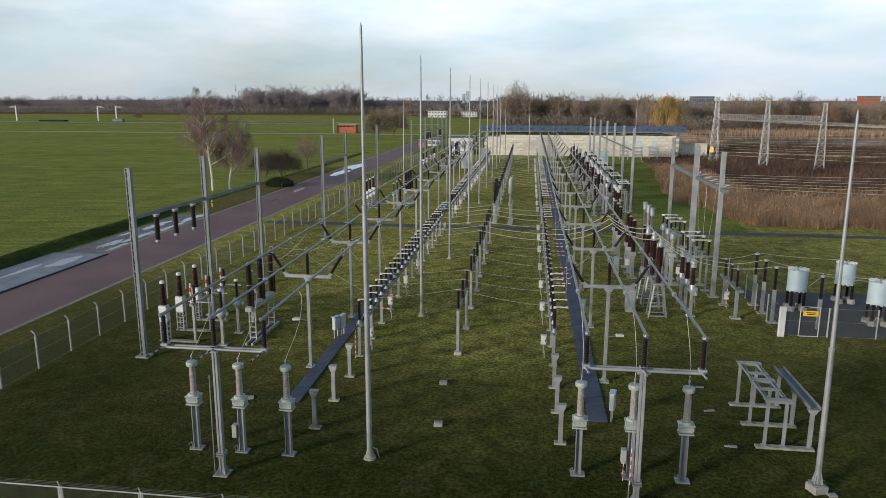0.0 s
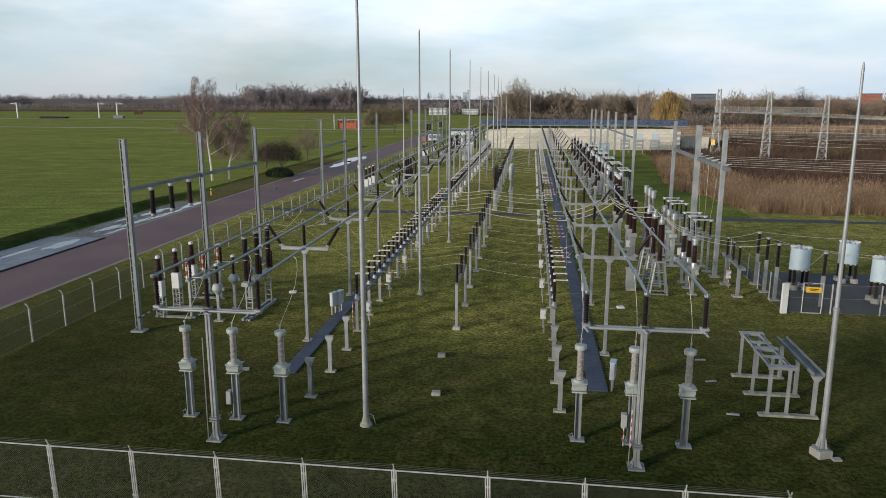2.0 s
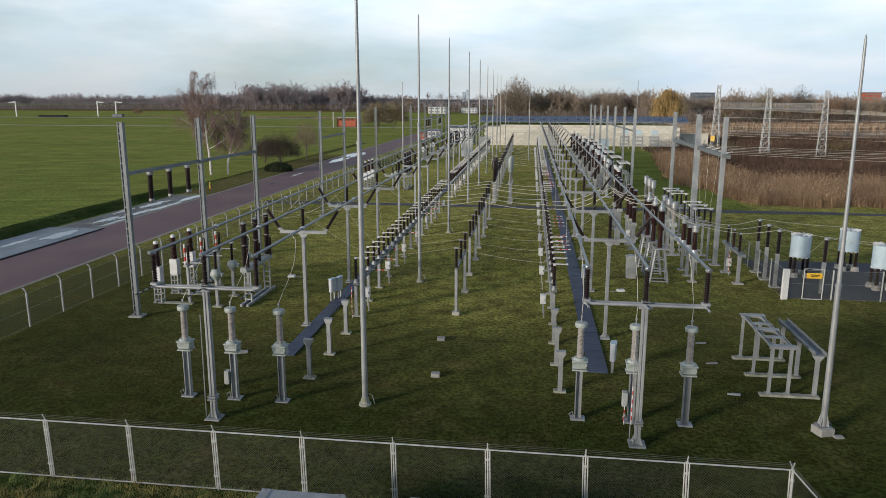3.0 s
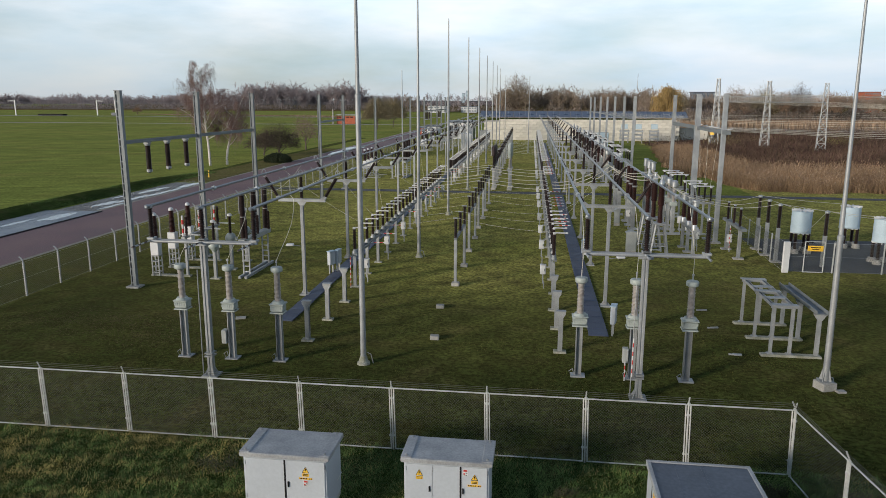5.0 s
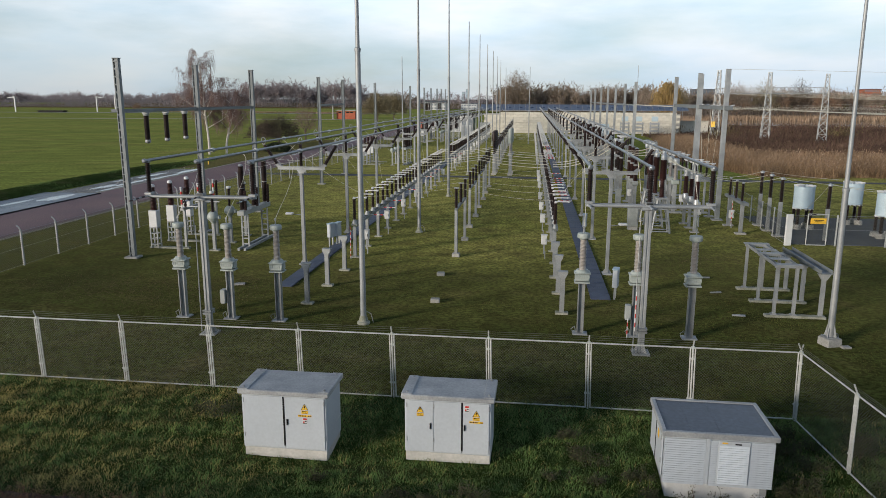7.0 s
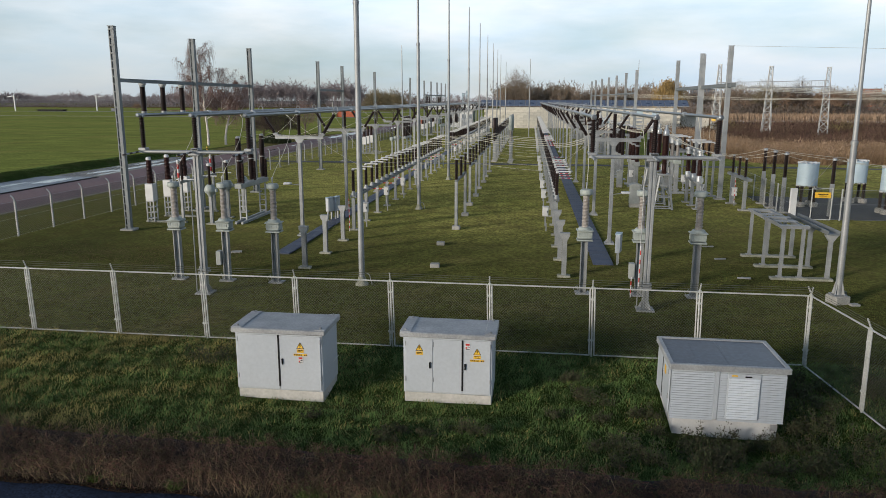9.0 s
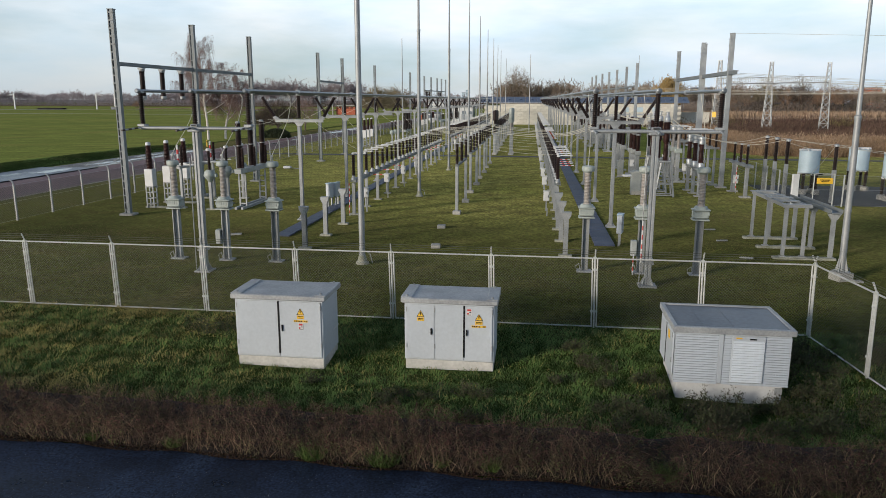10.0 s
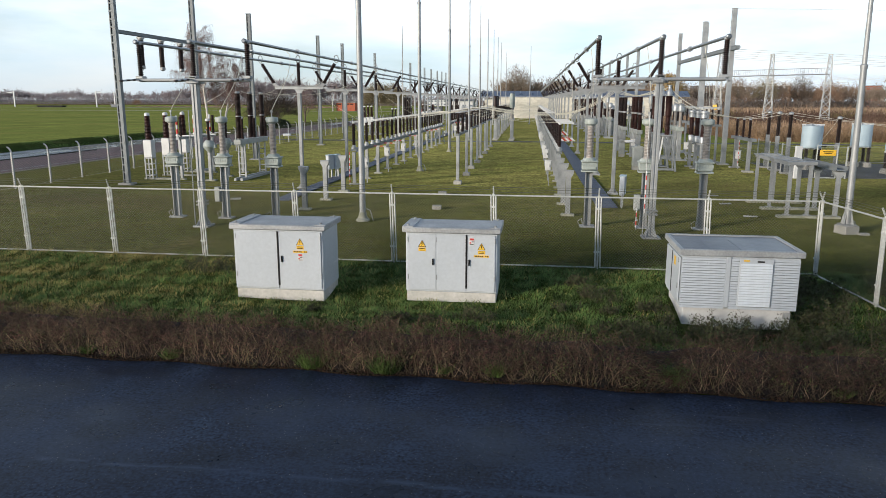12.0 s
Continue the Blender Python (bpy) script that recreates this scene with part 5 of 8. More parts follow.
def arrester(lbl_group, h=1.6):
    t = thing("surge_arrester", "slim dark insulator column with pale cap on a grey post", "surge arrester", group=lbl_group)
    part("post", Geo().box((0, 0, h / 2), (0.24, 0.22, h), b=0.02), STEEL, t)
    part("foot_plate", Geo().box((0, 0, 0.05), (0.7, 0.6, 0.1), b=0.015), CONCRETE, t)
    part("insulator", INS_LONG, None, t, at=(0, 0, h))
    part("cap", Geo().lathe([(0.1, h + 1.48), (0.16, h + 1.52), (0.16, h + 1.62), (0.05, h + 1.68)], 10), ALU, t)
    return t


ar = arrester("east arresters", 2.6)
ar.matrix_basis = pose(9.8, 61.5, 0)
for x, y in ((9.75, 63.6), (9.7, 65.7)):
    copy_thing(ar, pose(x, y, 0))


def stacked_column(material, label, lbl_group):
    t = thing("breaker_column", label, "circuit breaker", group=lbl_group)
    part("post", Geo().box((0, 0, 1.1), (0.3, 0.3, 2.1), b=0.02).box((0, 0, 0.06), (0.8, 0.6, 0.12)), STEEL, t)
    part("drive_housing", Geo().box((0, 0, 2.2), (0.5, 0.5, 0.36), b=0.03), PAINT_GREY, t)
    fat = Geo().lathe(sheds(0.15, 0.19, 1.3, 20), 12).mesh("insulator", material)
    part("insulator", fat, None, t, at=(0, 0, 2.36))
    part("flange", Geo().lathe([(0.2, 3.65), (0.22, 3.68), (0.22, 3.78), (0.2, 3.8)], 12), STEEL, t)
    part("insulator", fat, None, t, at=(0, 0, 3.78))
    part("terminal", Geo().lathe([(0.16, 5.08), (0.18, 5.12), (0.1, 5.2)], 12), ALU, t)
    return t


sc_red = stacked_column(RED_INS, "stacked red-brown breaker column on a grey post", "red columns")
sc_red.matrix_basis = pose(8.35, 62.4, 0)
for y in (64.5, 66.6):
    copy_thing(sc_red, pose(8.3, y, 0))
sc_dark = stacked_column(BROWN_INS, "stacked black-brown insulator column on a grey post", "dark columns")
sc_dark.matrix_basis = pose(8.0, 70.3, 0)
for y in (72.4, 74.5):
    copy_thing(sc_dark, pose(7.95, y, 0))
gct = thing("voltage_transformer", "grey-green voltage transformer columns of the east line bay", "transformer", group="east voltage transformers")
part("post", Geo().box((0, 0, 1.2), (0.3, 0.3, 2.4), b=0.02).box((0, 0, 0.06), (1.3, 0.7, 0.12)), STEEL, gct)
part("tank", Geo().box((0, 0, 2.55), (0.6, 0.5, 0.36), b=0.04), GREEN_GREY, gct)
part("insulator", INS_GREY, None, gct, at=(0, 0, 2.72))
part("cap", Geo().lathe([(0.18, 3.9), (0.27, 3.96), (0.27, 4.4), (0.1, 4.5)], 14), ALU, gct)
gct.matrix_basis = pose(11.3, 60.6, 0)
for x, y in ((11.25, 62.7), (11.2, 64.8)):
    copy_thing(gct, pose(x, y, 0))
tall = thing("voltage_transformer", "slim column with tall silver head beside the gantry", "transformer", group="silver columns")
part("post", Geo().box((0, 0, 1.2), (0.26, 0.26, 2.4), b=0.02).box((0, 0, 0.06), (0.8, 0.6, 0.12)), STEEL, tall)
part("insulator", Geo().lathe(sheds(0.12, 0.16, 2.1, 22), 10), GREY_INS, tall, at=(0, 0, 2.4))
part("head", Geo().lathe([(0.16, 4.5), (0.23, 4.55), (0.23, 5.15), (0.26, 5.17), (0.26, 5.24), (0.1, 5.3)], 14), ALU, tall, "tall silver head")
tall.matrix_basis = pose(10.8, 69.0, 0)
for x, y in ((10.75, 71.0), (10.7, 73.0)):
    copy_thing(tall, pose(x, y, 0))


def kiosk(x, y, w, d, h, label):
    t = thing("control_cabinet", label, "control cabinet", (x, y, 0))
    part("plinth", Geo().box((0, 0, 0.12), (w * 0.95, d * 0.95, 0.26)), CONCRETE, t)
    part("housing", Geo().box((0, 0, 0.25 + h / 2), (w, d, h), b=0.03), PAINT_GREY, t)
    part("roof", Geo().prism([(-w / 2 - 0.06, h + 0.25), (w / 2 + 0.06, h + 0.25), (w / 2 + 0.06, h + 0.29), (0, h + 0.42), (-w / 2 - 0.06, h + 0.29)], -d / 2 - 0.06, d / 2 + 0.06), PAINT_GREY, t)
    part("door", Geo().box((0, -d / 2 - 0.01, 0.25 + h / 2), (w * 0.8, 0.03, h * 0.86), b=0.008), PAINT_GREY, t)
    return t


kiosk(7.0, 52.2, 0.72, 0.6, 1.3, "grey steel control cabinet with a shallow pitched roof")
kiosk(7.2, 64.2, 0.5, 0.45, 1.1, "small grey control cabinet among the line equipment")
drive_box(8.0, 63.0, 1.3)
for k in range(1, 7):
    drive_box(11.9, 50.5 + 3.4 * k, 1.2)

# far east bays repeat the same kit, with white-headed transformers
wct = head_ct(WHITE, "current transformer with white head on a steel post")
wct.matrix_basis = pose(11.35 + skew(97) - skew(54), 97, 0)
for dy in (38, 48, 58, 68, 78, 88, 98):
    for base, x, y in ((wct, 10.7, 55.4), (wct, 10.7, 57.6), (wct, 10.7, 59.8), (rd, 12.0, 60.4), (rd, 12.0, 62.4), (rd, 12.0, 64.4), (sc_dark, 8.0, 58.4), (sc_red, 8.2, 61.0), (gct, 9.5, 58), (tall, 9.4, 61.2), (brk, 8.8, 63.6)):
        copy_thing(base, pose(x + skew(y + dy) - skew(y), y + dy, 0))
for k in range(6):
    y = 51.7 + 2.3 * (k % 3)
    if k < 3:
        conductor([((8.7, y - 0.5, 5.7), (11.2, 51.6 + 1.8 * k, 4.15), 0.25), ((11.2, 51.6 + 1.8 * k, 4.15), (12.6, 58.8 + 1.9 * k, 4.25), 0.15)], 0.028, "bare conductor between breaker and current transformer", "east conductors")
        conductor([((8.7, y - 0.5, 5.7), (6.0, y + 6, 5.6), 0.5), ((6.0, y + 6, 5.6), (1.42, y + 9, 3.65), 0.5)], 0.028, "bare conductor from the breaker back to the disconnector row", "east conductors")
    else:
        conductor([((14.0, 58.6 + 3.4 * (k - 3), 8.5), (13.7, 58.8 + 1.9 * (k - 3), 4.25), 0.25)], 0.009, "bare conductor hanging from the gantry", "east conductors")


# ---- steel racks ----
def cable_rack():
    t = thing("steel_rack", "empty grey steel equipment rack with cross plates on concrete strips", "steel rack")
    for y in (31.4, 33.75, 36.0):
        part("concrete_strip", Geo().box((11.35, y, 0.04), (2.5, 0.34, 0.12), b=0.02), MOSSY, t)
        for x in (10.48, 11.28):
            part("leg", Geo().box((x, y, 1.14), (0.12, 0.14, 2.15)).box((x, y, 0.12), (0.26, 0.24, 0.04)), STEEL, t)
        part("cross_plate", Geo().box((10.88, y, 2.31), (1.15, 0.34, 0.05)).box((10.88, y - 0.15, 2.26), (1.15, 0.03, 0.12)), STEEL, t)
    for x in (10.48, 11.28):
        part("rail", Geo().box((x, 33.7, 2.23), (0.06, 4.9, 0.16)).box((x, 33.7, 2.3), (0.16, 4.9, 0.02)), STEEL, t)
    for y in (34.55, 32.6):
        part("cross_plate", Geo().box((10.88, y, 2.31), (0.95, 0.3, 0.05)), STEEL, t)
    return t


cable_rack()
t = thing("steel_rack", "single steel channel tray on flared posts beside the rack", "steel rack")
for y in (31.45, 33.75, 36.0):
    part("leg", Geo().box((12.4, y, 1.0), (0.16, 0.14, 1.9)).prism([(12.3, 1.7), (12.5, 1.7), (12.66, 1.95), (12.14, 1.95)], y - 0.09, y + 0.09), STEEL, t)
part("tray", Geo().box((12.4, 33.7, 2.0), (0.46, 5.0, 0.04)).box((12.18, 33.7, 2.08), (0.04, 5.0, 0.16)).box((12.62, 33.7, 2.08), (0.04, 5.0, 0.16)), STEEL_BLUE, t)

# small plates and debris in the grass
for x, y, a in ((9.0, 38.0, 5), (8.9, 35.0, 12), (9.0, 31.2, -6)):
    solo("metal_strip", Geo().box((x, y, 0.04), (0.55, 0.1, 0.06), a, 0.01).box((x + 0.1, y + 0.12, 0.03), (0.4, 0.06, 0.04), a + 4), STEEL, "flat rusty metal strip lying in the grass", "scrap", group="metal strips")
solo("concrete_tile", Geo().box((-14.6, 33.4, 0.02), (0.5, 0.4, 0.06), 20, 0.01), CONCRETE, "small pale concrete tile lying in the grass", "tile")


# marshalling boxes on twin legs
def marshalling(x, y, rz, label):
    t = thing("marshalling_box", label, "control box", (x, y, 0), rz)
    for s in (-1, 1):
        part("leg", Geo().box((s * 0.18, 0, 0.4), (0.1, 0.08, 0.8)), STEEL, t)
    part("housing", Geo().box((0, 0, 1.0), (0.56, 0.24, 0.86), b=0.03), CABINET, t)
    part("roof", Geo().box((0, 0, 1.45), (0.62, 0.3, 0.05), b=0.015), PALE_BLUE, t)
    part("door", Geo().box((0, -0.13, 1.0), (0.46, 0.02, 0.76), b=0.006), CABINET, t)
    return t


marshalling(3.95, 33.35, 78, "pale grey marshalling box on two legs beside the trench")
marshalling(-12.75, 43.4, 70, "white marshalling box on legs beside the west trench")
marshalling(-12.45, 43.9, 80, "second white marshalling box behind the first one")
marshalling(3.45, 49.5, 80, "narrow pale cabinet on legs under the busbars")


# ---- arrester stand and reactor compound ----
t = thing("arrester_stand", "steel beam on two posts carrying three dark insulators", "insulator stand")
for y in (51.4, 54.8):
    part("post", Geo().box((14.25, y, 1.1), (0.24, 0.22, 2.1), b=0.02), STEEL, t)
    part("foot_plate", Geo().box((14.25, y, 0.05), (0.7, 0.5, 0.1)), CONCRETE, t)
part("beam", Geo().box((14.25, 53.1, 2.2), (0.36, 5.2, 0.18)), STEEL_BLUE, t)
for y in (51.6, 53.2, 54.9):
    part("insulator", INS_SLIM, None, t, at=(14.25, y, 2.3))
    part("cap", Geo().lathe([(0.08, 3.5), (0.1, 3.54), (0.06, 3.62)], 8, (14.25, y, 0)), ALU, t)
striped_pole(14.0, 53.0, 0.3, 2.1)
drive_box(14.2, 53.9, 1.0)
ra = arrester("compound arresters", 2.4)
ra.matrix_basis = pose(16.55, 50.8, 0)
for y in (53.0, 55.2):
    copy_thing(ra, pose(16.5, y, 0))
copy_thing(ra, pose(19.15, 49.6, -0.25))

sheet("gravel_pad", 16.6, 34, 48.1, 59.5, 0.02, GRAVEL, "dark gravel bed under the reactors", "gravel")


def reactor(x, y):
    t = thing("reactor", "pale blue cylindrical air-core reactor on dark insulator legs", "reactor", (x, y, 0), group="reactors")
    r = 0.69
    part("coil", Geo().lathe([(r - 0.1, 1.5), (r, 1.53), (r, 3.06), (r - 0.1, 3.1)], 32), PALE_BLUE, t)
    for a in range(6):
        part("spider_arm", Geo().box((0, 0, 3.13), (2 * r + 0.08, 0.05, 0.1), 30 * a), WHITE, t)
        part("spider_arm", Geo().box((0, 0, 1.47), (2 * r + 0.04, 0.05, 0.08), 30 * a), WHITE, t)
    for a in range(4):
        u = radians(45 + 90 * a)
        px, py = 0.62 * math.cos(u), 0.62 * math.sin(u)
        part("foot_block", Geo().lathe([(0.3, 0), (0.28, 0.3), (0.2, 0.36)], 8, (px, py, 0), smooth=False), CONCRETE, t)
        part("insulator", INS_FOOT, None, t, at=(px, py, 0.36))
    return t


INS_FOOT = Geo().lathe(sheds(0.1, 0.14, 1.1, 10), 10).mesh("insulator", BROWN_INS)
reactor(19.25, 54.4)
reactor(23.6, 57.0)
reactor(23.6, 51.4)
for i, (p, q) in enumerate((((14.25, 51.6, 3.6), (16.55, 50.8, 4.05)), ((14.25, 53.2, 3.6), (16.5, 53.0, 4.05)), ((14.25, 54.9, 3.6), (16.5, 55.2, 4.05)), ((16.5, 55.2, 4.05), (23.6, 57.6, 3.2)), ((16.5, 53.0, 4.05), (19.25, 54.4, 3.2)), ((16.55, 50.8, 4.05), (23.2, 51.4, 3.2)), ((19.15, 49.6, 3.8), (19.3, 53.8, 1.55)), ((19.15, 49.6, 3.8), (23.1, 51.2, 3.1)))):
    conductor([(p, q, 0.08)], 0.014, "bare conductor leading to a reactor", "reactor conductors")
for i, y in enumerate((51.6, 53.2, 54.9)):
    conductor([((11.2, 51.6 + 1.8 * i, 4.12), (14.25, y, 3.6), 0.1)], 0.014, "bare conductor leading to a reactor", "reactor conductors")


# ---- chain-link fences ----
def chain_mesh(w, h, step, r, lean=0.0):
    """Two families of slanted wires clipped to a rectangle in x and z."""
    g = Geo()
    for s in (1, -1):
        k = -h
        while k < w:
            x0, z0, x1, z1 = k, 0.0, k + h, h
            if x0 < 0:
                z0, x0 = -x0, 0.0
            if x1 > w:
                z1, x1 = h - (x1 - w), w
            if x1 - x0 > 0.02:
                a, b = ((x0, z0), (x1, z1)) if s > 0 else ((w - x0, z0), (w - x1, z1))
                y = 0.004 * s
                g.add([(u + lean * (1 - v / h), y, v) for u, v in ((a[0] - r, a[1] + r * s), (a[0] + r, a[1] - r * s), (b[0] + r, b[1] - r * s), (b[0] - r, b[1] + r * s))], [(0, 1, 2, 3)])
            k += step
    return g


PW = 2.86
NET = chain_mesh(PW, 1.98, 0.085, 0.0019, 0.045).mesh("wire_mesh", FENCE_WIRE)
NET_FAR = chain_mesh(2.9, 1.85, 0.12, 0.0058).mesh("wire_mesh", FENCE_WIRE)
PANEL_FRAME = (Geo().tube((0.045, 0, 0.04), (PW + 0.045, 0, 0.04), 0.022, n=7).tube((0, 0, 2.09), (PW, 0, 2.09), 0.024, n=7)
               .tube((0.045, 0, 0.03), (0, 0, 2.1), 0.022, n=7).tube((PW + 0.045, 0, 0.03), (PW, 0, 2.1), 0.022, n=7)).mesh("panel_frame", FENCE_GALV)
FENCE_POST = (Geo().tube((0.045, 0, -0.05), (0, 0, 2.14), 0.027, n=8).tube((0, 0, 2.14), (0, -0.1, 2.36), 0.022, n=6)
              .box((0, 0, 1.75), (0.16, 0.05, 0.05)).box((0, 0, 0.5), (0.16, 0.05, 0.05)).box((0, 0, 2.1), (0.1, 0.06, 0.06))).mesh("fence_post", FENCE_GALV)
FAR_POST = (Geo().box((0, 0, 0.98), (0.09, 0.09, 1.98)).wire([(0, 0, 1.94), (-0.03, 0, 2.08), (-0.12, 0, 2.2), (-0.22, 0, 2.26)], 0.04, 6)).mesh("fence_post", STEEL)


def fence_run(x0, y0, n, rz, label):
    """n panels of 3 m from a corner, turned by rz degrees."""
    t = thing("chain_link_fence", label, "fence", (x0, y0, 0), rz)
    for k in range(n + 1):
        part("fence_post", FENCE_POST, None, t, at=(3.0 * k, 0, 0))
    for k in range(n):
        f = part("panel_frame", PANEL_FRAME, None, t, at=(3.0 * k + 0.07, 0, 0))
        part("wire_mesh", NET, None, f, at=(0, 0, 0.07))
    for z, y in ((2.2, -0.03), (2.28, -0.07), (2.35, -0.1)):
        g = Geo()
        g.wire([(3.0 * k, y, z - (0.015 if k % 2 else 0)) for k in range(n + 1)], 0.006, 4)
        part("barbed_wire", g, FENCE_WIRE, t)
    return t


fence_run(7.88 - 3.0 * 12, 20.73, 12, 0, "galvanised chain-link fence with framed panels and barbed wire")
fence_run(7.88, 20.73, 4, -84.0, "galvanised chain-link fence side run turning toward the road")


CLOSE_NET = chain_mesh(2.9, 1.85, 0.1, 0.003).mesh("wire_mesh", FENCE_WIRE)
STRAIGHT_POST = Geo().box((0, 0, 1.0), (0.07, 0.07, 2.02)).mesh("fence_post", FENCE_GALV)


def plain_fence(x0, y0, n, step, rz, label, straight=False):
    t = thing("chain_link_fence", label, "fence", (x0, y0, 0), rz)
    for k in range(n + 1):
        part("fence_post", STRAIGHT_POST if straight else FAR_POST, None, t, at=(step * k, 0, 0), rz=-rz)
        if k < n:
            part("wire_mesh", CLOSE_NET if straight else NET_FAR, None, t, at=(step * k + 0.05, 0, 0.05))
    for z in (0.06, 1.05, 1.95):
        part("tension_wire", Geo().wire([(0, 0, z), (step * n, 0, z)], 0.009, 4), STEEL, t)
    return t


plain_fence(-28.15, 20.73, 58, 3.0, 90.55, "long grey chain-link fence with bent-top posts along the brick road")
plain_fence(16.15, 47.9, 6, 3.0, 0.0, "grey chain-link fence of the reactor compound", True)
plain_fence(16.15, 47.9, 5, 3.0, 88.5, "side run of the chain-link fence of the reactor compound", True)
t = thing("compound_gate", "narrow chain-link gate with a yellow warning board in the compound fence", "gate", (17.35, 47.82, 0))
part("gate_frame", Geo().tube((0, 0, 0.05), (1.2, 0, 0.05), 0.03).tube((0, 0, 2.05), (1.2, 0, 2.05), 0.03).tube((0, 0, 0.05), (0, 0, 2.05), 0.035).tube((1.2, 0, 0.05), (1.2, 0, 2.05), 0.035), FENCE_GALV, t)
bd = part("warning_board", Geo().box((0.62, -0.05, 1.62), (0.95, 0.03, 0.36), b=0.008), YELLOW, t, "yellow warning board")
part("text_bar", Geo().box((0.62, -0.07, 1.68), (0.6, 0.006, 0.06)).box((0.62, -0.07, 1.57), (0.45, 0.006, 0.05)), BLACK, bd)
part("top_lamp", Geo().box((0.35, 0, 2.02), (0.3, 0.08, 0.06), b=0.01), BLACK, t)
solo("corner_post", Geo().box((16.2, 47.7, 1.02), (0.42, 0.16, 2.04), 8, 0.02), WHITE, "broad white corner post of the reactor compound fence", "post")


# ---- cabinets in the grass strip ----
PLINTH = mat("pale_plinth", [(0.42, 0.42, 0.39), (0.56, 0.55, 0.52)], 0.8, 0, 1.5, 14, 0.12)
def triangle_sign(parent, x, y, z, s, bars=True):
    """A yellow warning triangle with a black bolt above a yellow plate with lettering bars."""
    a = part("warning_sticker", Geo().prism([(x - 0.10 * s, z - 0.08 * s), (x + 0.10 * s, z - 0.08 * s), (x, z + 0.10 * s)], y - 0.003, y), YELLOW, parent, "yellow triangular warning sticker")
    part("bolt_mark", Geo().prism([(x - 0.012 * s, z + 0.05 * s), (x + 0.018 * s, z + 0.05 * s), (x + 0.006 * s, z + 0.01 * s), (x + 0.022 * s, z + 0.01 * s), (x - 0.014 * s, z - 0.06 * s), (x - 0.002 * s, z - 0.008 * s), (x - 0.02 * s, z - 0.008 * s)], y - 0.006, y - 0.004), BLACK, a)
    part("border", Geo().box((x, y - 0.005, z - 0.076 * s), (0.2 * s, 0.003, 0.012 * s)).wire([(x - 0.1 * s, y - 0.005, z - 0.078 * s), (x, y - 0.005, z + 0.1 * s)], 0.006 * s, 4).wire([(x + 0.1 * s, y - 0.005, z - 0.078 * s), (x, y - 0.005, z + 0.1 * s)], 0.006 * s, 4), BLACK, a)
    if bars:
        b = part("warning_plate", Geo().box((x, y - 0.002, z - 0.15 * s), (0.2 * s, 0.004, 0.1 * s)), YELLOW, parent, "small yellow text plate")
        part("text_bar", Geo().box((x, y - 0.006, z - 0.13 * s), (0.15 * s, 0.003, 0.018 * s)).box((x, y - 0.006, z - 0.17 * s), (0.15 * s, 0.003, 0.018 * s)), BLACK, b)


def name_plate(parent, x, y, z, w, hh):
    """A narrow yellow strip with dark lettering bars."""
    a = part("name_plate", Geo().box((x, y, z), (w, 0.005, hh)), YELLOW, parent, "narrow yellow lettered strip")
    bars = Geo()
    for i in range(8):
        if i != 5:
            bars.box((x - w * 0.42 + i * w * 0.12, y - 0.004, z), (w * 0.075, 0.003, hh * (0.62 if i % 3 else 0.5)))
    part("text_bar", bars, BLACK, a)


def small_sticker(parent, x, y, z):
    a = part("notice_sticker", Geo().box((x, y - 0.002, z), (0.13, 0.004, 0.18)), WHITE, parent, "white notice sticker with red marks")
    part("red_mark", Geo().box((x, y - 0.006, z + 0.055), (0.1, 0.003, 0.05)).box((x - 0.03, y - 0.006, z - 0.03), (0.04, 0.003, 0.04)), RED, a)
    part("text_bar", Geo().box((x + 0.025, y - 0.006, z - 0.005), (0.05, 0.003, 0.02)).box((x, y - 0.006, z - 0.065), (0.1, 0.003, 0.015)), BLACK, a)


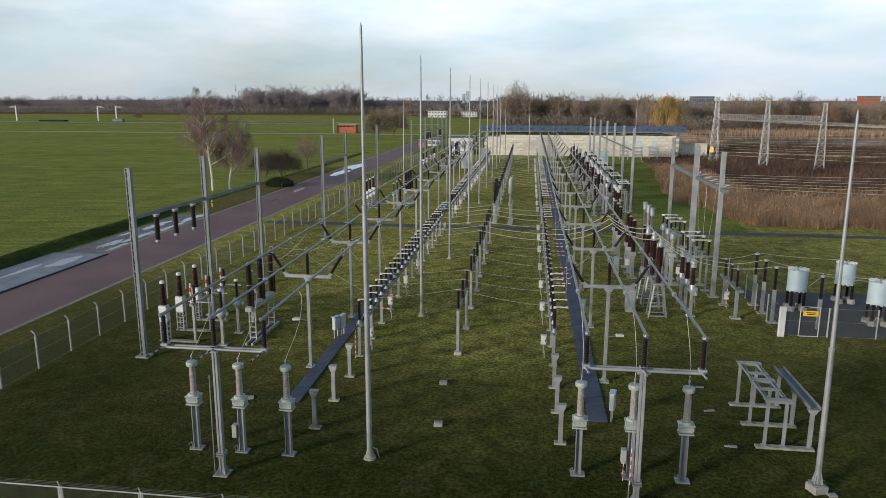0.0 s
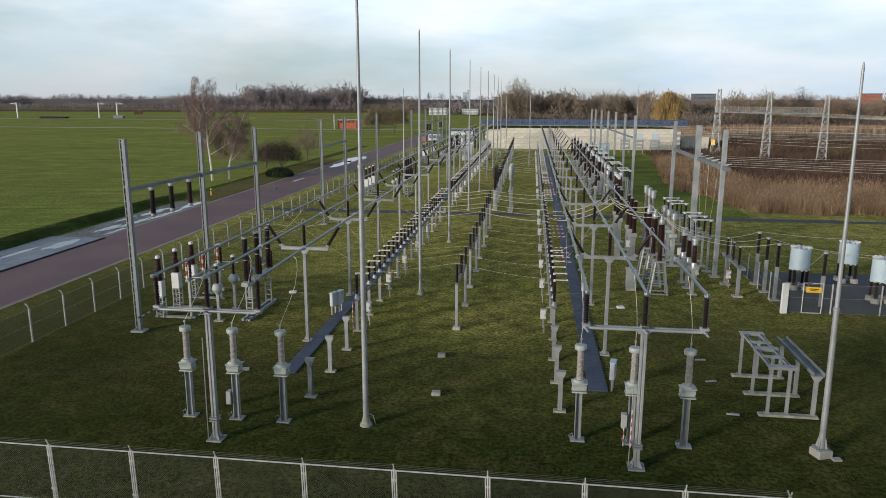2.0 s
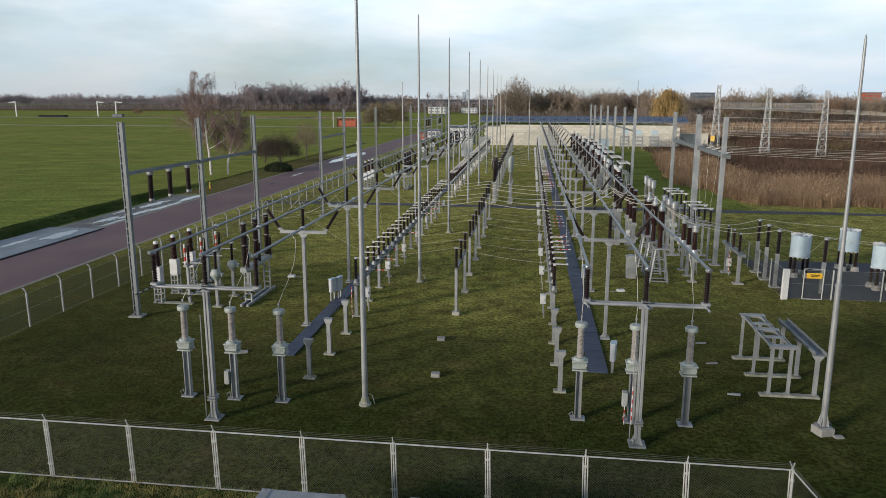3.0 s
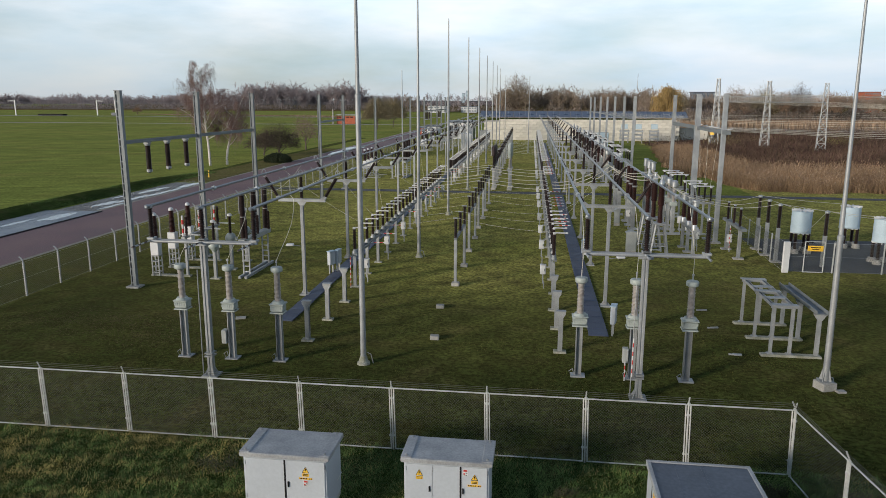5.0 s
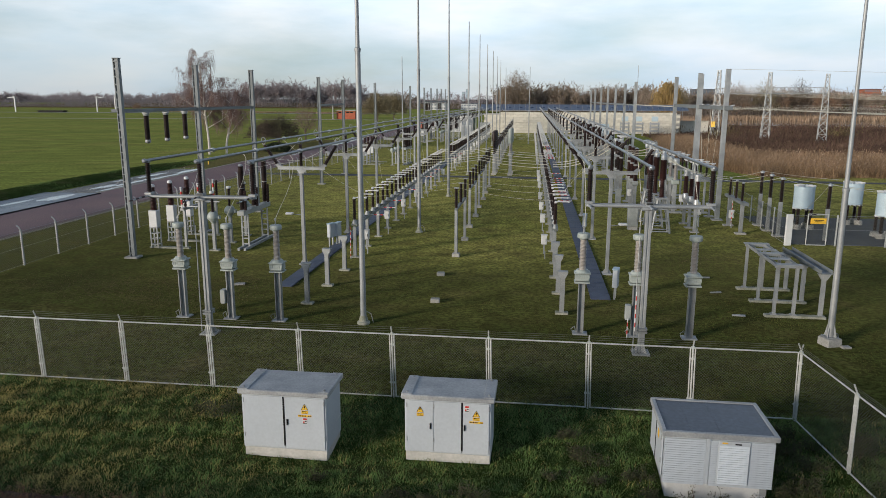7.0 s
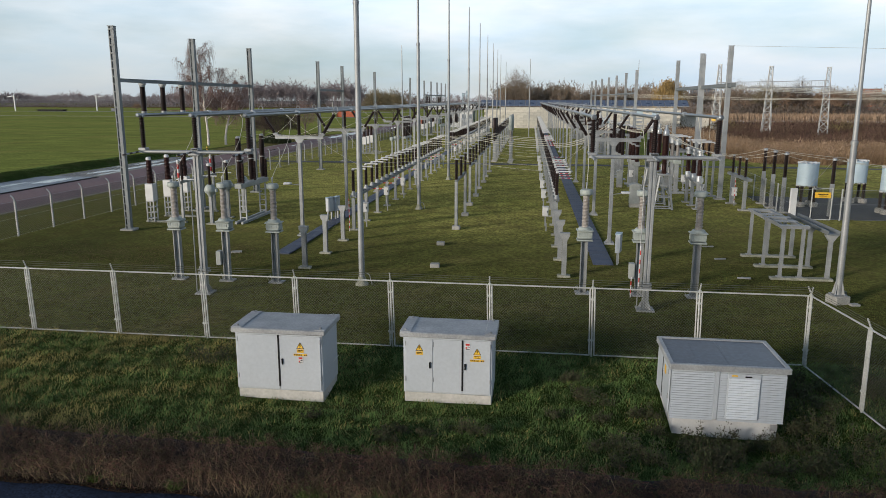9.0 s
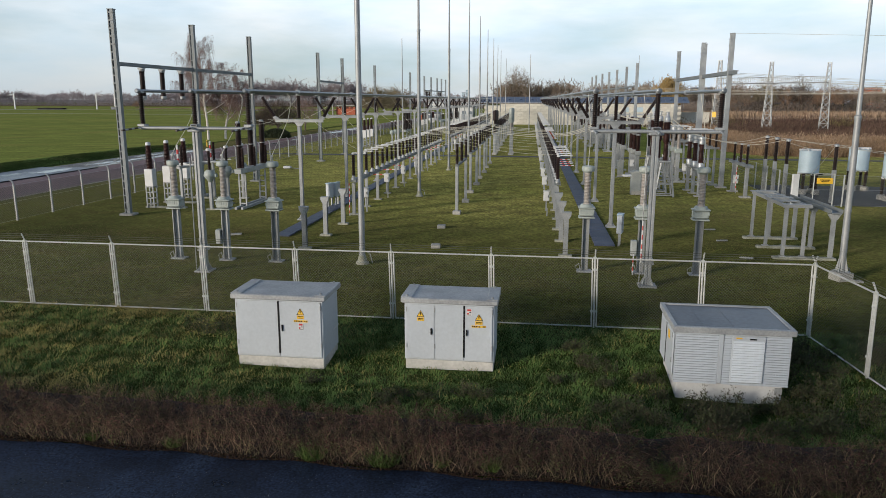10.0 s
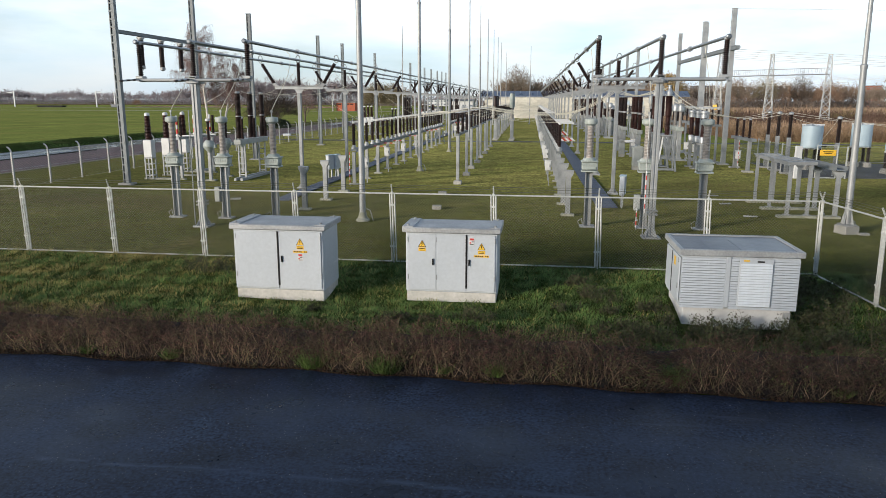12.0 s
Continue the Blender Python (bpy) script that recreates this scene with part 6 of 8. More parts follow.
def cabinet(x0, x1, y0, y1, h, splits, gap, label):
    """A street cabinet: plinth, body, doors between the split lines, flat overhanging roof."""
    w, d = x1 - x0, y1 - y0
    t = thing("street_cabinet", label, "street cabinet", ((x0 + x1) / 2, (y0 + y1) / 2, 0))
    part("plinth", Geo().box((0, 0, -0.08), (w - 0.04, d - 0.04, 0.5), b=0.015), PLINTH, t, "pale concrete plinth")
    part("body", Geo().box((0, 0, 0.13 + (h - 0.23) / 2), (w, d, h - 0.23), b=0.02), CABINET, t)
    edges = [-w / 2 + 0.05] + [s * w - w / 2 for s in splits] + [w / 2 - 0.05]
    doors = []
    for a, b in zip(edges[:-1], edges[1:]):
        dd = part("door", Geo().box(((a + b) / 2, -d / 2 - 0.012, 0.16 + (h - 0.3) / 2), (b - a - 0.012, 0.03, h - 0.34), b=0.006), CABINET, t)
        doors.append((dd, a, b))
    for k in gap:
        part("door_gap", Geo().box((edges[k], -d / 2 - 0.03, 0.2 + (h - 0.3) / 2), (0.042, 0.014, h - 0.40)), BLACK, t, "black rubber seal between doors")
    for dd, a, b in doors:
        for z in (0.45, h - 0.35):
            part("hinge", Geo().tube((a + 0.01 if a < 0 else b - 0.01, -d / 2 - 0.03, z), (a + 0.01 if a < 0 else b - 0.01, -d / 2 - 0.03, z + 0.12), 0.012, n=6), STEEL, dd)
    rf = Geo().box((0, 0, h - 0.05), (w + 0.16, d + 0.16, 0.13), b=0.02)
    part("roof", rf, CABROOF, t, "flat weathered metal roof with raised end caps")
    roof = t.children[-1]
    for s in (-1, 1):
        part("end_cap", Geo().box((s * (w / 2 - 0.06), 0, h + 0.025), (0.28, d + 0.1, 0.03), b=0.01), CABROOF, roof)
        for u in (-1, 1):
            part("lifting_bolt", Geo().lathe([(0.035, 0), (0.035, 0.03), (0.015, 0.04)], 8, (s * (w / 2 - 0.06), u * (d / 2 - 0.06), h + 0.04)), STEEL, roof)
    return t, doors, d


c1, doors, d = cabinet(-7.33, -5.03, 16.75, 18.04, 1.77, (0.5,), (1,), "light grey two-door street cabinet with warning stickers standing in grass")
part("handle", Geo().box((0.09, -d / 2 - 0.045, 0.93), (0.035, 0.04, 0.16), b=0.008), BLACK, doors[1][0])
triangle_sign(c1, 0.57, -d / 2 - 0.03, 1.36, 0.9)
name_plate(c1, 0.57, -d / 2 - 0.03, 1.12, 0.36, 0.055)
small_sticker(c1, 0.57, -d / 2 - 0.03, 0.98)
part("scratch", Geo().box((1.215, 0.25, 0.72), (0.006, 0.5, 0.02)), WHITE, c1, "pale scuff on the side wall")
c2, doors, d = cabinet(-3.03, -0.77, 17.08, 18.22, 1.74, (0.335, 0.665), (2,), "light grey three-door street cabinet with warning stickers standing in grass")
part("handle", Geo().box((-0.45, -d / 2 - 0.045, 0.9), (0.035, 0.04, 0.16), b=0.008), BLACK, doors[0][0])
part("handle", Geo().box((0.44, -d / 2 - 0.045, 0.9), (0.035, 0.04, 0.16), b=0.008), BLACK, doors[2][0])
triangle_sign(c2, -0.72, -d / 2 - 0.03, 1.34, 0.9)
triangle_sign(c2, 0.74, -d / 2 - 0.03, 1.30, 0.9)
name_plate(c2, 0.74, -d / 2 - 0.03, 1.07, 0.36, 0.055)
small_sticker(c2, 0.5, -d / 2 - 0.03, 1.43)


PALE_SLAT = mat("bluish_white_slats", [(0.60, 0.66, 0.72), (0.68, 0.73, 0.78)], 0.45, 0.0, 1.0, 14, 0.05)


def louvred_station(x0, x1, y0, y1, h):
    w, d = x1 - x0, y1 - y0
    t = thing("compact_substation", "white louvred compact substation with dark flat roof and whitewashed plinth", "compact substation", ((x0 + x1) / 2, (y0 + y1) / 2, 0))
    part("plinth", Geo().box((0, 0.02, -0.11), (w - 0.2, d - 0.16, 0.8), b=0.015), WHITE, t, "whitewashed concrete plinth")
    part("body", Geo().box((0, 0.03, 0.22 + (h - 0.32) / 2), (w - 0.06, d - 0.06, h - 0.32)), CABINET, t)
    zs = [0.22 + 0.058 * i for i in range(int((h - 0.36) / 0.058))]
    for a, b in ((-w / 2 + 0.01, -0.31), (-0.2, w / 2 - 0.02)):
        pn = part("louvre_panel", Geo().box(((a + b) / 2, -d / 2 + 0.045, 0.23 + (h - 0.33) / 2), (b - a, 0.03, h - 0.36)), CABINET, t)
        me = Geo().prism([(-0.040, 0.0), (0.012, 0.0), (0.012, 0.046), (-0.020, 0.042)], -(b - a) / 2, (b - a) / 2, Matrix(((0, 1, 0, 0), (1, 0, 0, 0), (0, 0, 1, 0), (0, 0, 0, 1)))).mesh("slat", CABINET)
        for z in zs:
            part("slat", me, None, pn, at=((a + b) / 2, -d / 2 + 0.02, z))
    part("centre_post", Geo().box((-0.255, -d / 2 + 0.02, 0.23 + (h - 0.33) / 2), (0.1, 0.06, h - 0.35), b=0.01), CABINET, t)
    dr = part("louvre_door", Geo().box((0.33, -d / 2 - 0.015, 0.83), (0.72, 0.03, h - 0.42), b=0.008), CABINET, t, "white louvred access door")
    me = Geo().prism([(-0.026, 0.0), (0.01, 0.0), (0.01, 0.046), (-0.018, 0.042)], -0.335, 0.335, Matrix(((0, 1, 0, 0), (1, 0, 0, 0), (0, 0, 1, 0), (0, 0, 0, 1)))).mesh("slat", PALE_SLAT)
    for i in range(17):
        part("slat", me, None, dr, at=(0.33, -d / 2 - 0.03, 0.30 + 0.058 * i))
    part("handle", Geo().box((0.41, -d / 2 - 0.04, 1.32), (0.15, 0.02, 0.03), b=0.005), BLACK, dr)
    part("name_plate", Geo().box((0.11, -d / 2 - 0.035, 1.335), (0.13, 0.006, 0.035)), YELLOW, dr)
    part("vent", Geo().box((1.08, -d / 2 + 0.07, 0.08), (0.16, 0.02, 0.15)), STEEL, t)
    sd = part("side_door", Geo().box((-w / 2 + 0.0, 0.05, 0.82), (0.03, d * 0.86, h - 0.5), b=0.006), CABINET, t)
    part("door_gap", Geo().box((-w / 2 - 0.018, 0.1, 0.82), (0.006, 0.07, h - 0.52)), BLACK, sd)
    part("warning_sticker", Geo().box((-w / 2 - 0.02, -0.25, 1.15), (0.006, 0.18, 0.2)), YELLOW, sd, "yellow warning sticker")
    for z in (0.6, 1.2):
        part("hinge", Geo().tube((-w / 2 - 0.02, -0.7, z), (-w / 2 - 0.02, -0.7, z + 0.12), 0.015, n=6), STEEL, sd)
    rim = Geo()
    for c, s in (((0, -d / 2, h - 0.03), (w + 0.12, 0.1, 0.14)), ((0, d / 2, h - 0.03), (w + 0.12, 0.1, 0.14)), ((-w / 2 - 0.01, 0, h - 0.03), (0.1, d - 0.09, 0.14)), ((w / 2 + 0.01, 0, h - 0.03), (0.1, d - 0.09, 0.14))):
        rim.box(c, s, 0, 0.012)
    part("roof_edge", rim, CABROOF, t, "weathered pale roof edge")
    dk = part("roof_deck", Geo().box((0, 0, h - 0.03), (w - 0.05, d - 0.08, 0.08)), ROOFING, t, "dark bitumen roof deck")
    part("seam", Geo().box((0.06, 0, h + 0.012), (0.07, d - 0.12, 0.012), b=0.003).box((-0.62, 0, h + 0.011), (0.04, d - 0.12, 0.008)), ROOFING, dk)
    return t


louvred_station(3.39, 5.92, 16.24, 18.13, 1.52)


# ---- hedge, grass and weeds near the road ----
rng = np.random.default_rng(5)


def kerb_y(x):
    return 11.73 - 0.022 * x


def hedge_top(x, y):
    """Height of the clipped hedge, with a gap where the grass comes through."""
    k = np.clip((y - kerb_y(x) - 0.02) / 0.16, 0, 1) * np.clip((kerb_y(x) + 1.75 - y) / 0.25, 0, 1)
    gap = 1 - 0.62 * np.exp(-((x - 2.45) / 0.3) ** 2)
    return (0.70 + 0.05 * np.sin(2.1 * x) + 0.04 * np.sin(5.3 * x + 1.7 * y)) * k * gap


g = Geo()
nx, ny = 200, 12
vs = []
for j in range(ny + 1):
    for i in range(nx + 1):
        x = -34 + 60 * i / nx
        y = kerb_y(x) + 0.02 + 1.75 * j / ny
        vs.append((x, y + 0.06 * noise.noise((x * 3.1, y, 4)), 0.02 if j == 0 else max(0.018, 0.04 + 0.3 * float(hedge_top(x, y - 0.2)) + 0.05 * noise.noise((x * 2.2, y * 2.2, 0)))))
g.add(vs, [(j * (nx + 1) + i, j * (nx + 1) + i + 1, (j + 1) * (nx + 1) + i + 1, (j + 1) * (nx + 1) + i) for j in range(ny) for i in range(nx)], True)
# litter coloured near-black, so the shade between the stems is painted in
HEDGE_BASE = mat("shaded_litter", [(0.007, 0.005, 0.004), (0.022, 0.012, 0.008)], 0.95, 0, 3, 18, 0.5, bump=0.8, bump_scale=12, bump_dist=0.06)
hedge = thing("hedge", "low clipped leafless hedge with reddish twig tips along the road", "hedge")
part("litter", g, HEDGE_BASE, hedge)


def ribbons(points, w0, w1):
    """Tapering flat strips through rows of points, shape (n, k, 3), facing mostly to the road."""
    n, k = points.shape[:2]
    d = points[:, -1] - points[:, 0]
    side = np.cross(d, np.stack([rng.normal(0, 0.5, n), np.full(n, -1.0), rng.normal(0.6, 0.4, n)], 1))
    side /= np.linalg.norm(side, axis=1)[:, None] + 1e-9
    out = []
    for i in range(k - 1):
        a = side * (w0 + (w1 - w0) * i / (k - 1))[:, None] / 2
        b = side * (w0 + (w1 - w0) * (i + 1) / (k - 1))[:, None] / 2
        out.append(np.stack([points[:, i] - a, points[:, i] + a, points[:, i + 1] + b, points[:, i + 1] - b], 1))
    return np.concatenate(out)


def hedge_stems(n):
    """Main stems that rise from the ground and wander up to the clipped top."""
    x = rng.uniform(-16, 11, n)
    y = kerb_y(x) + 0.05 + 1.54 * rng.uniform(0, 1, n) ** 1.4
    top = hedge_top(x, np.maximum(y, kerb_y(x) + 0.42)) * rng.uniform(0.5, 1.0, n)
    rows = [np.stack([x, y, np.full(n, 0.01)], 1)]
    for f in (0.35, 0.7, 1.0):
        rows.append(np.stack([x + rng.normal(0, 0.11, n), y + rng.normal(-0.02, 0.08, n), top * (f + rng.normal(0, 0.06, n) * (f < 1))], 1))
    return np.stack(rows, 1)


stems = hedge_stems(7500)
n = len(stems)
q = ribbons(stems, rng.uniform(0.007, 0.014, n), rng.uniform(0.003, 0.006, n))
ob = soup("hedge_stem", q, HEDGE_STEM, "tan and olive hedge stems", kind="stuff")
ob.parent = hedge
# side twigs leave the stems at every height, most of them near the top
n = 52000
s = stems[rng.integers(0, len(stems), n)]
f = rng.uniform(0.02, 1.0, n) ** 0.45
base = s[:, 0] * (1 - f)[:, None] + s[:, 3] * f[:, None]
a = rng.uniform(0, 2 * np.pi, n)
ln = rng.uniform(0.04, 0.16, n)
rise = rng.uniform(-0.5, 0.8, n)
tip = base + np.stack([np.cos(a) * ln, np.sin(a) * ln * 0.6, rise * ln], 1)
tip[:, 2] = np.clip(tip[:, 2], 0.02, hedge_top(base[:, 0], np.maximum(base[:, 1], kerb_y(base[:, 0]) + 0.42)) + rng.uniform(-0.03, 0.12, n))
mid = (base + tip) / 2 + rng.normal(0, 0.25, (n, 3)) * ln[:, None] * np.array([1, 0.6, 1])
q = ribbons(np.stack([base, mid, tip], 1), rng.uniform(0.004, 0.009, n), rng.uniform(0.002, 0.004, n))
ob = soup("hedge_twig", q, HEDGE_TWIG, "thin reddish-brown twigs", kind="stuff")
ob.parent = hedge
n = 34000
x = rng.uniform(-16, 11, n)
y = kerb_y(x) - 0.05 + 0.06 * np.sin(x * 2.7) + rng.uniform(0, 1, n) ** 1.9 * 1.2
q = blades_at(x, y, np.where(rng.uniform(0, 1, n) < 0.65, 0.025, rng.uniform(0.05, 0.5, n) * (y > kerb_y(x) + 0.3) + 0.025), rng.uniform(0.010, 0.03, n), 0.032, 2.0, rng)
ob = soup("withered_leaf", q, HEDGE_LEAF, "brown withered leaves", kind="stuff")
ob.parent = hedge
n = 24000
i = rng.integers(0, len(stems), n)
i = i[np.sin(stems[i][:, 0, 0] * 1.3) + np.sin(stems[i][:, 0, 0] * 3.1 + 1) + rng.normal(0, 0.5, n) > 0.2]
f = rng.uniform(0.05, 0.9, len(i))[:, None]
c = stems[i, 0] * (1 - f) + stems[i, 3] * f + rng.normal(0, 0.04, (len(i), 3))
ob = soup("green_leaf", blades_at(c[:, 0], c[:, 1], np.maximum(0.03, c[:, 2]), rng.uniform(0.012, 0.035, len(i)), 0.03, 1.6, rng), HEDGE_GREEN, "small olive-green leaves among the twigs", kind="stuff")
ob.parent = hedge
n = 1300
x = rng.choice(np.array([-13.0, -10.2, -8.7, -6.6, -5.1, -3.9, -2.4, -0.5, -0.2, 1.1, 2.5, 2.8, 5.6, 8.4, 11.0]), n) + rng.normal(0, 0.22, n)
y = kerb_y(x) + 0.3 + rng.uniform(0, 0.6, n)
q = blades_at(x, y, np.full(n, 0.02), rng.uniform(0.05, 0.42, n), 0.012, 0.7, rng)
ob = soup("grass_in_hedge", q, GRASS_TUFT, "thin green grass growing up through the hedge", "grass")


def swirl(n, xs, ys, hs, width, lean):
    """Long bent grass blades that lean together in drifting directions."""
    x, y = rng.uniform(*xs, n), rng.uniform(*ys, n)
    tuss = 0.5 + 0.25 * (np.sin(5.3 * x + 1.7 * np.sin(4.9 * y)) + np.sin(6.1 * y + 1.3 * np.sin(5.7 * x)))
    h = rng.uniform(*hs, n) * (0.7 + 0.6 * tuss)
    b = 2.6 * np.sin(1.9 * x + 2.3 * y) + 2.1 * np.sin(3.7 * x - 2.9 * y + 2) + rng.normal(0, 1.0, n)
    k = lean * h * rng.uniform(0.5, 1.3, n)
    z = dip(x, y)
    dx, dy = np.cos(b), np.sin(b)
    w = width * rng.uniform(0.6, 1.4, n) / 2
    sx, sy = -dy * w, dx * w
    r0 = np.stack([x, y, z], 1)
    r1 = np.stack([x + dx * k * 0.35, y + dy * k * 0.35, z + h * 0.62], 1)
    r2 = np.stack([x + dx * k, y + dy * k, z + h], 1)
    sd = np.stack([sx, sy, np.zeros(n)], 1)
    lower = np.stack([r0 - sd, r0 + sd, r1 + sd, r1 - sd], 1)
    upper = np.stack([r1 - sd, r1 + sd, r2 + sd * 0.2, r2 - sd * 0.2], 1)
    keep = np.ones(n, bool)
    for x0, x1, y0, y1 in ((-7.33, -5.03, 16.7, 18.04), (-3.03, -0.77, 17.0, 18.22), (3.4, 5.9, 16.0, 18.13)):
        keep &= ~((x > x0) & (x < x1) & (y > y0) & (y < y1))
    return lower, upper, keep, tuss, x, y


lower, upper, keep, tuss, x, y = swirl(150000, (-17.5, 10.5), (13.1, 20.9), (0.03, 0.105), 0.010, 1.3)
dry = np.clip(0.14 + 0.62 * np.clip((-5.5 - x) / 5.0, 0, 1) + 0.35 * np.exp(-((x - 3.0) / 0.5) ** 2 - ((y - 16.3) / 0.6) ** 2), 0, 1) * (0.35 + 0.9 * np.clip(np.sin(1.1 * x + 2 * np.sin(0.9 * y)) * np.sin(1.4 * y - 0.6 * x) + 0.5, 0, 1.2))
straw = rng.uniform(0, 1, len(x)) < dry
soup("rough_grass", np.concatenate([lower[keep & ~straw], upper[keep & ~straw]]), GRASS_BLADE, "rough swirling green grass around the cabinets", "grass")
soup("dry_grass", np.concatenate([lower[keep & straw], upper[keep & straw]]), STRAW_BLADE, "yellowing dry grass among the green strip", "grass")


def mown(n, xs, ys, hs, width, material, label, fade):
    """Short grass that thins out in drifting patches and with distance from the road."""
    q = blades(n, xs, ys, hs, width, 1.0, rng)
    x, y = q[:, 0, 0], q[:, 0, 1]
    tone = np.sin(x * 0.41 + 1.3 * np.sin(y * 0.23)) * np.sin(y * 0.31 + x * 0.12)
    soup("mown_grass", q[rng.uniform(0, 1, n) < (0.62 + 0.38 * tone) * np.clip((ys[1] - y) / fade, 0, 1)], material, label, "grass")


mown(260000, (-20, 14), (20.9, 46), (0.025, 0.065), 0.007, BLADE_MOWN, "short green mown grass in the front yard", 24)
mown(120000, (-20, 14), (20.9, 46), (0.025, 0.06), 0.007, BLADE_DRY, "short yellowish stalks in the mown grass", 24)
# worn patches of dead turf in the lawn
for cx, cy, a, b, n in ((-21.5, 32.2, 3.2, 1.3, 9000), (-17.0, 30.2, 2.6, 1.2, 4000), (-14.5, 33.5, 1.6, 1.2, 2500), (3.2, 33.0, 2.0, 1.5, 2500), (9.8, 42.5, 1.7, 1.6, 3000), (-1.5, 44, 2.0, 3.0, 2500), (-7.5, 36.0, 1.3, 2.6, 2000), (7.5, 57.0, 2.2, 3.5, 3000)):
    u = rng.normal(0, 1, (n, 2))
    x, y = cx + a * u[:, 0] + 0.5 * np.sin(3 * u[:, 1]), cy + b * u[:, 1]
    q = blades_at(x, y, np.full(n, 0.02), rng.uniform(0.015, 0.04, n), 0.02, 1.6, rng)
    soup("dead_turf", q, BARE_SOIL, "brown patch of dead turf in the mown lawn", "grass")
# bright tufts at the road's edge
for cx, cy, s in ((-3.85, 11.96, 0.36), (-2.45, 11.92, 0.42), (-6.6, 12.05, 0.24), (-0.5, 11.98, 0.3), (2.6, 12.0, 0.4), (-1.4, 12.0, 0.2), (5.2, 11.85, 0.2), (-8.3, 12.1, 0.18)):
    n = 420
    r = s * np.sqrt(rng.uniform(0, 1, n)) * 0.55
    a = rng.uniform(0, 2 * np.pi, n)
    q = blades_at(cx + r * np.cos(a), cy + r * np.sin(a) * 0.6, np.zeros(n), rng.uniform(0.3, 1.0, n) * s * 1.15, 0.014, 1.1, rng)
    soup("grass_tuft", q, GRASS_TUFT, "bright green grass tuft at the edge of the asphalt", "grass", kind="thing")
# dark weeds round the louvred station and beside the cabinets
WEED = island_mat("dark_weed", [(0.035, 0.034, 0.022), (0.060, 0.050, 0.033), (0.048, 0.070, 0.026), (0.075, 0.090, 0.036), (0.085, 0.066, 0.042)], 0.85)
SCATTER = [(rng.uniform(0.2, 3.2), rng.uniform(14.4, 19.6), 0.3) for _ in range(8)] + [(rng.uniform(6.3, 13.0), rng.uniform(13.6, 19.5), 0.5) for _ in range(14)] + [(rng.uniform(6.2, 7.6), rng.uniform(14.5, 20.0), 0.4) for _ in range(10)] + [(rng.uniform(-5.0, 0.0), rng.uniform(14.0, 16.0), 0.25) for _ in range(6)] + [(rng.uniform(1.4, 3.2), rng.uniform(14.4, 17.8), 0.45) for _ in range(6)] + [(rng.uniform(6.3, 9.5), rng.uniform(13.9, 19.5), 0.5) for _ in range(20)] + [(rng.uniform(3.3, 6.2), rng.uniform(14.4, 15.9), 0.5) for _ in range(14)]
weeds = []
for cx, cy, s in ((4.5, 15.95, 0.55), (4.95, 15.85, 0.5), (5.45, 15.9, 0.45), (5.75, 15.95, 0.4), (3.75, 15.9, 0.5), (-1.35, 15.3, 0.4), (-1.0, 15.2, 0.35), (-9.0, 18.6, 0.6), (-8.6, 18.9, 0.6), (-9.4, 18.8, 0.5), (6.9, 16.4, 0.7), (7.3, 17.6, 0.6), (7.0, 15.6, 0.6), (2.7, 14.6, 0.5), (7.4, 15.0, 0.7), (1.3, 18.6, 0.35), (6.7, 18.8, 0.5), (2.0, 14.2, 0.35), (6.3, 14.9, 0.5), (5.2, 14.6, 0.4), (3.9, 14.4, 0.45)) + tuple(SCATTER):
    n = 16
    x, y = cx + rng.normal(0, s * 0.42, n), cy + rng.normal(0, s * 0.2, n)
    z = np.full(n, dip(cx, cy))
    h = rng.uniform(0.35, 1.05, n) * s
    rows = np.stack([np.stack([x, y, z], 1), np.stack([x + rng.normal(0, 0.04, n), y + rng.normal(0, 0.04, n), z + h * 0.5], 1), np.stack([x + rng.normal(0, 0.09, n), y + rng.normal(0, 0.09, n), z + h], 1)], 1)
    q1 = ribbons(rows, np.full(n, 0.010), np.full(n, 0.005))
    m = 420
    i = rng.integers(0, n, m)
    f = rng.uniform(0.1, 1, m)
    c = rows[i, 0] * (1 - f)[:, None] + rows[i, 2] * f[:, None]
    q2 = blades_at(c[:, 0] + rng.normal(0, 0.045, m), c[:, 1] + rng.normal(0, 0.045, m), c[:, 2], rng.uniform(0.015, 0.05, m), 0.034, 1.6, rng)
    q2 = np.concatenate([q2, q2[:, 2:3]], 1)
    weeds += [q1, q2]
soup("weeds", np.concatenate(weeds), WEED, "straggly dark weeds growing in the grass strip", "weeds")


# ---- block wall and solar field behind the yard ----
wall = thing("block_wall", "high wall of large pale cream concrete blocks", "wall", kind="structure")
part("core", Geo().box((10.85, 200.6, 2.6), (52.1, 0.9, 5.3)), CONCRETE, wall)
BLK = Geo().box((0, 0, 0), (1.785, 0.5, 0.685), b=0.025).mesh("block", BLOCKS)
for r in range(8):
    for k in range(30):
        x = -14.4 + 1.8 * k + (0.9 if r % 2 else 0)
        if x < 36.6 and not (r == 7 and x < -10):
            part("block", BLK, None, wall, at=(x, 200.1 + 0.02 * ((k * 7 + r * 3) % 5), 0.34 + 0.7 * r))
solo("end_wall", Geo().box((41.2, 206, 1.6), (8.6, 0.4, 3.2)).box((41.2, 205.8, 3.28), (8.8, 0.9, 0.16)), BLOCKS, "lower whitewashed wall beside the block wall", "wall", kind="structure")
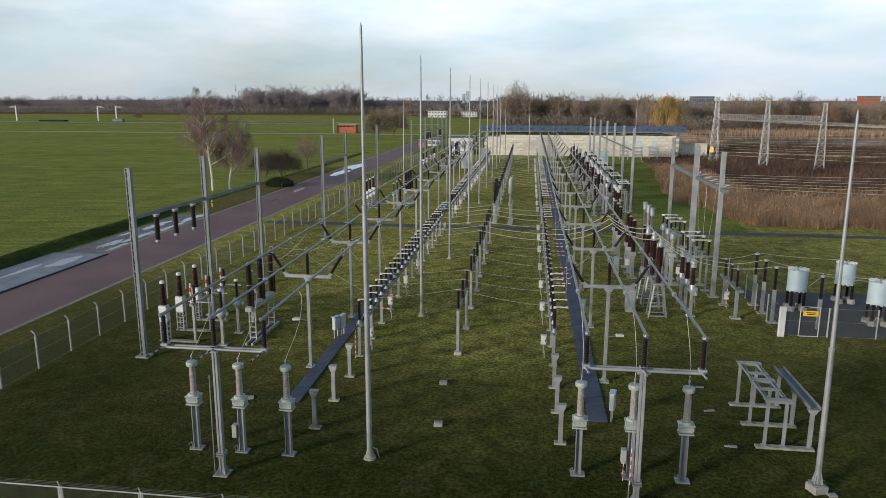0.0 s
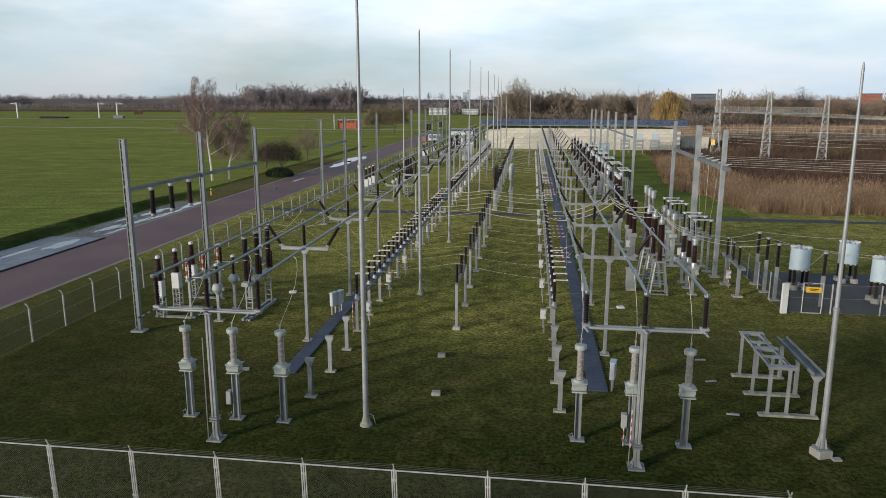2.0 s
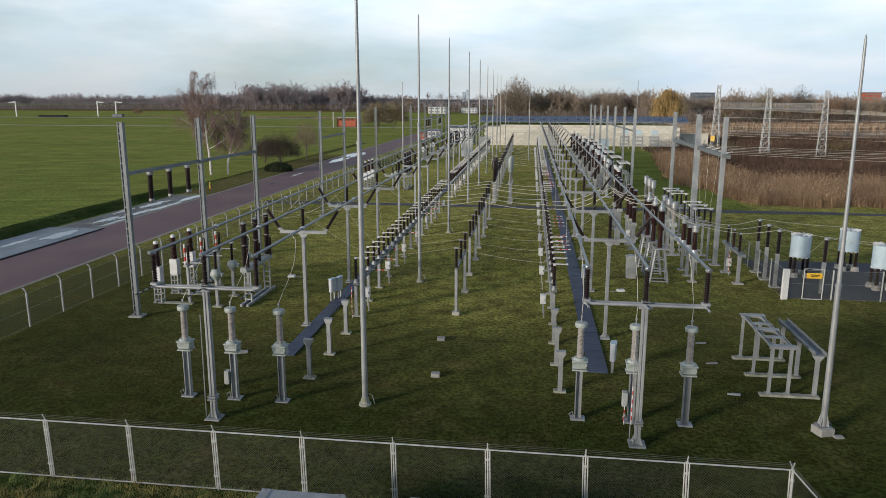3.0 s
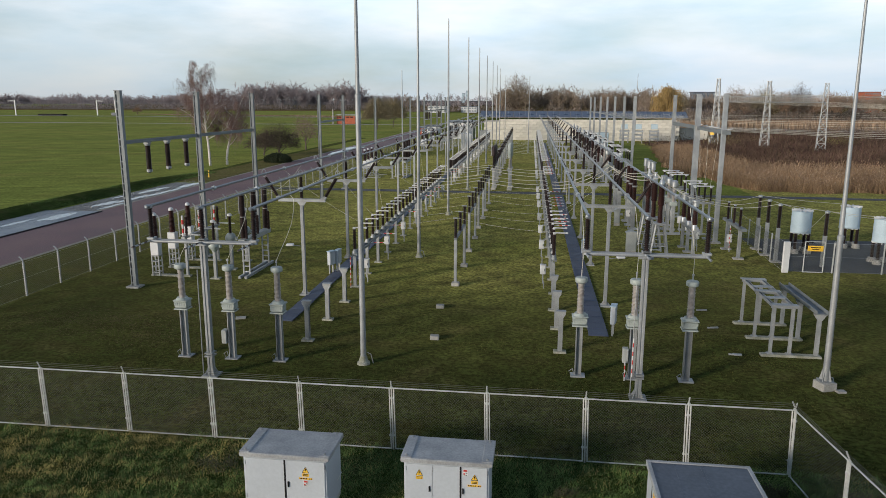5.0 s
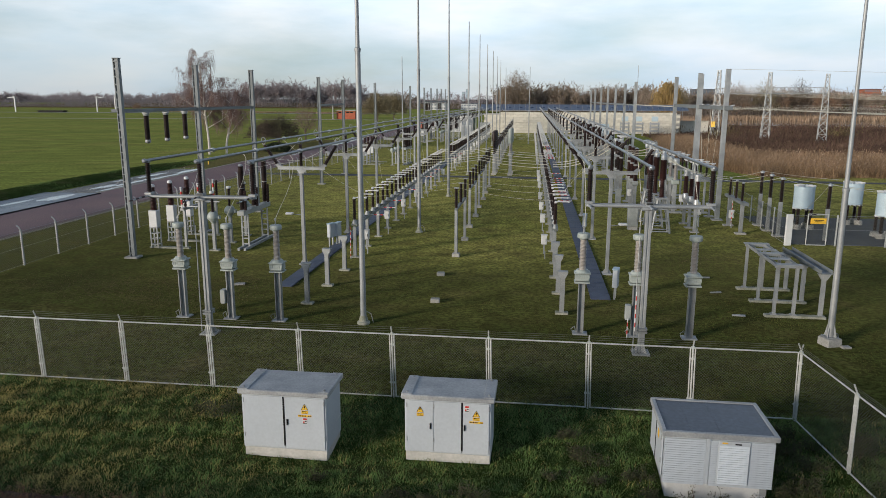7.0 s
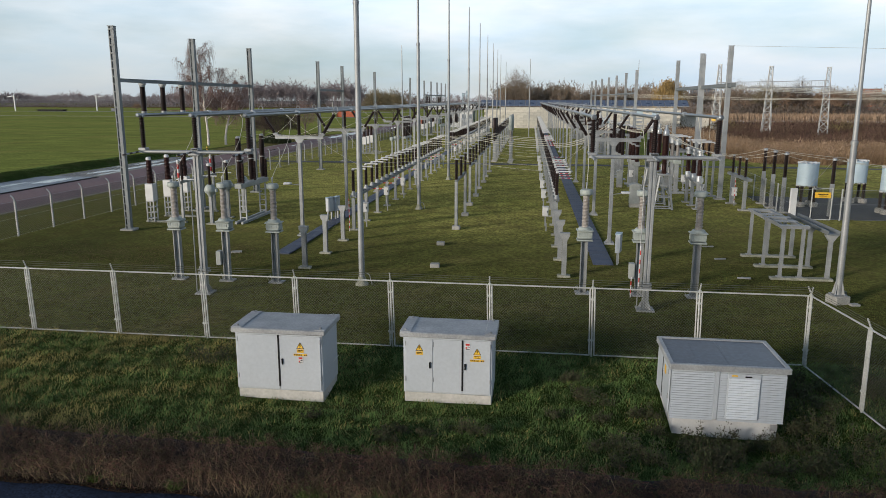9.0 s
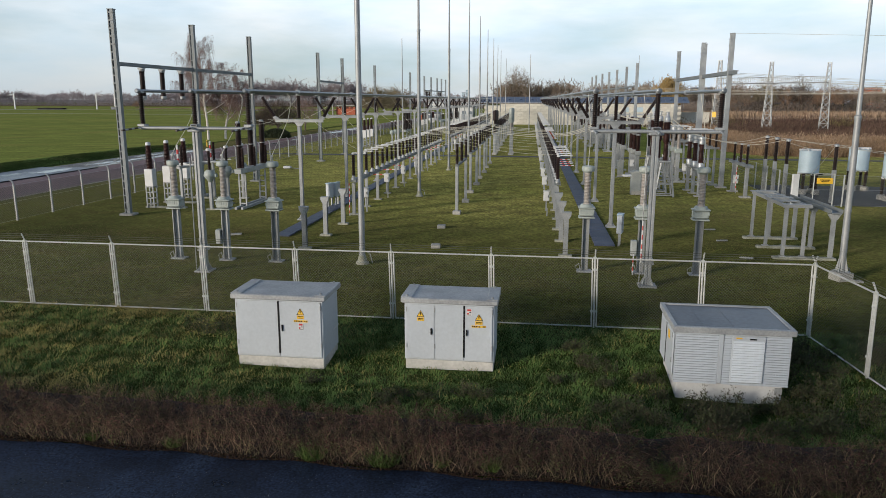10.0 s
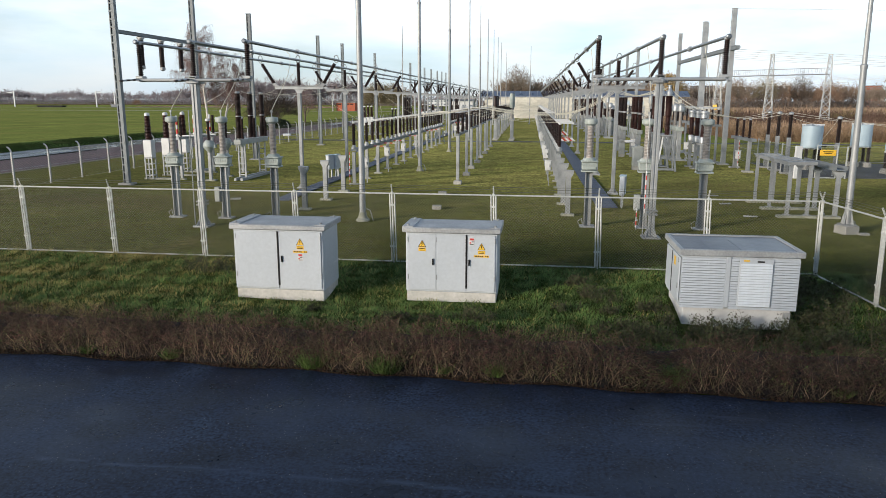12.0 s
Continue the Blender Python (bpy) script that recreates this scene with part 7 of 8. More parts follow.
for k in range(18):
    x = -16 + 3.3 * k
    t = thing("solar_table", "tilted row of dark blue solar panels above the wall", "solar panels", (x, 214, 0), group="solar tables")
    part("panel", Geo().add([(-1.6, 0, 5.9), (1.6, 0, 5.9), (1.6, 4.2, 7.5), (-1.6, 4.2, 7.5), (-1.6, 0, 5.8), (1.6, 0, 5.8), (1.6, 4.2, 7.4), (-1.6, 4.2, 7.4)], [(0, 1, 2, 3), (7, 6, 5, 4), (0, 4, 5, 1), (1, 5, 6, 2), (2, 6, 7, 3), (3, 7, 4, 0)]), SOLAR, t)
    part("rail", Geo().box((0, 0, 5.82), (3.2, 0.1, 0.1)).box((0, 4.2, 7.42), (3.2, 0.1, 0.1)), ALU, t)
    for i in (-1.62, 0.0):
        part("frame_bar", Geo().add([(i, 0, 5.93), (i + 0.07, 0, 5.93), (i + 0.07, 4.2, 7.53), (i, 4.2, 7.53)], [(0, 1, 2, 3)]), ALU, t)
    part("leg", Geo().box((0, 0.6, 3.0), (0.12, 0.12, 6.0)).box((0, 3.6, 3.5), (0.12, 0.12, 7.0)), STEEL, t)
bank = solo("wall_bank", Geo().prism([(200.9, 0), (240, 0), (236, 5.0), (212, 5.4), (201, 5.2)], -14.8, 36.4, Matrix(((0, 1, 0, 0), (1, 0, 0, 0), (0, 0, 1, 0), (0, 0, 0, 1)))), VERGE, "earth bank behind the block wall", "bank", kind="structure")


# ---- lattice towers and overhead lines ----
def lattice(x, y, h, w0=1.9, w1=0.65):
    t = thing("lattice_tower", "slender grey lattice steel tower in the marsh", "lattice tower", (x, y, 0), -25, group="lattice towers")
    g = Geo()
    n = 10
    zs = [h * (1 - (1 - i / n) ** 1.15) for i in range(n + 1)]

    def corner(i, z):
        w = (w0 + (w1 - w0) * z / h) / 2
        return (w * (-1 if i in (0, 3) else 1), w * (-1 if i in (0, 1) else 1), z)

    for i in range(4):
        part("leg", Geo().wire([corner(i, 0), corner(i, h)], 0.09, 4), STEEL, t)
        for k in range(n):
            j = (i + 1) % 4
            g.wire([corner(i, zs[k]), corner(j, zs[k + 1])], 0.045, 3)
            g.wire([corner(j, zs[k]), corner(i, zs[k + 1])], 0.045, 3)
            g.wire([corner(i, zs[k]), corner(j, zs[k])], 0.03, 3)
    part("bracing", g, STEEL, t)
    part("top_plate", Geo().box((0, 0, h + 0.04), (w1 + 0.3, w1 + 0.3, 0.12)), FENCE_GALV, t)
    return t


TOWERS = ((42.4, 184.2, 15.8), (51.5, 175.3, 15.0), (61.0, 167.4, 14.4))
for x, y, h in TOWERS:
    lattice(x, y, h)
g = Geo()
for (xa, ya, _), (xb, yb, _) in zip(TOWERS[:-1], TOWERS[1:]):
    a, b = Vector((xa, ya, 0)), Vector((xb, yb, 0))
    n = 14
    for dz, rad in ((10.4, 0.10), (11.7, 0.05)):
        for off in (-0.4, 0.4):
            o = Vector((off * 0.7, off * 0.7, dz))
            g.wire([a + o, b + o], rad, 4)
    for k in range(n):
        p, q = a.lerp(b, k / n), a.lerp(b, (k + 1) / n)
        for off in (-0.4, 0.4):
            o = Vector((off * 0.7, off * 0.7, 0))
            g.wire([p + o + Vector((0, 0, 10.4)), p + o + Vector((0, 0, 11.7))], 0.045, 3)
            g.wire([p + o + Vector((0, 0, 10.4)), q + o + Vector((0, 0, 11.7))], 0.02, 3)
solo("lattice_beam", g, STEEL, "horizontal lattice beam joining three towers", "gantry beam")
solo("warning_board", Geo().box((41.6, 183.2, 3.2), (0.9, 0.1, 1.3), -25), YELLOW, "yellow warning board on the lattice tower", "sign")
for i in range(9):
    y0 = 107 + 6.4 * i
    a = (12.5 - 0.03 * (y0 - 101), y0, 8.4)
    k = i / 8
    b = (42.4 + 18.6 * k, 184.2 - 16.8 * k, 10.5)
    conductor([(a, (a[0] + 75, a[1] - 26 + i * 3, 9.2 + 0.2 * (i % 3)), 1.2)], 0.010, "long overhead line conductor running east from a gantry", "overhead lines")
    conductor([(b, (b[0] + 160, b[1] - 50, 13), 3.0)], 0.018, "long overhead line conductor beyond the lattice towers", "overhead lines")
for i in range(6):
    conductor([((14.2, 58.2 + 2.1 * i, 8.6), (110, 70 + 5 * i, 9.4 + 0.3 * (i % 2)), 1.5)], 0.012, "long overhead line conductor running east from the near gantry", "overhead lines")
    solo("line_bracket", Geo().tube((14.2, 58.2 + 2.1 * i, 8.6), (14.9, 58.3 + 2.1 * i, 8.75), 0.05, n=6), WHITE, "pale insulator bracket on the gantry beam", "insulator", group="line brackets")
conductor([((14.04, 57.3, 11.4), (120, 60, 12.5), 1.0)], 0.01, "thin earth wire leaving the top of a gantry", "overhead lines")


# ---- trees ----
def quads_along(p, e, w, r):
    """Thin tapering ribbons from p to e, as loose quads."""
    d = e - p
    sd = np.cross(d, r.normal(0, 1, d.shape))
    sd /= np.maximum(1e-6, np.linalg.norm(sd, axis=1))[:, None]
    sd *= w
    return np.stack([p - sd, p + sd, e + sd * 0.3, e - sd * 0.3], 1)


def spikes(p, e, w, r):
    """Thin pointed twigs from p to e, one triangle each, for trees far off."""
    q = quads_along(p, e, w, r)
    return np.stack([q[:, 0], q[:, 1], e], 1)


def limb_tree(seed, h, limbs, rise, reach, trunk_r, start=0.25, top=1.0, lean=0.02):
    """Trunk and limbs as tapered tubes. Returns the mesh and points along the limbs with their directions."""
    r = random.Random(seed)
    g = Geo()
    trunk = [Vector((0, 0, -0.1))]
    d = Vector((0, 0, 1))
    n = 9
    for i in range(n):
        d = (d + Vector((r.gauss(0, 0.05) + lean * 0.3, r.gauss(0, 0.05), 0.05))).normalized()
        trunk.append(trunk[-1] + d * (h * top / n))
    for i in range(n):
        k0, k1 = (1 - i / n) ** 0.8, (1 - (i + 1) / n) ** 0.8
        g.lathe([(trunk_r * k0 + 0.015, 0), (trunk_r * k1 + 0.015, (trunk[i + 1] - trunk[i]).length)], 8, trunk[i], trunk[i + 1])
    spots = []
    for j in range(limbs):
        k = start + (0.97 - start) * (j + r.uniform(0, 1)) / limbs
        i = min(n - 1, int(k * n))
        p = trunk[i].lerp(trunk[i + 1], k * n - i)
        u = j * 2.4 + r.uniform(-0.5, 0.5)
        length = reach * h * (1.15 - k) * r.uniform(0.7, 1.15)
        d = Vector((math.cos(u), math.sin(u), rise)).normalized()
        rad = trunk_r * 0.42 * (1.1 - k) + 0.012
        m = 5
        for q in range(m):
            d = (d + Vector((r.gauss(0, 0.16), r.gauss(0, 0.16), r.gauss(0.0, 0.1)))).normalized()
            e = p + d * length / m
            g.lathe([(rad * (1 - q / m) + 0.01, 0), (rad * (1 - (q + 1) / m) + 0.008, length / m)], 5, p, e)
            spots.append((tuple(e), tuple(d), q / m))
            if q in (1, 2, 3):
                v = r.uniform(0, 6.28)
                d2 = (d + Vector((math.cos(v), math.sin(v), r.uniform(0, 0.8)))).normalized()
                p2, rad2 = e, rad * 0.4
                for w in range(3):
                    d2 = (d2 + Vector((r.gauss(0, 0.2), r.gauss(0, 0.2), r.gauss(0, 0.12)))).normalized()
                    e2 = p2 + d2 * length * 0.14
                    g.lathe([(rad2 * (1 - w / 3) + 0.007, 0), (rad2 * (0.67 - w / 3) + 0.005, length * 0.14)], 4, p2, e2)
                    spots.append((tuple(e2), tuple(d2), 0.7 + 0.1 * w))
                    p2 = e2
            p = e
    for i in range(5, n + 1):
        spots.append((tuple(trunk[i]), (0, 0, 1), 0.8))
    return g, spots


def birch(x, y, seed, h, limbs, label, strands, lean):
    """A weeping birch: hanging strands of fine twigs from limbs."""
    g, spots = limb_tree(seed, h, limbs, 0.85, 0.46, 0.2, 0.24, lean=lean)
    t = thing("birch_tree", label, "tree", (x, y, 0))
    part("trunk", g, BIRCH_BARK, t)
    r = np.random.default_rng(seed)
    weight = np.array([max(0.05, 1.05 - s[0][2] / h) for s in spots])
    i = r.choice(len(spots), strands, p=weight / weight.sum())
    p = np.array([spots[k][0] for k in i]) + r.normal(0, 0.12, (strands, 3))
    out = np.array([spots[k][1] for k in i])
    out[:, 2] = 0
    out = out * r.uniform(0.1, 0.8, (strands, 1)) + r.normal(0, 0.25, (strands, 3)) * np.array([1, 1, 0.2])
    ln = r.uniform(0.4, 2.6, strands)
    quads = []
    for s in range(3):
        e = p + out * (0.5 - 0.14 * s) + np.stack([np.zeros(strands), np.zeros(strands), (0.15 if s == 0 else -1) * ln * (0.25 + 0.14 * s)], 1)
        e[:, 2] = np.maximum(e[:, 2], 0.3)
        quads.append(quads_along(p, e, 0.012 - 0.002 * s, r))
        p = e
    ob = soup("crown", np.concatenate(quads), TWIG_BIRCH, "", kind="")
    ob.parent = t
    return t


def bush(x, y, seed, h, w, label, twigs, thick=0.026, length=1.0, name="spreading_bush", category="bush", material=None):
    """A spreading bush: limbs fan out into a wide flat dome of twigs."""
    g, spots = limb_tree(seed, h * 0.8, 16, 1.1, 0.75, 0.17, 0.22, 0.75)
    t = thing(name, label, category, (x, y, 0))
    part("trunk", g, BARK, t)
    r = np.random.default_rng(seed)
    c = r.normal(0, 1, (twigs, 3))
    c /= np.linalg.norm(c, axis=1)[:, None]
    c[:, 2] = np.abs(c[:, 2]) * 1.0 - 0.12
    lump = 1 + 0.16 * np.sin(5 * np.arctan2(c[:, 1], c[:, 0]) + seed) * np.cos(4 * c[:, 2])
    p = c * np.array([w / 2, w / 2, h * 0.62]) * (lump * r.uniform(0.45, 1.0, twigs))[:, None] + np.array([0, 0, h * 0.38])
    e = p + (c + r.normal(0, 0.6, (twigs, 3))) * r.uniform(0.2, 0.55, (twigs, 1)) * length
    ob = soup("crown", quads_along(p, e, thick, r), material or TWIG_BUSH, "", kind="")
    ob.parent = t
    return t


birch(-54.4, 114.0, 3, 17.2, 24, "leafless weeping birch with pale trunk and reddish hanging twigs", 8000, -0.12)
birch(-52.4, 116.2, 9, 11.8, 12, "second slimmer birch with a pale leaning trunk", 4200, 0.2)
bush(-50.4, 152, 14, 8.2, 6.0, "small thin bare tree behind the bushes", 1500, 0.02, 1.6, "small_tree", "tree", TWIG_BIRCH)
bush(-47.7, 128.4, 21, 6.6, 8.2, "dark bare spreading bush with a short trunk", 5200)
bush(-53.8, 136.5, 22, 5.0, 7.0, "second dark bare bush beside the first", 3800)
bush(-60.0, 264, 23, 11.5, 10.5, "large round bare bush near the end of the brick road", 6500, 0.045, 2.4, material=TWIG_OLIVE)
bush(-58.0, 284, 24, 11.5, 10.5, "large bare bush beside the meadow ditch", 6500, 0.045, 2.4, material=TWIG_OLIVE)
q = blades(5000, (-1, 1), (-1, 1), (0.2, 0.5), 0.2, 1.0, np.random.default_rng(3))
rr = np.random.default_rng(6)
c = rr.normal(0, 1, (5000, 3))
c /= np.linalg.norm(c, axis=1)[:, None]
c = c * np.array([2.3, 2.0, 1.1]) * rr.uniform(0.75, 1.05, (5000, 1)) + np.array([-45.6, 122, 0.25])
q = q - q[:, :1] + c[:, None, :]
soup("evergreen_shrub", q[q[:, :, 2].min(1) > 0], LEAF_DARK, "dense dark evergreen shrub beside the brick road", "shrub", kind="thing")


def far_tree(seed, twigs=340):
    """A unit-height bare tree for woods: stem, forking limbs and fine upright twigs, all as slim triangles."""
    r = np.random.default_rng(seed)
    n = 14
    a = r.uniform(0, 6.28, n)
    k = r.uniform(0.2, 0.5, n)
    spread = r.uniform(0.08, 0.3, n)
    foot = np.stack([np.zeros(n), np.zeros(n), k], 1)
    tip = np.stack([np.cos(a) * spread, np.sin(a) * spread, np.minimum(0.97, k + r.uniform(0.2, 0.42, n))], 1)
    out = [spikes(foot, tip, 0.0075, r)]
    m = 46
    i = r.integers(0, n, m)
    f = r.uniform(0.3, 1.0, (m, 1))
    p = foot[i] * (1 - f) + tip[i] * f
    e = p + (r.normal(0, 0.6, (m, 3)) * np.array([1, 1, 0.5]) + np.array([0, 0, 0.55])) * r.uniform(0.08, 0.2, (m, 1))
    out.append(spikes(p, e, 0.007, r))
    i = r.integers(0, m, twigs)
    f = r.uniform(0.2, 1.0, (twigs, 1))
    p2 = p[i] * (1 - f) + e[i] * f
    e2 = p2 + (r.normal(0, 0.55, (twigs, 3)) + np.array([0, 0, 0.55])) * r.uniform(0.03, 0.11, (twigs, 1))
    out.append(spikes(p2, e2, 0.0062, r))
    out.append(np.array([[[-0.009, 0, 0], [0.009, 0, 0], [0, 0, 0.8]], [[0, -0.009, 0], [0, 0.009, 0], [0, 0, 0.8]]]))
    q = np.concatenate(out)
    q[:, :, 2] = np.clip(q[:, :, 2], 0, 1.02)
    return q


FAR = [far_tree(60 + i) for i in range(7)]
AXIS = radians(7.67)


def afar(u, d):
    """A place d metres along the view's axis and u times as far to its side."""
    u *= 0.983
    return (u * d * math.cos(AXIS) - d * math.sin(AXIS), u * d * math.sin(AXIS) + d * math.cos(AXIS))


def wood(name, rows, material, label, seed, kind="stuff", squash=1.0):
    """Many trees as one mesh; rows of (x, y, height)."""
    r = np.random.default_rng(seed)
    out = []
    for x, y, h in rows:
        tw = FAR[r.integers(0, len(FAR))]
        a = r.uniform(0, 6.28)
        w = h * r.uniform(0.85, 1.25) * squash
        v = np.stack([(tw[:, :, 0] * math.cos(a) - tw[:, :, 1] * math.sin(a)) * w, (tw[:, :, 0] * math.sin(a) + tw[:, :, 1] * math.cos(a)) * w, tw[:, :, 2] * h], 2)
        out.append(v + np.array([x, y, 0]))
    return soup(name, np.concatenate(out), material, label, "woods", kind)


def belt(u0, u1, d, n, depth, h0, h1, seed, under=0.0):
    """Trees strewn along a stretch at one distance, with lower growth in front."""
    r = np.random.default_rng(seed)
    rows = []
    for k in range(n):
        u = u0 + (u1 - u0) * (k + r.uniform(0, 1)) / n
        w = 0.5 + 0.5 * math.sin(u * 61 + seed) * math.sin(u * 23 + 2 * seed)
        x, y = afar(u, d + r.uniform(0, depth))
        rows.append((x, y, h0 + (h1 - h0) * (0.5 * w + 0.5 * r.uniform(0, 1))))
        for _ in range(int(under + r.uniform(0, 1))):
            x, y = afar(u + r.normal(0, 0.004), d - r.uniform(0, 8))
            rows.append((x, y, h0 * r.uniform(0.3, 0.5)))
    return rows


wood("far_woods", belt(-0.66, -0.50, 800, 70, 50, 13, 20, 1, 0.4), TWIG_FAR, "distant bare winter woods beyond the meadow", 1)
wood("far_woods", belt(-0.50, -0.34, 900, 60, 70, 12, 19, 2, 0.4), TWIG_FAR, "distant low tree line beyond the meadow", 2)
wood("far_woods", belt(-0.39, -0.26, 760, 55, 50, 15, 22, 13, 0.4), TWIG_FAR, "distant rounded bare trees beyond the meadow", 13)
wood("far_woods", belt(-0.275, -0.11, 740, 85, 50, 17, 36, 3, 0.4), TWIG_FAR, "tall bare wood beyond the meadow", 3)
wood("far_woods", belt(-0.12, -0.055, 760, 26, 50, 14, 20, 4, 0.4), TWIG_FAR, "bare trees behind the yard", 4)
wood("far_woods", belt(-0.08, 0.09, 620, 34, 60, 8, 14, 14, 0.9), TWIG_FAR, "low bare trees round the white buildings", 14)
wood("near_woods", belt(0.075, 0.29, 430, 110, 50, 13, 23, 5, 0.5), TWIG_DARK, "dense bare woods behind the solar panels", 5)
wood("near_woods", belt(0.27, 0.34, 392, 24, 60, 12, 18, 6, 0.6) + belt(0.34, 0.385, 392, 17, 60, 13, 16, 16, 0.7) + belt(0.385, 0.575, 385, 62, 70, 11, 20, 17, 0.6) + belt(0.575, 0.615, 385, 16, 60, 13.5, 16, 18, 0.7) + belt(0.615, 0.74, 380, 36, 60, 12, 20, 19, 0.6), TWIG_DARK, "bare brown woods beyond the pond", 6)
wood("rusty_woods", belt(0.385, 0.57, 372, 24, 30, 9, 15, 7, 0.6) + belt(0.62, 0.72, 368, 12, 30, 9, 15, 27, 0.6), TWIG_RUST, "rust-brown autumn trees among the bare woods", 7)
# unseen trees behind the camera, added to shade hedge and front lawn
r2 = np.random.default_rng(77)
wood("roadside_trees", [(-27 + 1.0 * k + r2.uniform(-0.6, 0.6), -16 - 4.5 * (k % 3) + r2.uniform(-1, 1), r2.uniform(10.5, 13.5)) for k in range(78)], TWIG_DARK, "unseen row of bare trees added south of the road to cast shade", 77)
bush(*afar(0.104, 428), 51, 25.5, 19.0, "tall rounded bare tree above the woods", 5200, 0.06, 3.2, "lone_tree", "tree", TWIG_DARK)
for u, d, h, w, m in ((0.235, 425, 17.5, 15, TWIG_DARK), (0.325, 384, 17.5, 13, TWIG_OLIVE), (0.408, 380, 18.5, 15, TWIG_DARK), (0.447, 378, 18.5, 14, TWIG_OLIVE), (0.497, 372, 19.5, 12, TWIG_BUSH), (0.535, 366, 15.5, 14, TWIG_RUST), (0.645, 364, 17.5, 13, TWIG_BUSH)):
    bush(*afar(u, d), int(u * 1000), h, w, "broad bare tree at the edge of the far woods", 2600, 0.05, 2.6, "woodland_tree", "tree", m)
wood("lone_tree", [(*afar(-0.05, 560), 18.5), (*afar(-0.045, 565), 16)], TWIG_DARK, "bare tree standing alone behind the yard", 15, squash=1.2)


def willow(x, y, h, seed, strands):
    """A golden weeping willow: long hanging strands from a broad dome."""
    g, spots = limb_tree(seed, h * 0.92, 26, 0.8, 0.66, 0.4, 0.2)
    t = thing("golden_willow", "golden-leaved weeping willow behind the yard wall", "tree", (x, y, 0))
    part("trunk", g, BARK, t)
    r = np.random.default_rng(seed)
    i = r.integers(0, len(spots), strands)
    p = np.array([spots[k][0] for k in i]) + r.normal(0, 0.9, (strands, 3))
    ln = r.uniform(1.5, 6.0, strands)
    quads = []
    for s in range(3):
        e = p + r.normal(0, 0.3, (strands, 3)) + np.stack([np.zeros(strands), np.zeros(strands), (0.3 if s == 0 else -1) * ln * 0.36], 1)
        e[:, 2] = np.maximum(e[:, 2], 0.4)
        quads.append(quads_along(p, e, 0.09, r))
        p = e
    ob = soup("crown", np.concatenate(quads), LEAF_GOLD, "", kind="")
    ob.parent = t


willow(*afar(0.313, 325), 15.8, 31, 5200)
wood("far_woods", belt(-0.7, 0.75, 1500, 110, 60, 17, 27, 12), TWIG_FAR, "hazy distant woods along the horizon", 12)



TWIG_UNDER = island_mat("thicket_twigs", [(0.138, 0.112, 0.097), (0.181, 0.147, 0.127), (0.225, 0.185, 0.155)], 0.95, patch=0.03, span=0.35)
# far thicket tone, lifted and greyed to paint the haze in
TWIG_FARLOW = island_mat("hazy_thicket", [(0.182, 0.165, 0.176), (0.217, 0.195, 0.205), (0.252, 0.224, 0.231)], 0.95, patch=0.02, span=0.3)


def undergrowth(u0, u1, d, n, h, material, label, seed, wide=0.016):
    """Low thicket that closes the foot of a wood."""
    r = np.random.default_rng(seed)
    u = r.uniform(u0, u1, n)
    dd = d + r.uniform(-12, 25, n)
    x, y = u * dd * math.cos(AXIS) - dd * math.sin(AXIS), u * dd * math.sin(AXIS) + dd * math.cos(AXIS)
    wave = 0.7 + 0.3 * np.sin(u * 140 + seed) * np.sin(u * 53)
    p = np.stack([x, y, h * wave * r.uniform(0, 1, n) ** 1.5], 1)
    e = p + (r.normal(0, 1, (n, 3)) * np.array([0.6, 0.6, 0.6]) + np.array([0, 0, 0.9])) * h * 0.1
    e[:, 2] = np.maximum(e[:, 2], 0.05)
    soup("undergrowth", spikes(p, e, h * wide * 1.35, r), material, label, "woods")


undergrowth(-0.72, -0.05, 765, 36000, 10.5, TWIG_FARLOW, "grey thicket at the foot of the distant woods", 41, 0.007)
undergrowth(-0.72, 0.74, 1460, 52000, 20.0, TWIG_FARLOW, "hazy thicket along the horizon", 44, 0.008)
undergrowth(-0.09, 0.09, 640, 8000, 7.0, TWIG_UNDER, "low grey thicket behind the yard", 42)
undergrowth(0.07, 0.28, 430, 13000, 8.0, TWIG_UNDER, "brown thicket at the foot of the woods", 43)
undergrowth(0.27, 0.74, 376, 26000, 7.0, TWIG_UNDER, "brown thicket behind the pond", 45)
# reed bed and scrub
SHRUB_GOLD = island_mat("yellowing_shrub", [(0.13, 0.115, 0.05), (0.18, 0.15, 0.065), (0.15, 0.11, 0.06)], 0.9)
rng = np.random.default_rng(21)
q = np.concatenate([blades(90000, (24, 80), (89.5, 112), (0.7, 2.4), 0.045, 0.5, rng), blades(26000, (19, 34), (106, 165), (1.0, 2.3), 0.06, 0.3, rng), blades(44000, (60, 150), (89.5, 114), (0.7, 2.5), 0.07, 0.5, rng), blades(9000, (30, 130), (110, 128), (0.6, 1.7), 0.09, 0.4, rng)])
qx, qy = q[:, 0, 0], q[:, 0, 1]
# the bed's edge runs along the path and then bends back beside the grass strip
keep = (qy > 90 + 0.9 * np.sin(qx * 0.7) + 0.04 * (qx - 27)) & (qx > np.interp(qy, [88, 96, 116, 164], [30, 24.0, 20.2, 25.0]) + 0.7 * np.sin(qy * 0.6))
q[:, 2, 2] *= 0.78 + 0.22 * np.sin(q[:, 0, 0] * 1.1 + 2 * np.sin(q[:, 0, 1] * 0.6)) * np.sin(q[:, 0, 1] * 0.9)
top = q[keep][:, 2][rng.integers(0, int(keep.sum()), 42000)]
plume = blades_at(top[:, 0], top[:, 1], top[:, 2] - 0.15, rng.uniform(0.12, 0.3, len(top)), 0.11, 0.9, rng)
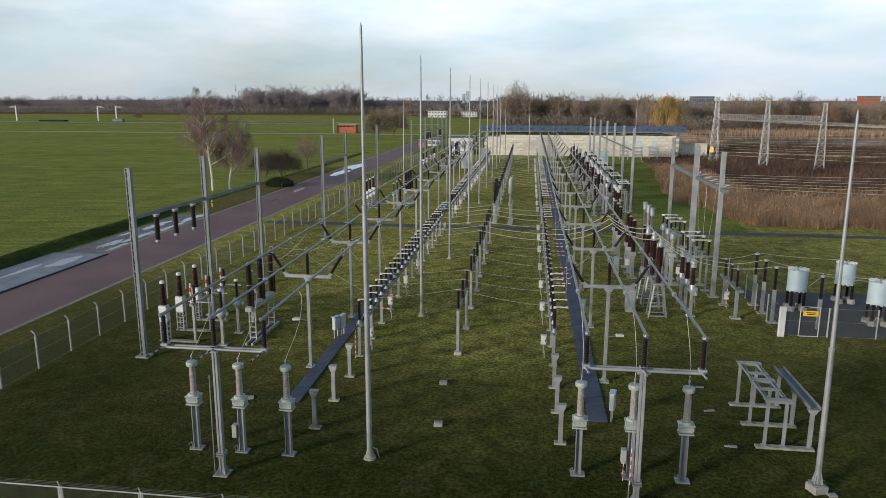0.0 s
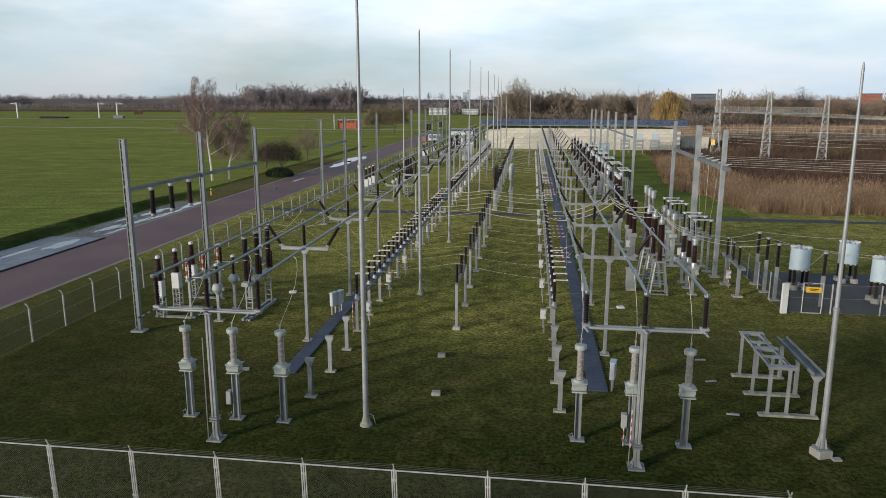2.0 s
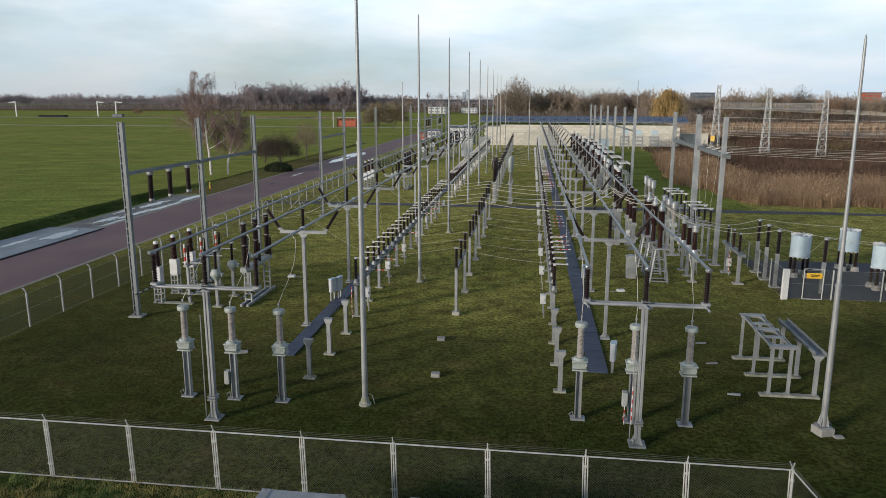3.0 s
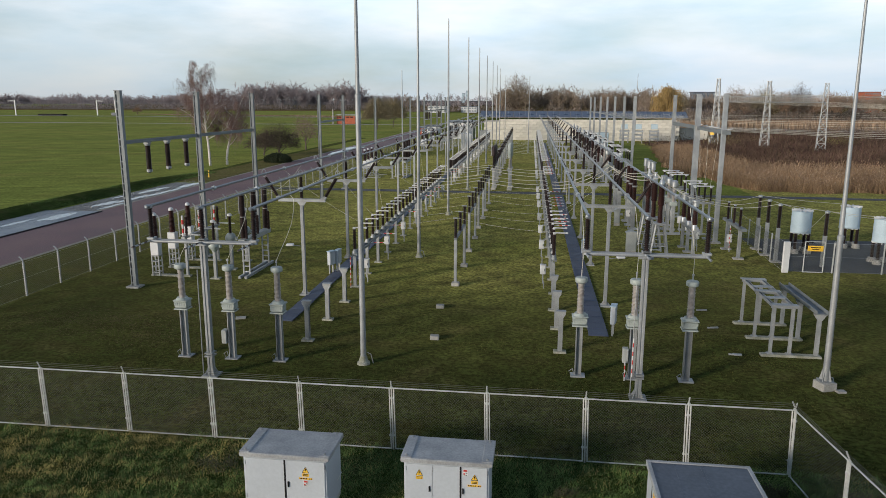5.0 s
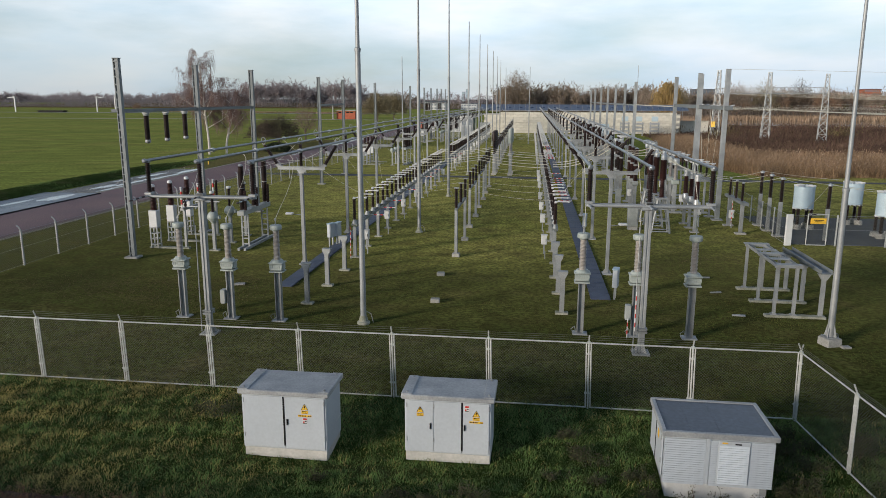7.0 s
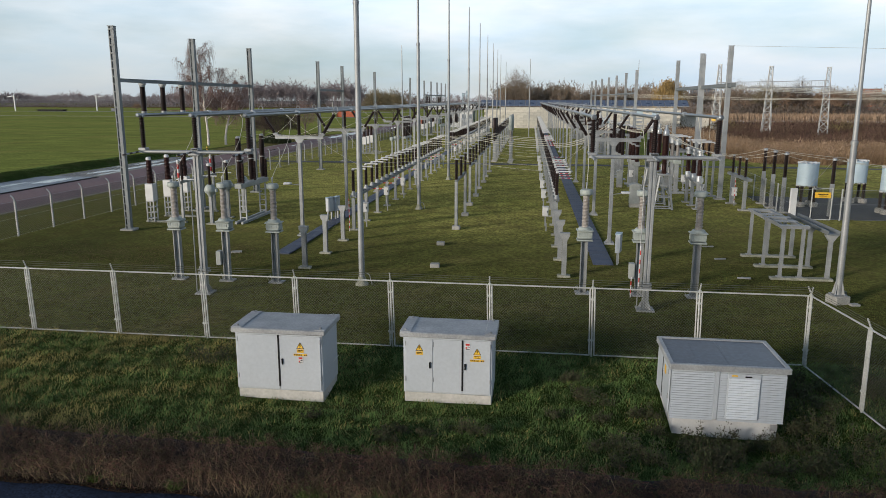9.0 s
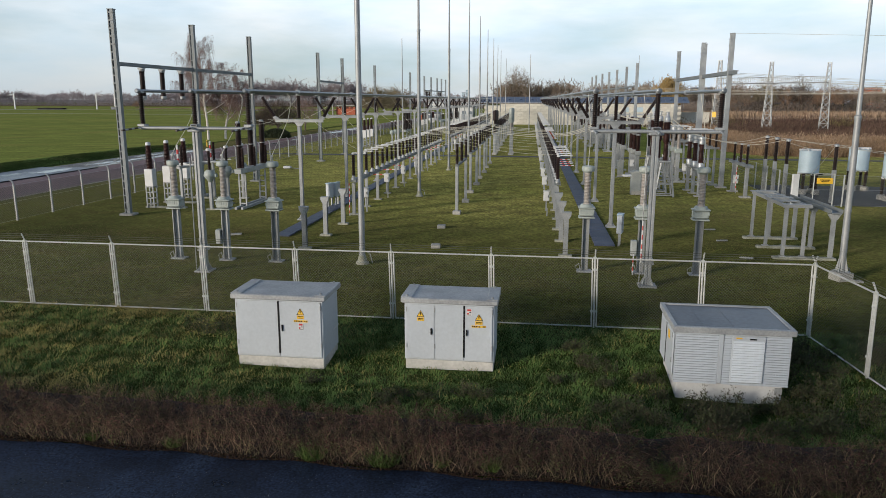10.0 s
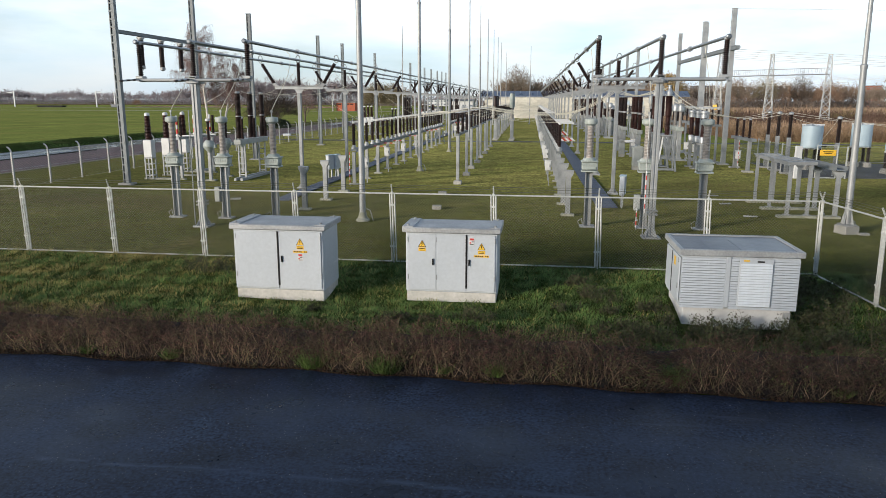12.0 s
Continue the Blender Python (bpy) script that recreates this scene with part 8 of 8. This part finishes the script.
soup("reed_plumes", plume, PLUME, "soft brown plumes of the reed bed", "reeds")
soup("reed_bed", q[keep], REED, "tall dry golden-brown reeds at the yard's edge", "reeds")
u = rng.uniform(0, 1, 5000)
soup("ditch_reeds", blades_at(-285 + 162 * u + rng.normal(0, 1, 5000), 487 - 52 * u + rng.normal(0, 1.2, 5000) + 3 * np.sin(u * 25), np.zeros(5000), rng.uniform(0.3, 1.3, 5000) * (0.4 + 0.6 * u), 0.35, 0.4, rng), PLUME, "pale dry reeds along the meadow ditch", "reeds")
bush(-284, 484, 61, 5.5, 6.5, "small reddish bush on the meadow ditch", 900, 0.09, 1.2, material=TWIG_RUST)
soup("far_reeds", np.concatenate([blades(16000, (60, 330), (326, 364), (1.0, 2.4), 0.3, 0.3, rng), blades(9000, (38, 60), (240, 330), (1.2, 2.4), 0.2, 0.3, rng)]), PLUME, "pale strip of reeds behind the pond", "reeds")
q = np.concatenate([blades(50000, (26, 150), (116, 190), (0.4, 1.5), 0.11, 1.1, rng), blades(45000, (36, 260), (180, 256), (0.3, 1.0), 0.2, 1.4, rng)])
soup("scrub", q, SCRUB, "dark reddish-brown bramble scrub in the marsh", "scrub")
for k in range(60):
    x, y = rng.uniform(34, 190), rng.uniform(125, 205)
    n = 420
    c = rng.normal(0, 1, (n, 3)) * np.array([2.2, 2.0, 0.8]) + np.array([x, y, 0.9])
    q = blades_at(c[:, 0], c[:, 1], np.maximum(c[:, 2], 0.05), rng.uniform(0.3, 0.9, n), 0.12, 0.9, rng)
    soup("marsh_shrub", q, SCRUB if k % 5 else SHRUB_GOLD, "straggly leafless shrub in the marsh", "shrub", kind="thing")
rng = np.random.default_rng(22)
q = np.concatenate([blades(26000, (-51.0, -48.3), (20, 104), (0.03, 0.14), 0.05, 1.6, rng, lambda x, y: np.clip((-47.9 - 0.006 * y - x) / 2.3, 0, 1) * 0.56 * np.clip((104 - y) / 16, 0, 1))])
soup("bank_grass", q, GRASS_BLADE, "long grass on the ditch bank", "grass")


# ---- distant buildings and railway ----
t = thing("brick_hut", "small red-brick hut with a flat pale roof in the meadow", "hut", (-86.5, 320, 0))
part("wall", Geo().box((0, 0, 1.7), (8.5, 5, 3.4)), BRICK, t)
part("roof", Geo().box((0, 0, 3.9), (9.4, 6, 0.3)), CONCRETE, t)
for k in range(4):
    part("window", Geo().box((-2.7 + 1.8 * k, -2.52, 2.95), (1.3, 0.06, 0.5)), BLACK, t)
solo("chimney_pipe", Geo().box((-92, 316, 3.2), (0.5, 0.5, 6.4)), CONCRETE, "pale square concrete pillar beside the hut", "pillar")


def catenary(x, y, h, side):
    t = thing("catenary_mast", "white railway catenary mast with a side arm", "railway mast", (x, y, 0), group="railway masts")
    part("post", Geo().box((0, 0, h / 2), (0.6, 0.5, h)), WHITE, t)
    part("arm", Geo().box((side * 2.4, 0, h - 0.8), (5.2, 0.3, 0.3)).wire([(0, 0, h), (side * 4.6, 0, h - 0.9)], 0.14, 4), WHITE, t)


for u, side in ((-0.596, -1), (-0.482, 1), (-0.4565, 1), (-0.70, -1)):
    catenary(*afar(u, 486), 10, side)
bx, by = afar(-0.454, 480)
solo("signal_box", Geo().box((bx, by, 0.8), (7, 3, 1.6), 0, 0.1).box((bx, by, 1.7), (7.4, 3.4, 0.2)), ROOFING, "dark trackside equipment box", "equipment box")


def block_house(x, y, w, d, h, material, label, floors=2, bays=6):
    t = thing("building", label, "building", (x, y, 0), group="far buildings")
    part("wall", Geo().box((0, 0, h / 2), (w, d, h)), material, t)
    part("roof", Geo().box((0, 0, h + 0.2), (w + 0.8, d + 0.8, 0.5)), ROOFING, t)
    me = Geo().box((0, 0, 0), (w / bays * 0.6, 0.12, h / floors * 0.45)).mesh("window", FAR_GLASS)
    for f in range(floors):
        for k in range(bays):
            part("window", me, None, t, at=(-w / 2 + w / bays * (k + 0.5), -d / 2 - 0.06, h / floors * (f + 0.55)))
    return t


block_house(*afar(-0.007, 600), 15, 10, 5.2, WHITE, "white flat-roofed office building behind the yard")
block_house(*afar(0.037, 610), 13, 10, 4.6, WHITE, "white low building among the trees")
block_house(-34.5, 236, 4, 4, 2.2, WHITE, "small white shed at the end of the brick road", 1, 3)
block_house(-37.2, 228, 2.2, 3, 2.0, BRICK, "small red-brick shed at the end of the brick road", 1, 2)
block_house(-22, 205, 7, 6, 4.6, WHITE, "pale service building at the yard's far corner", 1, 4)
block_house(*afar(0.592, 640), 13.5, 14, 17.4, BRICK, "red-brick apartment block above the trees", 6, 8)
block_house(*afar(0.36, 640), 18, 14, 17.0, ROOFING, "dark apartment block above the trees", 5, 9)
# the pale blue walls stand in for haze before the towers
for u, d, w, h in ((0.0285, 2300, 10, 29), (0.034, 2350, 9, 37)):
    block_house(*afar(u, d), w, 14, h, PALE_BLUE, "pale office tower on the skyline", 9, 4)
bx, by = afar(-0.545, 480)
solo("culvert", Geo().box((bx, by, 0.4), (18, 4, 1.0)).box((bx, by, 0.95), (19, 5, 0.16)), BLACK, "dark low railway culvert in the meadow", "culvert")
# fine poles standing among the equipment
for x, y, h in ((-19.5, 103, 15), (-2.2, 150, 15.5), (23, 181, 17), (-9, 190, 17)):
    t = thing("slender_pole", "very thin grey lightning rod among the switchgear", "pole", (x, y, 0), group="thin poles")
    part("rod", Geo().lathe([(0.11, 0), (0.09, h * 0.5), (0.05, h)], 8), STEEL, t)
# silver transformers and containers before the block wall
for x, y in ((21.5, 190), (24.8, 189), (28.8, 189.5)):
    t = thing("capacitor_bank", "tiered pale capacitor bank on a steel frame", "capacitor bank", (x, y, 0), group="capacitor banks")
    for z in (1.2, 2.1, 3.0):
        part("tier", Geo().box((0, 0, z), (2.4, 1.6, 0.36), b=0.03), ALU, t)
    part("top_box", Geo().box((0, 0, 4.2), (1.5, 1.2, 1.2), b=0.04), PALE_BLUE, t)
    part("leg", Geo().box((-1, 0, 1.7), (0.12, 1.2, 3.4)).box((1, 0, 1.7), (0.12, 1.2, 3.4)), STEEL, t)
for x, y, m in ((14.5, 170, PALE_BLUE), (-13.5, 176, PAINT_GREY), (-16, 160, WHITE)):
    t = thing("transformer_cabinet", "pale boxy equipment cabinet at the far end of the yard", "cabinet", (x, y, 0), group="far cabinets")
    part("body", Geo().box((0, 0, 1.8), (2.4, 2.0, 3.4), b=0.05), m, t)
    part("plinth", Geo().box((0, 0, 0.08), (2.6, 2.2, 0.2)), CONCRETE, t)
